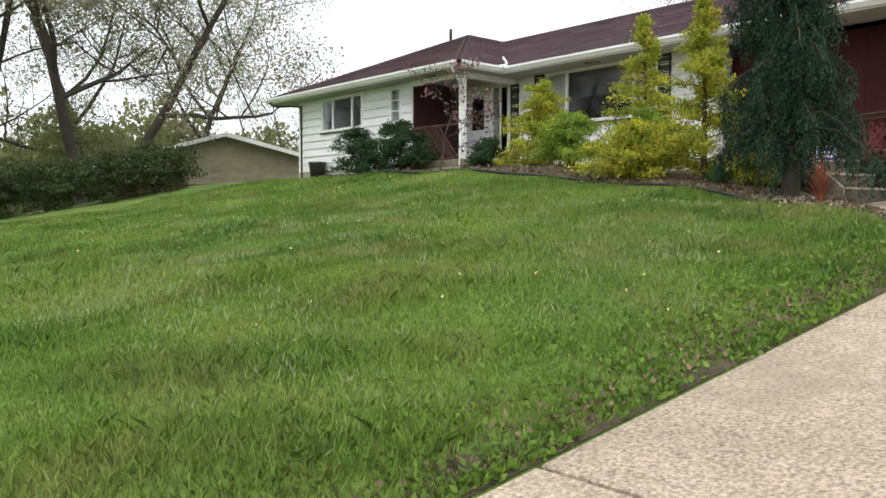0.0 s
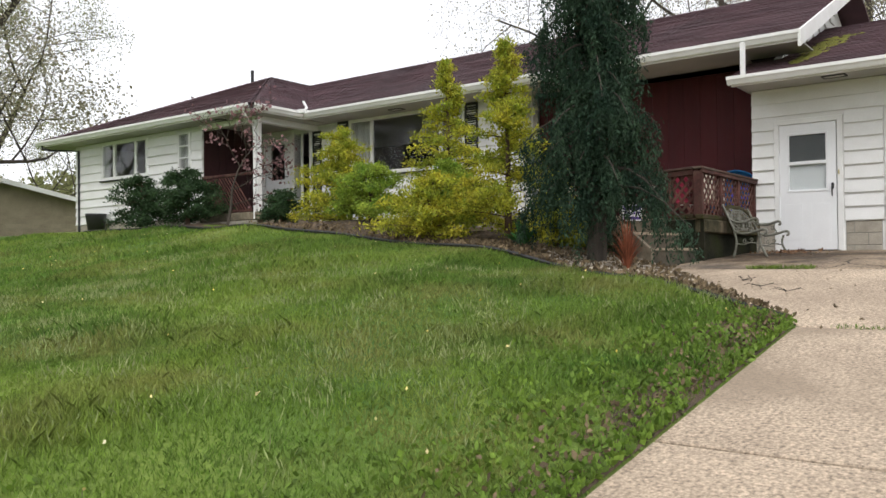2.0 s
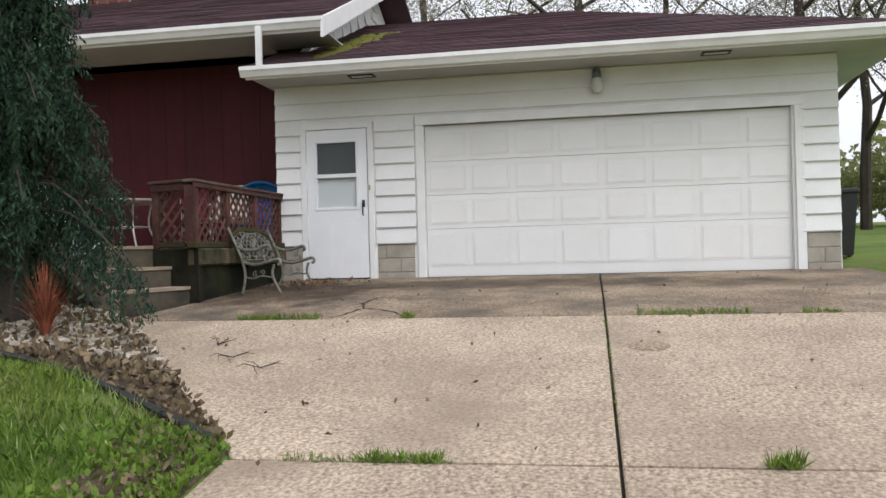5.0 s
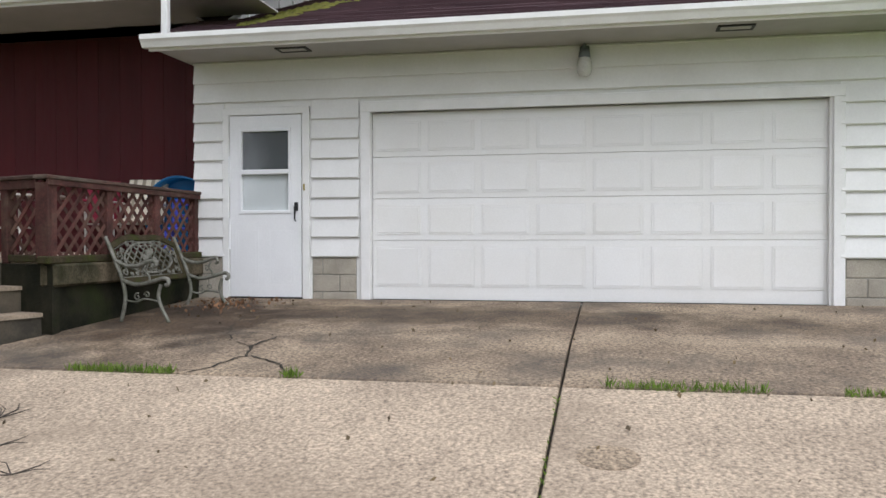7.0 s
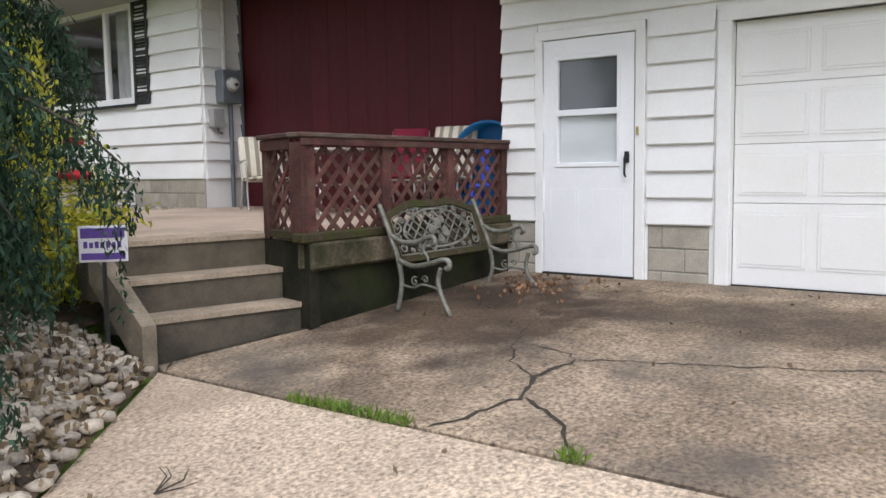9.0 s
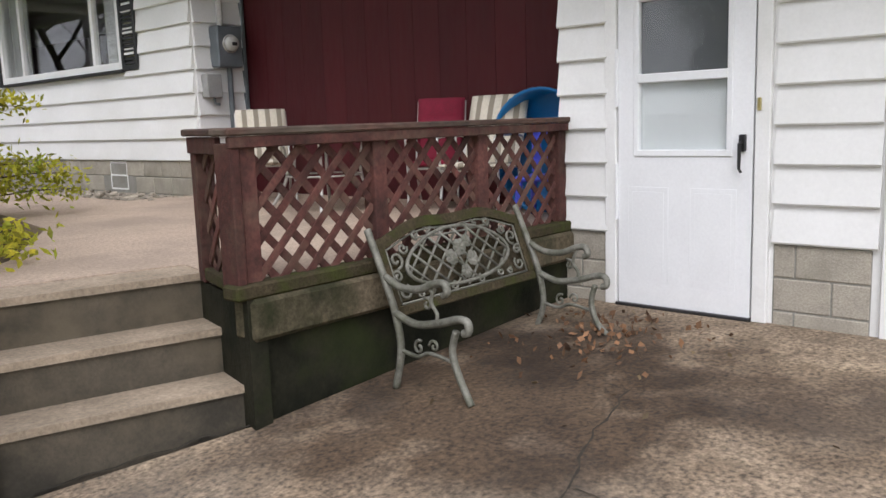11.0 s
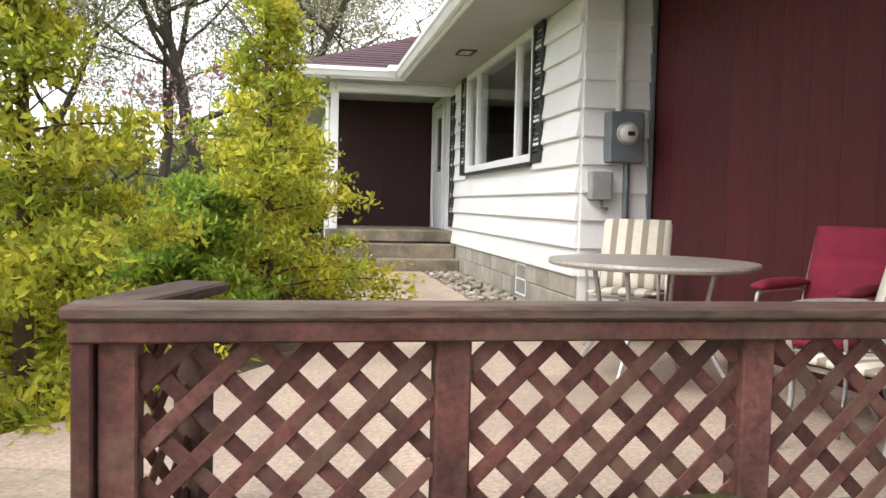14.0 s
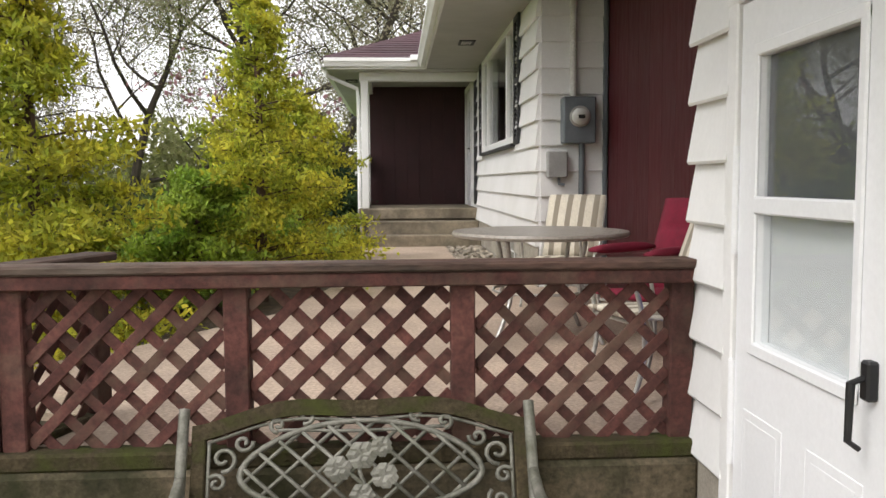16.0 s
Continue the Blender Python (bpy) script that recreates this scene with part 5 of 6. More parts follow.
part("panel_border", iron.moved(BACK), IRON, bench, smooth=True)
oval = Shape()
ov = lambda t, k=1.0: (0.43 * k * math.cos(t), 0, 0.185 + (0.145 * k + 0.055 * max(0, math.sin(t)) * math.cos(t * 0) * k) * math.sin(t))
oval.tube([ov(t) for t in np.linspace(0, 2 * math.pi, 41)[:-1]], 0.012, 6, closed=True)
oval.tube([(x, 0.0, back_top(x * 0.75) - 0.055) for x in np.linspace(-0.3, 0.3, 16)], 0.007, 6)
part("oval_band", oval.moved(BACK), IRON, bench, smooth=True)
lat = Shape()
for sgn in (1, -1):
    for c in np.arange(-0.62, 0.63, 0.115):
        seg = []
        for k in range(41):
            z = 0.03 + 0.36 * k / 40
            x = c + sgn * (z - 0.185) * 1.05
            top = 0.2 if z > 0.185 else 0.145
            if (x / 0.43) ** 2 + ((z - 0.185) / top) ** 2 < 1:
                seg.append((x, 0.002 * sgn, z))
        if len(seg) > 3:
            lat.tube([seg[0], seg[-1]], 0.0085, 5)
part("iron_lattice", lat.moved(BACK), IRON, bench, smooth=True)
for sx in (-1, 1):
    for cx, cz, r, st, sg in ((0.49, 0.07, 0.045, 2.2, 1), (0.49, 0.25, 0.05, -1.5, -1), (0.42, 0.31, 0.035, 3, 1), (0.30, 0.045, 0.03, 1.5, 1), (0.38, 0.04, 0.025, 1.0, -1), (0.30, 0.375, 0.03, -1.6, 1), (0.20, 0.405, 0.03, -1.2, -1), (0.12, 0.035, 0.028, 1.7, 1), (0.51, 0.16, 0.035, 0.5, 1)):
        scr = Shape().tube([(sx * p, 0, q) for p, q in spiral(cx, cz, r, 1.2, st, sg)], 0.0085, 6)
        part("scroll", scr.moved(BACK), IRON, bench, smooth=True)
rose = Shape()
for cx, cz, r in ((0.0, 0.25, 0.055), (-0.085, 0.20, 0.05), (0.08, 0.17, 0.05), (0.0, 0.10, 0.045), (0.07, 0.28, 0.04)):
    for k in range(6):
        t = k * 1.047 + cx * 9
        px, pz = cx + 0.5 * r * math.cos(t), cz + 0.5 * r * math.sin(t)
        q = []
        for j in range(6):
            u = j * 1.047
            q.append((px + 0.55 * r * math.cos(u), -0.012 - 0.004 * (j % 2), pz + 0.55 * r * math.sin(u)))
        rose.add(q + [(px, -0.022, pz), (px, 0.006, pz)], [(j, (j + 1) % 6, 6) for j in range(6)] + [((j + 1) % 6, j, 7) for j in range(6)])
rose.tube(curve([(0.0, -0.002, 0.02), (0.02, -0.002, 0.1), (-0.01, -0.002, 0.2), (0.0, -0.002, 0.3)]), 0.008, 6)
part("rose_ornament", rose.moved(BACK), IRON, bench, "cast rose spray")

# ---- patio furniture ----
table = thing("patio_table", "round grey beige patio table with tubular legs", "table", pose(-0.10, 3.50, 0.50))
part("tabletop", Shape().lathe([(0.02, 0.625), (0.53, 0.64), (0.555, 0.647), (0.562, 0.66), (0.555, 0.675), (0.53, 0.677), (0.02, 0.677)], 48), TABLETOP, table, smooth=False)
for k in range(4):
    t = math.radians(45 + 90 * k)
    part("leg", Shape().tube(curve([(0.47 * math.cos(t), 0.47 * math.sin(t), 0.0), (0.30 * math.cos(t), 0.30 * math.sin(t), 0.3), (0.34 * math.cos(t), 0.34 * math.sin(t), 0.625)]), 0.014, 8), STEEL, table, smooth=True)
part("leg_ring", Shape().tube([(0.30 * math.cos(t), 0.30 * math.sin(t), 0.3) for t in np.linspace(0, 2 * math.pi, 21)[:-1]], 0.009, 6, closed=True), STEEL, table, smooth=True)


def pad(w, d, th, rows=1, puff=0.02):
    """A padded cushion in x and y, its top bulging between seams."""
    nx, ny = 10, 8 * rows
    s = Shape()
    v = []
    for side in (1, 0):
        for i in range(nx + 1):
            for j in range(ny + 1):
                x, y = -w / 2 + w * i / nx, d * j / ny
                e = min(1, 4 * min(i / nx, 1 - i / nx)) ** 0.5
                g = abs(math.sin(math.pi * rows * j / ny)) ** 0.45
                v.append((x, y, (th / 2 + puff * e * g) * (1 if side else -0.6) * (0.35 + 0.65 * e)))
    m = (nx + 1) * (ny + 1)
    f = []
    for i in range(nx):
        for j in range(ny):
            a = i * (ny + 1) + j
            f += [(a, a + ny + 1, a + ny + 2, a + 1), (m + a, m + a + 1, m + a + ny + 2, m + a + ny + 1)]
    for i in range(nx):
        for j in (0, ny):
            a, b = i * (ny + 1) + j, (i + 1) * (ny + 1) + j
            f.append((a, b, m + b, m + a))
    for j in range(ny):
        for i in (0, nx):
            a, b = i * (ny + 1) + j, i * (ny + 1) + j + 1
            f.append((a, b, m + b, m + a))
    return s.add(v, f)


def patio_chair(at, label, cloth, rows, group, arms=None):
    """Faces -y; tubular frame with a pad on seat and back."""
    c = thing("patio_chair", label, "chair", at, group=group)
    for sx in (-0.27, 0.27):
        part("frame_side", Shape().tube(curve([(sx, -0.28, 0.0), (sx, -0.22, 0.22), (sx, -0.24, 0.44), (sx, -0.27, 0.58), (sx, -0.20, 0.62), (sx, 0.10, 0.62), (sx, 0.24, 0.60)]), 0.0125, 8), STEEL, c, smooth=True)
        part("frame_leg", Shape().tube(curve([(sx, 0.34, 0.0), (sx, 0.20, 0.22), (sx, 0.16, 0.40), (sx, 0.25, 0.62), (sx, 0.36, 0.90)]), 0.0125, 8), STEEL, c, smooth=True)
        if arms:
            part("armrest", pad(0.09, 0.5, 0.03).moved(pose(sx, -0.28, 0.64)), arms, c, "padded arm cover", smooth=True)
    part("crossbar", Shape().tube([(-0.27, -0.22, 0.36), (0.27, -0.22, 0.36)], 0.011, 8), STEEL, c)
    part("crossbar", Shape().tube([(-0.27, 0.36, 0.89), (0.27, 0.36, 0.89)], 0.011, 8), STEEL, c)
    part("seat", pad(0.52, 0.50, 0.035, rows).moved(pose(0, -0.27, 0.40, -4)), cloth, c, smooth=True)
    part("backrest", pad(0.54, 0.56, 0.035, rows).moved(pose(0, 0.16, 0.40, 70)), cloth, c, smooth=True)
    return c


patio_chair(pose(0.315, 4.83, 0.5, 0, 0, -32) @ Matrix.Diagonal((0.9, 1, 0.94, 1)), "patio chair with cream and taupe striped cushion beside the table", STRIPED, 1, "patio chairs")
patio_chair(pose(0.38, 2.69, 0.5, 0, 0, -58) @ Matrix.Diagonal((0.72, 0.95, 0.955, 1)), "patio chair with padded crimson cushion against the maroon wall", REDCLOTH, 3, "patio chairs", REDCLOTH)
patio_chair(pose(0.24, 2.12, 0.5, 0, 0, -76) @ Matrix.Diagonal((0.84, 1, 0.95, 1)), "patio chair draped with a cream and taupe striped cushion", STRIPED, 1, "patio chairs")
pool = thing("wading_pool", "bright blue plastic wading pool stood on edge against the wall", "wading pool", pose(0.72, 1.76, 0.97, 0, 0, 0) @ pose(0, 0, 0, 0, -98, 0) @ pose(0, 0, 0, 0, 0, 15))
part("basin", Shape().lathe([(0.02, -0.02), (0.40, -0.02), (0.43, 0.0), (0.455, 0.2), (0.48, 0.215), (0.485, 0.20), (0.46, 0.19), (0.438, -0.02), (0.41, -0.045), (0.02, -0.045)], 40), BLUEPOOL, pool, smooth=True)
toy = thing("childs_chair", "blue violet moulded plastic child's chair", "child's chair", pose(0.36, 1.62, 0.5, 0, 0, -75))
part("seat", Shape().box(-0.19, -0.18, 0.26, 0.19, 0.18, 0.30, 0.015), VIOLET, toy)
part("backrest", Shape().box(-0.18, 0.15, 0.30, -0.11, 0.19, 0.62, 0.015).box(0.11, 0.15, 0.30, 0.18, 0.19, 0.62, 0.015).box(-0.18, 0.15, 0.56, 0.18, 0.19, 0.64, 0.018).box(-0.18, 0.15, 0.40, 0.18, 0.185, 0.46, 0.012), VIOLET, toy)
for sx in (-0.16, 0.16):
    for sy in (-0.15, 0.15):
        part("leg", Shape().tube([(sx * 1.1, sy * 1.1, 0), (sx, sy, 0.27)], [0.02, 0.028], 8), VIOLET, toy)

# ---- yard sign, feeder, bin ----
sign = thing("yard_sign", "purple and white plastic security sign on a dark stake", "sign", pose(-3.62, 1.83, 0.0, 0, 0, -42))
part("stake", Shape().box(-0.012, -0.008, -0.3, 0.012, 0.008, 0.42, 0.002), BLACK, sign)
part("board", Shape().box(-0.14, -0.014, 0.41, 0.14, -0.006, 0.63, 0.004), SIGNWHITE, sign)
part("print_band", Shape().box(-0.125, -0.0175, 0.555, 0.125, -0.013, 0.615, 0.001), SIGNPURPLE, sign, "purple upper band")
part("print_band", Shape().box(-0.125, -0.0175, 0.425, 0.125, -0.013, 0.465, 0.001), SIGNPURPLE, sign, "purple lower band")
for k in range(7):
    part("print_bar", Shape().box(-0.11 + k * 0.032, -0.0175, 0.495, -0.088 + k * 0.032, -0.013, 0.535 - 0.006 * (k % 2), 0.001), SIGNPURPLE, sign)
feeder = thing("bird_feeder", "red and clear plastic nectar feeder hung on a dark hook", "bird feeder", pose(-3.42, 2.45, 0.90))
part("base_dish", Shape().lathe([(0.02, 0.0), (0.10, 0.01), (0.115, 0.03), (0.10, 0.055), (0.05, 0.065)], 20), REDPLASTIC, feeder, smooth=True)
part("bottle", Shape().lathe([(0.05, 0.06), (0.06, 0.08), (0.06, 0.22), (0.045, 0.25)], 18), LAMPGLASS, feeder, smooth=True)
part("cap", Shape().lathe([(0.065, 0.235), (0.067, 0.25), (0.06, 0.275), (0.01, 0.285)], 18), REDPLASTIC, feeder, smooth=True)
part("hook", Shape().tube(curve([(0, 0, 0.28), (0.0, 0, 0.42), (-0.06, 0, 0.5), (-0.13, 0, 0.45), (-0.14, 0, 0.2), (-0.14, 0, -0.85)]), 0.006, 6), BLACK, feeder, smooth=True)
wheelie = thing("wheelie_bin", "black plastic wheeled rubbish bin beside the garage", "rubbish bin", pose(2.3, -6.42, float(ground_z(2.3, -6.42))))
wb = Shape().add([(-0.24, -0.22, 0.06), (0.24, -0.22, 0.06), (0.24, 0.22, 0.06), (-0.24, 0.22, 0.06), (-0.30, -0.28, 0.95), (0.30, -0.28, 0.95), (0.30, 0.28, 0.95), (-0.30, 0.28, 0.95)], [(3, 2, 1, 0), (4, 5, 6, 7), (0, 1, 5, 4), (1, 2, 6, 5), (2, 3, 7, 6), (3, 0, 4, 7)])
part("body", wb, BLACK, wheelie)
part("lid", Shape().box(-0.33, -0.31, 0.95, 0.33, 0.31, 1.03, 0.025), BLACK, wheelie)
for sy in (-0.27, 0.27):
    part("wheel", Shape().lathe([(0.02, -0.025), (0.11, -0.025), (0.12, 0), (0.11, 0.025), (0.02, 0.025)], 16).moved(pose(0.2, sy, 0.12, 90)), BLACK, wheelie)
part("handle", Shape().tube([(0.34, -0.22, 0.97), (0.40, -0.22, 0.98), (0.40, 0.22, 0.98), (0.34, 0.22, 0.97)], 0.014, 8), BLACK, wheelie)
pot = thing("bucket", "dark bucket against the wing's base", "bucket", pose(-1.85, 18.0, float(ground_z(-1.85, 18.0))))
part("pail", Shape().lathe([(0.2, 0.0), (0.27, 0.45), (0.28, 0.5), (0.25, 0.5), (0.18, 0.04)], 20), BLACK, pot, smooth=True)


# ---- planting ----
def grow(trunk_h, r0, seed, levels=4, spread=0.75, lean=(0, 0), forks=5, first=0.3, up=0.25):
    """A bare branching frame: the woody shape and the twig points."""
    r = random.Random(seed)
    s, tips = Shape(), []

    def limb(p, d, length, rad, level):
        pts, rr = [p], [rad]
        q = p.copy()
        n = 5
        for k in range(n):
            d = (d + Vector((r.gauss(0, 0.13), r.gauss(0, 0.13), r.gauss(0, 0.09) + up * 0.06))).normalized()
            q = q + d * length / n
            pts.append(q.copy())
            rr.append(rad * (1 - 0.62 * (k + 1) / n))
        s.tube(pts, rr, 7 if level == 0 else 5 if level < 3 else 3)
        if level >= levels - 2:
            tips.extend(pts[2:])
        if level < levels:
            for k in range(forks + (2 if level == 0 else 0)):
                t = first + (1 - first) * (k + r.random()) / (forks + 1) if level == 0 else 0.3 + 0.7 * (k + r.random()) / forks
                t = min(t, 0.98)
                i = min(int(t * n), n - 1)
                b = pts[i].lerp(pts[i + 1], t * n - i)
                side = d.orthogonal().normalized()
                side = Matrix.Rotation(r.uniform(0, 2 * math.pi), 3, d) @ side
                nd = (d * (1 - spread) + side * spread + Vector((0, 0, up * 0.4))).normalized()
                limb(b, nd, length * r.uniform(0.42, 0.66), max(0.006, rr[i] * 0.55), level + 1)

    limb(Vector((0, 0, -0.3)), Vector((lean[0], lean[1], 1)).normalized(), trunk_h, r0, 0)
    return s, tips


def tree(at, seed, label, h, r0, leafmat, leaves, leaf=0.11, lean=(0, 0), group="yard trees", first=0.3, spread=0.75):
    s, tips = grow(h, r0, seed, 4, spread, lean, 5, first)
    t = thing("tree", label, "tree", at, group=group)
    part("trunk", s, BARK, t)
    tp = np.array([tuple(p) for p in tips])
    c = tp[rng.integers(0, len(tp), leaves)] + rng.normal(scale=0.28, size=(leaves, 3))
    part("crown", leaf_cloud("crown", c, leafmat, leaf, leaf * 0.6), leafmat, t)
    return t


def ground_at(x, y, rz=0):
    return pose(x, y, float(ground_z(x, y)), 0, 0, rz)


big = tree(ground_at(-5.0, 29.5), 11, "tall two-stemmed tree with sparse pale spring buds", 11.0, 0.26, BUDLEAF, 20000, 0.13, (-0.03, 0.02), first=0.28)
big2 = tree(ground_at(-4.2, 29.2), 23, "leaning dark stem with sparse pale spring buds", 11.5, 0.22, BUDLEAF, 20000, 0.13, (0.22, -0.12), first=0.3)
mid = tree(ground_at(-13.0, 36.0), 31, "tree with thin pale green spring leaves", 11.0, 0.26, SPRINGLEAF, 18000, 0.12)
bare = tree(ground_at(14.5, -3.0), 47, "bare grey tree with many thin twigs behind the garage", 11.0, 0.2, BUDLEAF, 11000, 0.09, group="trees behind the house", first=0.22)
PLACES = [(big, [(-14.5, 27.0, 60), (-19, 33, 190), (-24, 40, 20)], "yard trees"),
          (mid, [(-7.5, 33.0, 40), (-1.5, 40.0, 100), (-22.0, 30.0, 200), (6.0, 44.0, 300), (-30.0, 44.0, 80), (-4, 22.5, 250)], "yard trees"),
          (bare, [(13.0, -8.5, 70), (16.0, 2.5, 140), (15.0, 7.0, 220), (18.0, 11.0, 10), (20.0, -6.0, 310), (13.5, -13.0, 120), (21.0, 5.0, 180), (19.0, -12.0, 40)], "trees behind the house")]
for src, spots, grp in PLACES:
    for x, y, a in spots[:-1] if src is mid else spots:
        copy_thing(src, ground_at(x, y, a))


def cypress(at, h, width, seed, n, label, mat, leaf=0.066, name="golden_cypress", taper=0.85, gaps=0.5, droop=(0, 0, -0.2)):
    """A feathery evergreen: a straight stem with tiers of side branches and many small sprays."""
    r = random.Random(seed)
    t = thing(name, label, "shrub" if h < 1.7 else "evergreen tree", at, group="evergreens in front of the house")
    s = Shape().tube([(0, 0, -0.15), (0.02, 0, h * 0.4), (0, 0.02, h * 0.8), (0, 0, h)], [0.05 + h * 0.006, 0.04, 0.02, 0.006], 7)
    pts = []
    k = int(26 + h * 16)
    for i in range(k):
        z = h * (0.04 + 0.94 * (i + r.random()) / k)
        a = r.uniform(0, 2 * math.pi)
        reach = width / 2 * (1 - (z / h)) ** taper * r.uniform(0.45, 1.25) + 0.06
        d = Vector((math.cos(a), math.sin(a), 0.28))
        base = Vector((0, 0, z))
        line = [base + d * reach * u + Vector((0, 0, -0.18 * reach * u * u)) for u in (0, 0.35, 0.7, 1.0)]
        s.tube(line, [0.012, 0.009, 0.006, 0.003], 4)
        m = max(4, int(n / k * (0.4 + 1.2 * reach / (width / 2 + 0.1))))
        u = np.array([r.random() ** 0.55 for _ in range(m)])
        c = np.array([tuple(line[0].lerp(line[-1], float(x)) + Vector((0, 0, 0.05 * math.sin(3 * x)))) for x in u])
        c += rng.normal(scale=0.045 + 0.10 * reach * 0.45, size=c.shape) * np.array([1, 1, 0.6])
        pts.append(c)
    part("trunk", s, CEDARBARK, t)
    part("crown", leaf_cloud("crown", np.concatenate(pts), mat, leaf, leaf * 0.42, droop=None, up=0.35), mat, t)
    return t


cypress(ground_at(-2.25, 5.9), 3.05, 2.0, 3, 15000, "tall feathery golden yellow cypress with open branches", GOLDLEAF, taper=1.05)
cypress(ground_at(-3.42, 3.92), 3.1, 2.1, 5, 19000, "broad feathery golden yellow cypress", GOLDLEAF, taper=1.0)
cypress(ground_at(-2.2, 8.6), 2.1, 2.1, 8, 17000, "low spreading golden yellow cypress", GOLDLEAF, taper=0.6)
cypress(ground_at(-2.75, 7.3), 1.0, 1.7, 12, 9000, "low fresh green juniper among the cypresses", GREENLEAF, taper=0.5, name="juniper")
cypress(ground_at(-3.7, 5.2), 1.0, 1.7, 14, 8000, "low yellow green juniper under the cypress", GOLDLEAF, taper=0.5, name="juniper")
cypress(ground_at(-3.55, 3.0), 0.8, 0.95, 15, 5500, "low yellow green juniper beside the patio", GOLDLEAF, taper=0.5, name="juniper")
cypress(ground_at(-2.72, 5.5), 1.15, 1.2, 16, 10000, "low fresh green juniper beside the patio", GREENLEAF, taper=0.5, name="juniper")
cypress(ground_at(-2.35, 15.1), 1.25, 1.5, 21, 9000, "rounded dark green yew against the wing", YEWLEAF, taper=0.4, name="yew", leaf=0.07)
cypress(ground_at(-2.35, 13.3), 1.2, 1.7, 22, 10000, "rounded dark green yew beside the porch", YEWLEAF, taper=0.4, name="yew", leaf=0.07)
cypress(ground_at(-2.6, 9.9), 0.6, 1.0, 24, 4000, "low dark green yew beside the walk", YEWLEAF, taper=0.4, name="yew", leaf=0.07)


def weeping_tree(at, h, seed):
    """A weeping evergreen: arching limbs from which long sprays hang straight down."""
    r = random.Random(seed)
    t = thing("weeping_evergreen", "dark blue green weeping evergreen tree with hanging sprays", "evergreen tree", at)
    s = Shape().tube([(0, 0, -0.2), (0.03, 0.0, 1.5), (0.0, 0.04, 3.2), (0.05, 0, h)], [0.13, 0.10, 0.07, 0.012], 9)
    cs = []
    for i in range(120):
        f = (i + r.random()) / 120
        z = 0.8 + (h - 0.9) * f
        a = i * 2.4 + r.uniform(-0.5, 0.5)
        lobe = 0.75 + 0.45 * math.sin(z * 4.3 + 1.0) * math.cos(a * 2 + z)
        reach = (0.22 + 1.06 * (1 - f) ** 0.8) * lobe * r.uniform(0.6, 1.15)
        d = Vector((math.cos(a), math.sin(a), 0))
        rise = r.uniform(0.25, 0.6)
        line = [Vector((0, 0, z)) + d * reach * u + Vector((0, 0, reach * (rise * u - (rise + 0.35) * u * u))) for u in (0, 0.25, 0.5, 0.75, 1.0)]
        s.tube(line, [0.028, 0.02, 0.014, 0.009, 0.004], 5)
        for k in range(int(16 + 36 * reach)):
            u = r.random() ** 0.7
            j = min(int(u * 4), 3)
            b = line[j].lerp(line[j + 1], u * 4 - j)
            across = Vector((-d.y, d.x, 0)) * r.gauss(0, 0.13) + d * r.gauss(0, 0.05)
            L = r.uniform(0.12, 0.42) * (0.7 + 0.6 * u) + (0.35 if r.random() < 0.12 else 0)
            L = min(L, max(0.08, b.z - 0.05))
            m = int(L / 0.014)
            q = np.linspace(0, 1, m)[:, None]
            line_c = np.array(b)[None] + np.sqrt(q) * np.array([across.x, across.y, 0.0])[None] + q * np.array([0, 0, -L])[None]
            cs.append(line_c + rng.normal(scale=1.0, size=line_c.shape) * (0.012 + 0.016 * (1 - q)))
    part("trunk", s, BARK, t)
    c = np.concatenate(cs)
    part("crown", leaf_cloud("crown", c, SPRUCELEAF, 0.06, 0.017, droop=(0, 0, -0.65)), SPRUCELEAF, t)
    return t


weeping_tree(ground_at(-4.62, 1.85), 5.4, 9)

# magnolia by the porch
ms, mt = grow(1.9, 0.035, 77, 3, 0.6, (0.05, 0.1), 4, 0.35, 0.4)
mag = thing("magnolia", "small bare magnolia with dusty pink buds before the porch", "small tree", ground_at(-3.5, 10.45))
part("trunk", ms, BARK, mag)
mt = np.array([tuple(p) for p in mt])
part("blossom", leaf_cloud("blossom", mt[rng.integers(0, len(mt), 520)] + rng.normal(scale=0.05, size=(520, 3)), PINKLEAF, 0.08, 0.06, up=0.6), PINKLEAF, mag)["kind"] = "stuff"

# porch lattice panel
pl = thing("porch_lattice", "dark brown wooden lattice panel on the porch", "lattice panel", pose(-1.52, 12.0, 1.06))
part("rail", Shape().box(-0.03, 0, 0.86, 0.03, 1.85, 0.93, 0.006).box(-0.025, 0, 0.02, 0.025, 1.85, 0.07, 0.006), FENCE, pl)
for k in range(13):
    part("lath", Shape().box(-0.006, -0.55, -0.018, 0.006, 0.55, 0.018, 0.002), FENCE, pl, at=pose(0.0, 0.38 + k * 0.1, 0.46, 50))

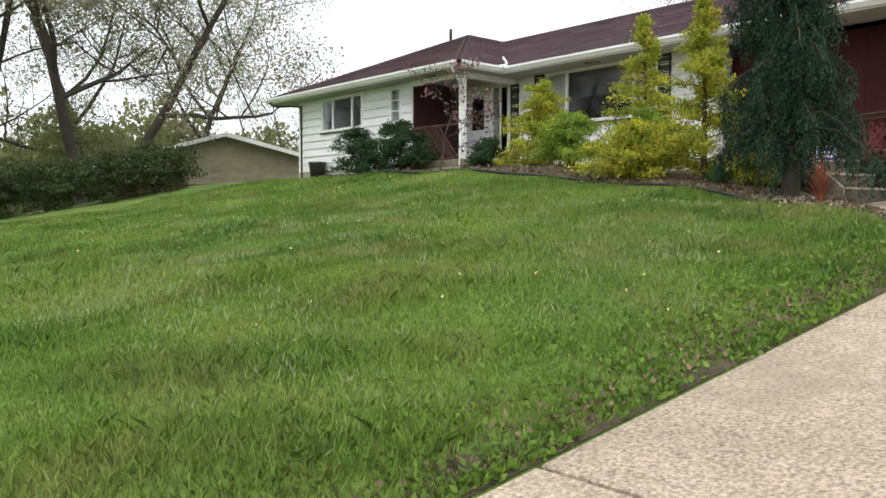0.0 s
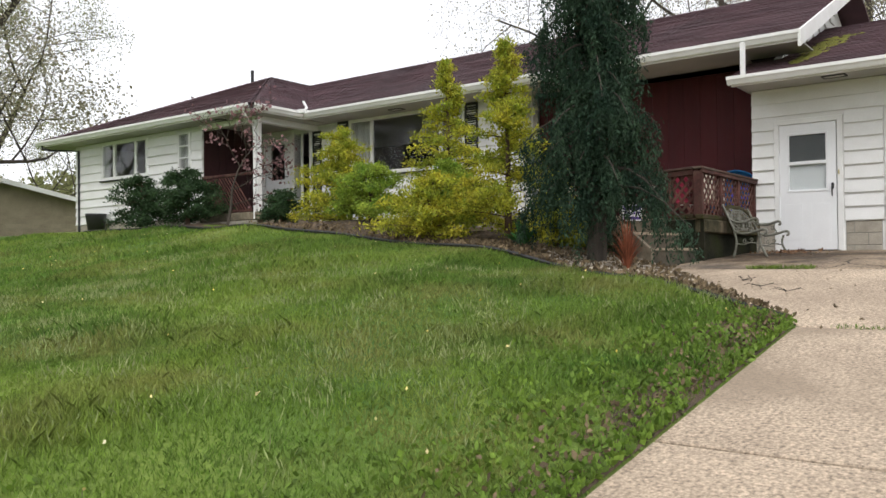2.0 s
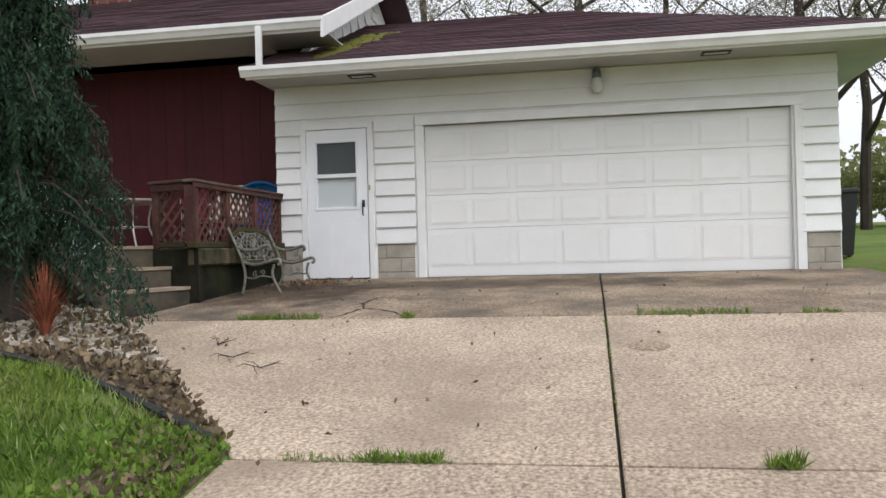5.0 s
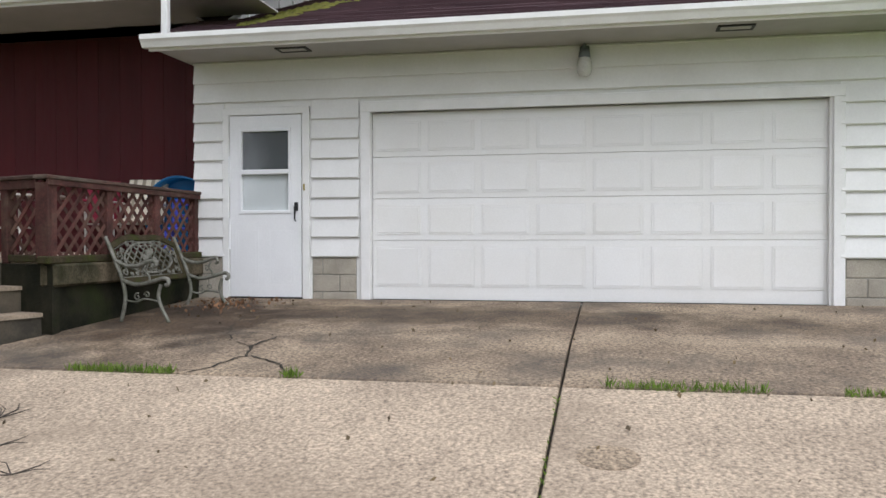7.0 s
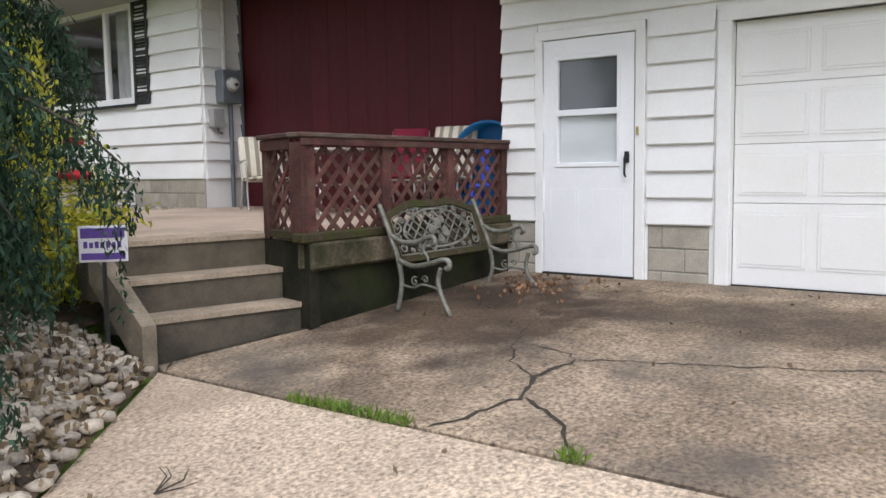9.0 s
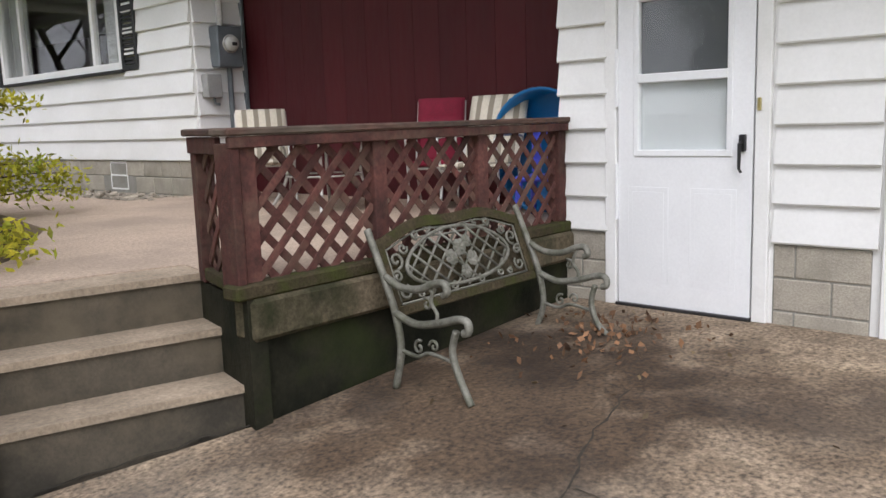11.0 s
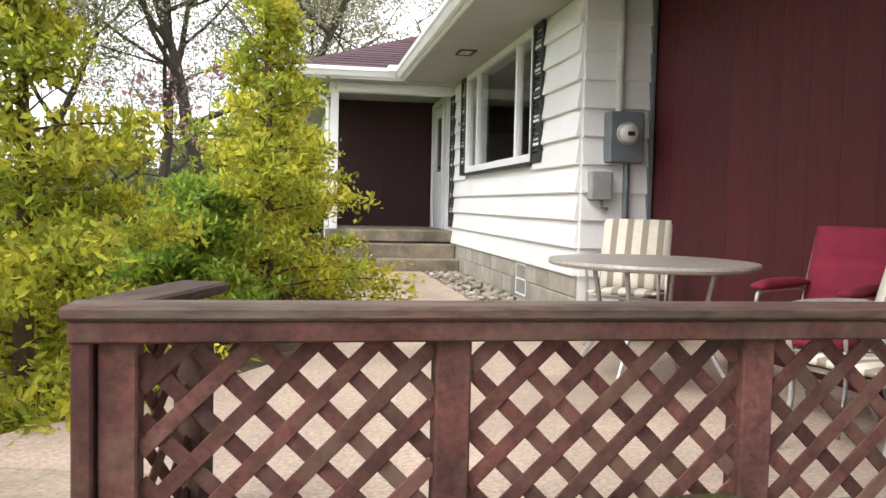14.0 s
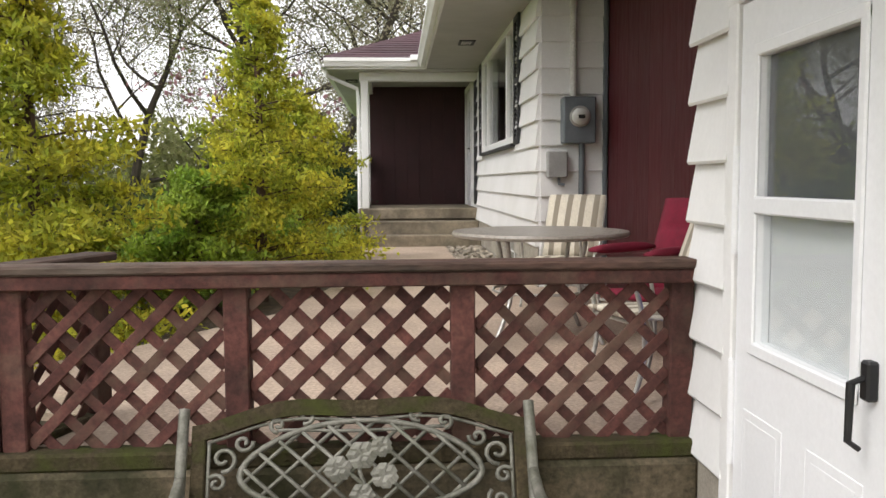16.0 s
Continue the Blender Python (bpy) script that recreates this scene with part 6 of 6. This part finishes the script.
# hosta, red grass, hedge shrubs
def clump(name, at, label, category, n, h, w, mat, leaf_w, seed, group=""):
    r = random.Random(seed)
    t = thing(name, label, category, at, group=group)
    s = Shape()
    for k in range(n):
        a, tilt = r.uniform(0, 2 * math.pi), r.uniform(0.15, 1.0)
        L = h * r.uniform(0.7, 1.2)
        d = Vector((math.cos(a), math.sin(a), 0))
        p = [Vector((0, 0, 0)) + d * (w * tilt * u ** 1.4) + Vector((0, 0, L * (u - 0.45 * tilt * u * u))) for u in (0, 0.4, 0.7, 1.0)]
        side = Vector((-d.y, d.x, 0))
        wd = (leaf_w * 0.2, leaf_w, leaf_w * 0.8, 0.003)
        v = []
        for q, e in zip(p, wd):
            v += [q - side * e / 2, q + side * e / 2]
        s.add(v, [(0, 1, 3, 2), (2, 3, 5, 4), (4, 5, 7, 6)])
    part("leaves", s, mat, t)
    return t


clump("hosta", ground_at(-4.0, 3.3), "broad-leaved bright green hosta at the edge of the bed", "hosta", 46, 0.42, 0.38, HOSTALEAF, 0.10, 4)
clump("ornamental_grass", ground_at(-5.05, 1.25), "clump of dry rust red ornamental grass", "ornamental grass", 170, 0.60, 0.30, REDGRASS, 0.011, 6)
def shrub(at, w, h, n, mat, label, seed, leaf=0.09, group="shrubs along the far lawn edge"):
    t = thing("shrub", label, "shrub", at, group=group)
    s, tips = grow(h * 0.6, 0.04, seed, 3, 0.8, (0, 0), 5, 0.05, 0.5)
    part("trunk", s, BARK, t)
    g = np.random.default_rng(seed)
    u = g.normal(size=(n, 3))
    u /= np.linalg.norm(u, axis=1)[:, None]
    rad = g.uniform(0.5, 1.0, n)[:, None] ** 0.5
    lump = (0.78 + 0.3 * np.sin(u[:, :1] * 5 + seed) * np.cos(u[:, 1:2] * 6) + 0.15 * np.sin(u[:, 2:3] * 9 + seed))
    c = u * rad * lump * np.array([w / 2, w / 2, h / 2]) + np.array([0, 0, h / 2])
    c = c[c[:, 2] > 0.02]
    part("crown", leaf_cloud("crown", c, mat, leaf, leaf * 0.6), mat, t)
    return t


hedge = shrub(ground_at(-4.6, 23.4), 3.0, 1.8, 9000, SHRUBLEAF, "dense olive brown shrub at the edge of the lawn", 41)
for x, y, a in ((-6.0, 24.0, 70), (-7.8, 24.4, 160), (-9.6, 25.0, 240), (-12.0, 25.6, 20), (-14.6, 26.4, 110), (-17.5, 27.5, 300)):
    copy_thing(hedge, ground_at(x, y, a))
yel = shrub(ground_at(-2.5, 38.0), 5.5, 6.0, 9000, SPRINGLEAF, "tall olive yellow spring bush behind the neighbouring house", 43, 0.13)
copy_thing(yel, ground_at(1.5, 46.0, 90))
far = shrub(ground_at(22.0, -9.5), 6.5, 3.2, 12000, SPRINGLEAF, "bright yellow green hedge beyond the back lawn", 44, 0.15, "hedge beyond the back lawn")
for x, y, a in ((23.0, -15.0, 50), (24.0, -21.0, 140), (21.0, -5.0, 220)):
    copy_thing(far, ground_at(x, y, a))

# far woods
g = np.random.default_rng(3)
n = 60000
ang = g.uniform(0, 2 * math.pi, n)
dist = g.uniform(62, 95, n)
hh = (4.0 + 5.0 * (0.5 + 0.5 * np.sin(ang * 23) * np.cos(ang * 9 + 1)) + 2.0 * np.sin(ang * 57)) * g.uniform(0.05, 1.0, n) ** 0.8
wx, wy = dist * np.cos(ang), dist * np.sin(ang)
wc = np.stack([wx, wy, lawn_z(wx, wy) + hh], axis=1)
keep = wx > -32
woods = new("far_woods", leaf_cloud("far_woods", wc[keep], SPRINGLEAF, 0.75, 0.5))
tagged(woods, "hazy belt of pale spring woods in the distance", "woods", kind="stuff")

n = 52000
wx = g.uniform(-34, 26, n)
wy = 50 + g.uniform(0, 9, n) + 0.12 * wx
top = 4.6 + 1.6 * np.sin(wx * 0.55) * np.cos(wx * 0.23 + 1) + 0.9 * np.sin(wx * 1.9)
wc = np.stack([wx, wy, lawn_z(wx, wy) + top * 1.35 * g.uniform(0.0, 1.0, n) ** 0.8], axis=1)
copse = new("copse", leaf_cloud("copse", wc, SPRINGLEAF, 0.42, 0.28))
tagged(copse, "belt of pale yellow green spring trees behind the gardens", "woods", kind="stuff")

# neighbouring house
nh = thing("neighbour_house", "low tan neighbouring house with brick base and shallow gable roof", "house", pose(2.5, 32.5, 0.0, 0, 0, -32))
part("wall", Shape().add([(-5, 0, 1.1), (5, 0, 1.1), (5, 0, 2.0), (0, 0, 3.35), (-5, 0, 2.0), (-5, 9, 1.1), (5, 9, 1.1), (5, 9, 2.0), (0, 9, 3.35), (-5, 9, 2.0)],
                             [(0, 1, 2, 3, 4), (9, 8, 7, 6, 5), (0, 4, 9, 5), (1, 6, 7, 2), (0, 5, 6, 1), (4, 3, 8, 9), (3, 2, 7, 8)]), TANSIDING, nh, "tan weathered siding")
part("base", Shape().box(-5.02, -0.02, -1.5, 5.02, 9.02, 1.1), BRICK, nh, "red brown brick base")
for sx in (-1, 1):
    c = [(0, -0.6, 3.48), (sx * 5.8, -0.6, 1.92), (sx * 5.8, 9.4, 1.92), (0, 9.4, 3.48)]
    rf = Shape()
    slope_plane(rf, c, 0.12)
    part("roof", rf, material("grey_brown_neighbour_shingle", (0.20, 0.19, 0.185), (0.15, 0.14, 0.13), 2, 0.9, rand=0.05), nh, "grey shingle roof slope")
    part("rake_board", Shape().add([(0, -0.64, 3.50), (sx * 5.85, -0.64, 1.93), (sx * 5.85, -0.64, 1.75), (0, -0.64, 3.30), (0, -0.60, 3.50), (sx * 5.85, -0.60, 1.93), (sx * 5.85, -0.60, 1.75), (0, -0.60, 3.30)],
                                   [(0, 1, 2, 3), (7, 6, 5, 4), (0, 4, 5, 1), (3, 2, 6, 7), (1, 5, 6, 2)]), TRIM, nh)
for k in range(5):
    part("siding_board", Shape().box(-4.9, -0.03, 1.1 + 0.18 * k, 4.9, -0.005, 1.27 + 0.18 * k, 0.004), TANSIDING, nh)

# ---- planting bed ----
EDGE = [(-6.75, -0.95), (-6.1, 0.2), (-5.6, 1.3), (-5.1, 2.4), (-4.6, 3.6), (-4.3, 5.0), (-4.2, 6.5), (-4.0, 8.3), (-3.4, 10.6), (-3.0, 12.4), (-3.1, 16.4)]
EDGE_L = curve([(*p, 0) for p in EDGE], 8)
EY = np.array([p.y for p in EDGE_L])
EXX = np.array([p.x for p in EDGE_L])


def bed_mask(x, y):
    ex = np.interp(y, EY, EXX)
    drive = np.interp(x, [-6.8, -3.46], [-1.05, 1.52])
    return (x > ex) & (y > drive) & (y < 16.4)


bs, bf = [], []
ROWS_Y = np.linspace(-0.95, 16.3, 140)
COLS = 26
for y in ROWS_Y:
    xa = float(np.interp(y, EY, EXX))
    xb = -6.8 + (y + 1.05) / 2.57 * 3.34 - 0.02 if y < 1.5 else (-3.56 if y < 2.35 else float(np.interp(y, [2.35, 3.2, 6.3, 11.4, 16.3], [-3.1, -1.7, -1.3, -1.4, -1.5])))
    xb = max(xb, xa + 0.02)
    for u in np.linspace(0, 1, COLS):
        x = xa + (xb - xa) * u
        bs.append((x, y, float(ground_z(x, y)) + 0.022 + 0.012 * math.sin(x * 9) * math.cos(y * 7)))
for i in range(len(ROWS_Y) - 1):
    for j in range(COLS - 1):
        a = i * COLS + j
        bf.append((a, a + 1, a + COLS + 1, a + COLS))
tagged(new("ground_bed", flat_mesh("ground_bed", bs, bf, SOIL)), "brown mulch planting bed in front of the house", "planting bed", kind="structure")
tagged(part("garden_edging", Shape().tube([(p.x, p.y, float(ground_z(p.x, p.y)) + 0.035) for p in EDGE_L], 0.028, 6), BLACK), "black plastic garden edging between lawn and bed", "garden edging", kind="structure")


soil_v, soil_f = [], []
SX = np.linspace(-16.0, -6.75, 180)
for x in SX:
    wdt = 0.06 + 0.36 * max(0.0, math.sin(x * 2.3 + 1.0) * math.sin(x * 0.9)) + 0.10 * math.sin(x * 7.0) ** 2 + 0.45 * float(smooth01((x + 8.6) / 1.6))
    for u in np.linspace(0, 1, 7):
        y = -1.03 + wdt * u
        soil_v.append((x, y, float(ground_z(x, y)) + 0.012 * math.sin(math.pi * min(u, 0.97)) + 0.004 - 0.02 * (u > 0.99)))
for i in range(len(SX) - 1):
    for j in range(6):
        a = i * 7 + j
        soil_f.append((a, a + 7, a + 8, a + 1))
tagged(new("ground_verge", flat_mesh("ground_verge", soil_v, soil_f, SOIL)), "worn bare soil strip beside the driveway", "bare soil", kind="structure")


# ---- small scatter ----
def litter(name, xy, mat, size, label, category, lift=0.03, zfun=ground_z):
    z = zfun(xy[:, 0], xy[:, 1]) + lift * rng.uniform(0.4, 1.4, len(xy))
    c = np.column_stack([xy, z])
    ob = new(name, leaf_cloud(name, c, mat, size, size * 0.7, droop=(0.0, 0.0, 0.25)))
    return tagged(ob, label, category, kind="stuff")


def in_bed(n, x0, x1, y0, y1):
    p = np.column_stack([rng.uniform(x0, x1, n), rng.uniform(y0, y1, n)])
    return p[bed_mask(p[:, 0], p[:, 1]) & (p[:, 0] < -3.62)]


litter("leaf_litter", np.concatenate([in_bed(9000, -6.8, -3.6, -1, 4.5), in_bed(2500, -5, -3.5, 4, 10)]), DEADLEAF, 0.06, "dry brown leaves over the planting bed", "leaf litter", 0.05)
k = 1400
strip = np.column_stack([-6.3 - rng.random(k) ** 1.6 * 8.5, -0.98 + np.abs(rng.normal(scale=0.22, size=k))])
litter("leaf_litter", strip, DEADLEAF, 0.042, "dry leaves along the driveway edge", "leaf litter", 0.03)
pile = np.column_stack([rng.normal(-0.5, 0.36, 190), 0.62 + rng.normal(0, 0.27, 190)])
pile = pile[(pile[:, 0] < -0.05) & (pile[:, 1] < 1.25)]
litter("leaf_litter", pile, PILELEAF, 0.044, "fallen brown leaves under the bench and by the door", "leaf litter", 0.012, lambda x, y: drive_z(x))
loose = np.column_stack([rng.uniform(-7, -0.1, 150), rng.uniform(-6, 1.0, 150)])
loose = loose[loose[:, 1] < np.interp(loose[:, 0], [-6.8, -3.46], [-1.2, 1.2])]
litter("leaf_litter", loose, DEADLEAF, 0.035, "scattered dry leaves on the driveway", "leaf litter", 0.010, lambda x, y: drive_z(x))

# river stones
stone_me = []
for q in range(5):
    bm = bmesh.new()
    bmesh.ops.create_icosphere(bm, subdivisions=1, radius=0.5)
    rr = random.Random(q)
    for v in bm.verts:
        v.co *= rr.uniform(0.85, 1.12)
        v.co.z *= 0.62
        v.co.x *= 1.25
    me = bpy.data.meshes.new("stone")
    bm.to_mesh(me)
    bm.free()
    me.shade_smooth()
    me.materials.append(PEBBLE)
    stone_me.append(me)
stones = thing("river_stones", "rounded tan and grey river stones edging the bed beside the steps", "river stones", pose(0, 0, 0), kind="structure")
rs_ = random.Random(8)
made = 0
while made < 300:
    x = rs_.uniform(-5.4, -3.58)
    edge_y = -1.05 + (x + 6.8) * 0.7695
    y = edge_y + rs_.random() ** 1.3 * 1.3 + 0.03
    if x > -3.62 and y > 1.55:
        continue
    e = rs_.uniform(0.06, 0.13)
    ob = part("stone", rs_.choice(stone_me), PEBBLE, stones)
    ob.matrix_basis = pose(x, y, float(ground_z(x, y)) + 0.03 + rs_.random() * 0.025, rs_.uniform(-20, 20), rs_.uniform(-20, 20), rs_.uniform(0, 360)) @ Matrix.Diagonal((e, e * rs_.uniform(0.7, 1), e, 1))
    made += 1


def stone_heap(n, spot, name, label):
    s = Shape()
    base = [(v.co.copy()) for v in stone_me[0].vertices]
    faces = [tuple(p.vertices) for p in stone_me[0].polygons]
    for k in range(n):
        x, y, z = spot()
        e = rs_.uniform(0.05, 0.11)
        m = pose(x, y, z, rs_.uniform(-25, 25), rs_.uniform(-25, 25), rs_.uniform(0, 360)) @ Matrix.Diagonal((e, e * 0.85, e, 1))
        s.add([m @ v for v in base], faces)
    ob = part(name, s, PEBBLES)
    return tagged(ob, label, "river stones", kind="stuff")


stone_heap(650, lambda: (rs_.uniform(-0.24, 0.30), rs_.uniform(6.1, 11.0), 0.43 + rs_.random() * 0.06), "stone_strip", "strip of rounded stones along the house base")
def _bed_spot():
    x = rs_.uniform(-5.2, -3.6)
    y = -1.05 + (x + 6.8) * 0.7695 + 0.3 + rs_.random() * 1.6
    return (x, y, float(ground_z(x, y)) + 0.035)
stone_heap(700, _bed_spot, "stone_bed", "rounded river stones under the weeping evergreen")


# cracks in the apron
def crack(pts, w, name="crack"):
    r = random.Random(len(pts) * 7 + int(w * 1000))
    fine = []
    for a, b in zip(pts, pts[1:]):
        m = max(2, int(math.dist(a, b) / 0.06))
        for k in range(m):
            t = k / m
            fine.append((a[0] + (b[0] - a[0]) * t + r.gauss(0, 0.012), a[1] + (b[1] - a[1]) * t + r.gauss(0, 0.012)))
    fine.append(pts[-1])
    s = Shape()
    v = []
    for i, (x, y) in enumerate(fine):
        p, q = fine[max(i - 1, 0)], fine[min(i + 1, len(fine) - 1)]
        d = Vector((q[0] - p[0], q[1] - p[1])).normalized()
        e = w * r.uniform(0.35, 1.0) * (0.25 if i in (0, len(fine) - 1) else 1)
        z = float(drive_z(x)) + 0.004
        v += [(x - d.y * e / 2, y + d.x * e / 2, z), (x + d.y * e / 2, y - d.x * e / 2, z)]
    s.add(v, [(2 * i, 2 * i + 1, 2 * i + 3, 2 * i + 2) for i in range(len(fine) - 1)])
    return part(name, s, CRACK, driveway)


crack([(-3.50, -0.50), (-3.38, -0.59), (-3.16, -0.64), (-2.98, -0.71), (-2.69, -0.62), (-2.34, -0.67)], 0.035)
crack([(-2.98, -0.73), (-3.16, -1.01), (-3.47, -1.25)], 0.028)
crack([(-2.69, -0.62), (-2.51, -0.37), (-2.30, -0.22), (-2.17, -0.18)], 0.018)
crack([(-2.34, -0.67), (-2.23, -0.52), (-2.18, -0.36), (-2.17, -0.18), (-1.7, 0.0), (-1.2, 0.1)], 0.014)
crack([(-2.34, -0.67), (-2.17, -1.24), (-2.0, -1.76), (-1.83, -2.2), (-1.80, -2.62), (-1.78, -2.98)], 0.016)
crack([(-3.48, 1.45), (-3.3, 1.62), (-2.4, 1.33)], 0.02)
part("filler_patch", Shape().prism([(-4.6 + 0.15 * math.cos(t), -3.29 + 0.15 * math.sin(t)) for t in np.linspace(0, 2 * math.pi, 23)[:-1]], lambda x, y: float(drive_z(x)) - 0.01, lambda x, y: float(drive_z(x)) + 0.004), APRON, driveway, "round grey concrete patch")


# weeds in the joints
def weeds(x0, x1, y0, y1, n, h=0.07):
    p = np.column_stack([rng.uniform(x0, x1, n), rng.uniform(y0, y1, n)])
    z = drive_z(p[:, 0]) - 0.005
    ob = new("joint_grass", leaf_cloud("joint_grass", np.column_stack([p, z]), WEED, h, 0.008, droop=(0, 0, 0.8)))
    tagged(ob, "bright green grass tuft growing in a driveway joint", "grass tuft", kind="stuff")


weeds(-3.54, -3.47, -0.42, 0.36, 420, 0.06)
weeds(-3.54, -3.46, -4.2, -3.26, 330, 0.06)
weeds(-3.54, -3.46, -4.9, -4.6, 110, 0.05)
weeds(-3.54, -3.47, -1.32, -1.2, 60, 0.07)
weeds(-6.89, -6.82, -2.15, -1.75, 260, 0.06)
weeds(-6.89, -6.82, -2.2, -1.3, 130, 0.04)
weeds(-6.88, -6.83, -3.8, -3.65, 140, 0.08)
weeds(-6.3, -3.6, -3.01, -2.99, 60, 0.03)
for q, (cx, cy) in enumerate(((-4.9, -0.2), (-5.2, -0.55), (-4.5, 0.1))):
    tw = Shape()
    rr = random.Random(q)
    for k in range(5):
        a = rr.uniform(0, 6.28)
        b = Vector((cx, cy, float(drive_z(cx)) + 0.012))
        tw.tube([b, b + Vector((0.12 * math.cos(a), 0.12 * math.sin(a), 0.03)), b + Vector((0.17 * math.cos(a + 0.3), 0.17 * math.sin(a + 0.3), 0.015 + 0.04 * math.cos(a)))], [0.004, 0.003, 0.0015], 5)
    tagged(part("fallen_twig", tw, BARK), "small dry brown twig on the driveway", "twig", group="fallen twigs")


# grass blades
def blades(n, x0, x1, y0, y1, h, w):
    p = np.column_stack([rng.uniform(x0, x1, n), rng.uniform(y0, y1, n)])
    edge = np.interp(p[:, 0], [-6.8, -3.46], [-1.02, 1.55])
    ok = (p[:, 1] > edge + 0.02) & ~bed_mask(p[:, 0], p[:, 1]) & (p[:, 0] < -2.2)
    bare_ = np.sin(p[:, 0] * 3.1 + 1) * np.sin(p[:, 0] * 1.3 + p[:, 1] * 4) > 0.35
    ok &= ~((p[:, 1] < edge + 0.30) & bare_ & (rng.random(n) < 0.8))
    worn = 0.8 * smooth01((p[:, 0] + 9.0) / 2.0)
    ok &= ~((p[:, 1] < edge + worn) & (np.sin(p[:, 0] * 5.3) * np.sin(p[:, 1] * 7.1 + p[:, 0] * 2) > -0.25) & (rng.random(n) < 0.85))
    p = p[ok]
    n = len(p)
    tall = 0.55 + 0.9 * np.clip(np.sin(p[:, 0] * 1.9 + 2 * np.sin(p[:, 1] * 1.1)) * np.sin(p[:, 1] * 2.3 + p[:, 0]) + rng.normal(scale=0.35, size=n), 0, 1.6)
    hh = h * tall * rng.uniform(0.6, 1.3, n)
    a = rng.uniform(0, 2 * np.pi, n)
    d = np.column_stack([np.cos(a), np.sin(a), np.zeros(n)])
    lean = rng.normal(scale=0.45, size=(n, 2)) * hh[:, None]
    z = ground_z(p[:, 0], p[:, 1])
    base = np.column_stack([p, z - 0.005])
    tip = base + np.column_stack([lean, hh])
    mid_ = base + np.column_stack([lean * 0.35, hh * 0.6])
    ww = w * rng.uniform(0.7, 1.4, n)[:, None]
    co = np.stack([base - d * ww * 0.5, base + d * ww * 0.5, mid_ + d * ww * 0.4, tip, mid_ - d * ww * 0.4], axis=1).reshape(-1, 3)
    return flat_mesh("grass", co, np.arange(5 * n).reshape(n, 5), BLADE)


for args in ((170000, -16.2, -5, -1.05, 3.2, 0.06, 0.007), (120000, -17, -4, 3.0, 9, 0.065, 0.010), (70000, -16, -2.5, 9, 20, 0.07, 0.016)):
    tagged(new("grass", blades(*args)), "uneven green lawn grass with paler tufts", "grass", kind="stuff")
wc_ = np.column_stack([-6.7 - rng.random(420) ** 1.3 * 9, -0.95 + np.abs(rng.normal(scale=0.55, size=420))])
wd = np.repeat(wc_, 16, axis=0) + rng.normal(scale=0.07, size=(420 * 16, 2))
rim = np.column_stack([rng.uniform(-16, -6.75, 3600), -1.02 + np.abs(rng.normal(scale=0.07, size=3600))])
wd = np.concatenate([wd, rim[np.sin(rim[:, 0] * 3.7) * np.sin(rim[:, 0] * 1.3) > -0.35]])
wd = wd[wd[:, 1] > -1.04]
ob = new("broadleaf_weeds", leaf_cloud("broadleaf_weeds", np.column_stack([wd, ground_z(wd[:, 0], wd[:, 1]) + 0.01]), WEED, 0.05, 0.03, droop=(0, 0, 0.4)))
tagged(ob, "low broadleaf weeds along the driveway edge", "weeds", kind="stuff")
fl = np.column_stack([rng.uniform(-13, -4.5, 130), rng.uniform(-0.6, 12, 130)])
fl = fl[~bed_mask(fl[:, 0], fl[:, 1]) & (fl[:, 1] > np.interp(fl[:, 0], [-6.8, -3.46], [-0.7, 1.9]))]
ob = new("lawn_flowers", leaf_cloud("lawn_flowers", np.column_stack([fl, ground_z(fl[:, 0], fl[:, 1]) + 0.09]), DANDELION, 0.024, 0.024, droop=(0, 0, 0.2)))
tagged(ob, "scattered small white and yellow lawn flowers", "wildflowers", kind="stuff")


# pale seed tufts in the lawn
PALEBLADE = material("pale_seeding_grass", (0.34, 0.37, 0.17), (0.25, 0.31, 0.11), 2.0, 0.8, bump=0, rand=0.3, island=True, through_light=0.35)
tr_ = np.random.default_rng(19)
tc_ = np.column_stack([tr_.uniform(-14, -6, 260), tr_.uniform(-0.4, 8, 260)])
tp_ = np.repeat(tc_, 40, axis=0) + tr_.normal(scale=0.12, size=(260 * 40, 2))
ok_ = ~bed_mask(tp_[:, 0], tp_[:, 1]) & (tp_[:, 1] > np.interp(tp_[:, 0], [-6.8, -3.46], [-0.8, 1.8]))
tp_ = tp_[ok_]
ob = new("seed_tufts", leaf_cloud("seed_tufts", np.column_stack([tp_, ground_z(tp_[:, 0], tp_[:, 1]) + 0.02]), PALEBLADE, 0.075, 0.007, droop=(0, 0, 0.9)))
tagged(ob, "pale seeding grass tufts in the lawn", "grass tufts", kind="stuff")
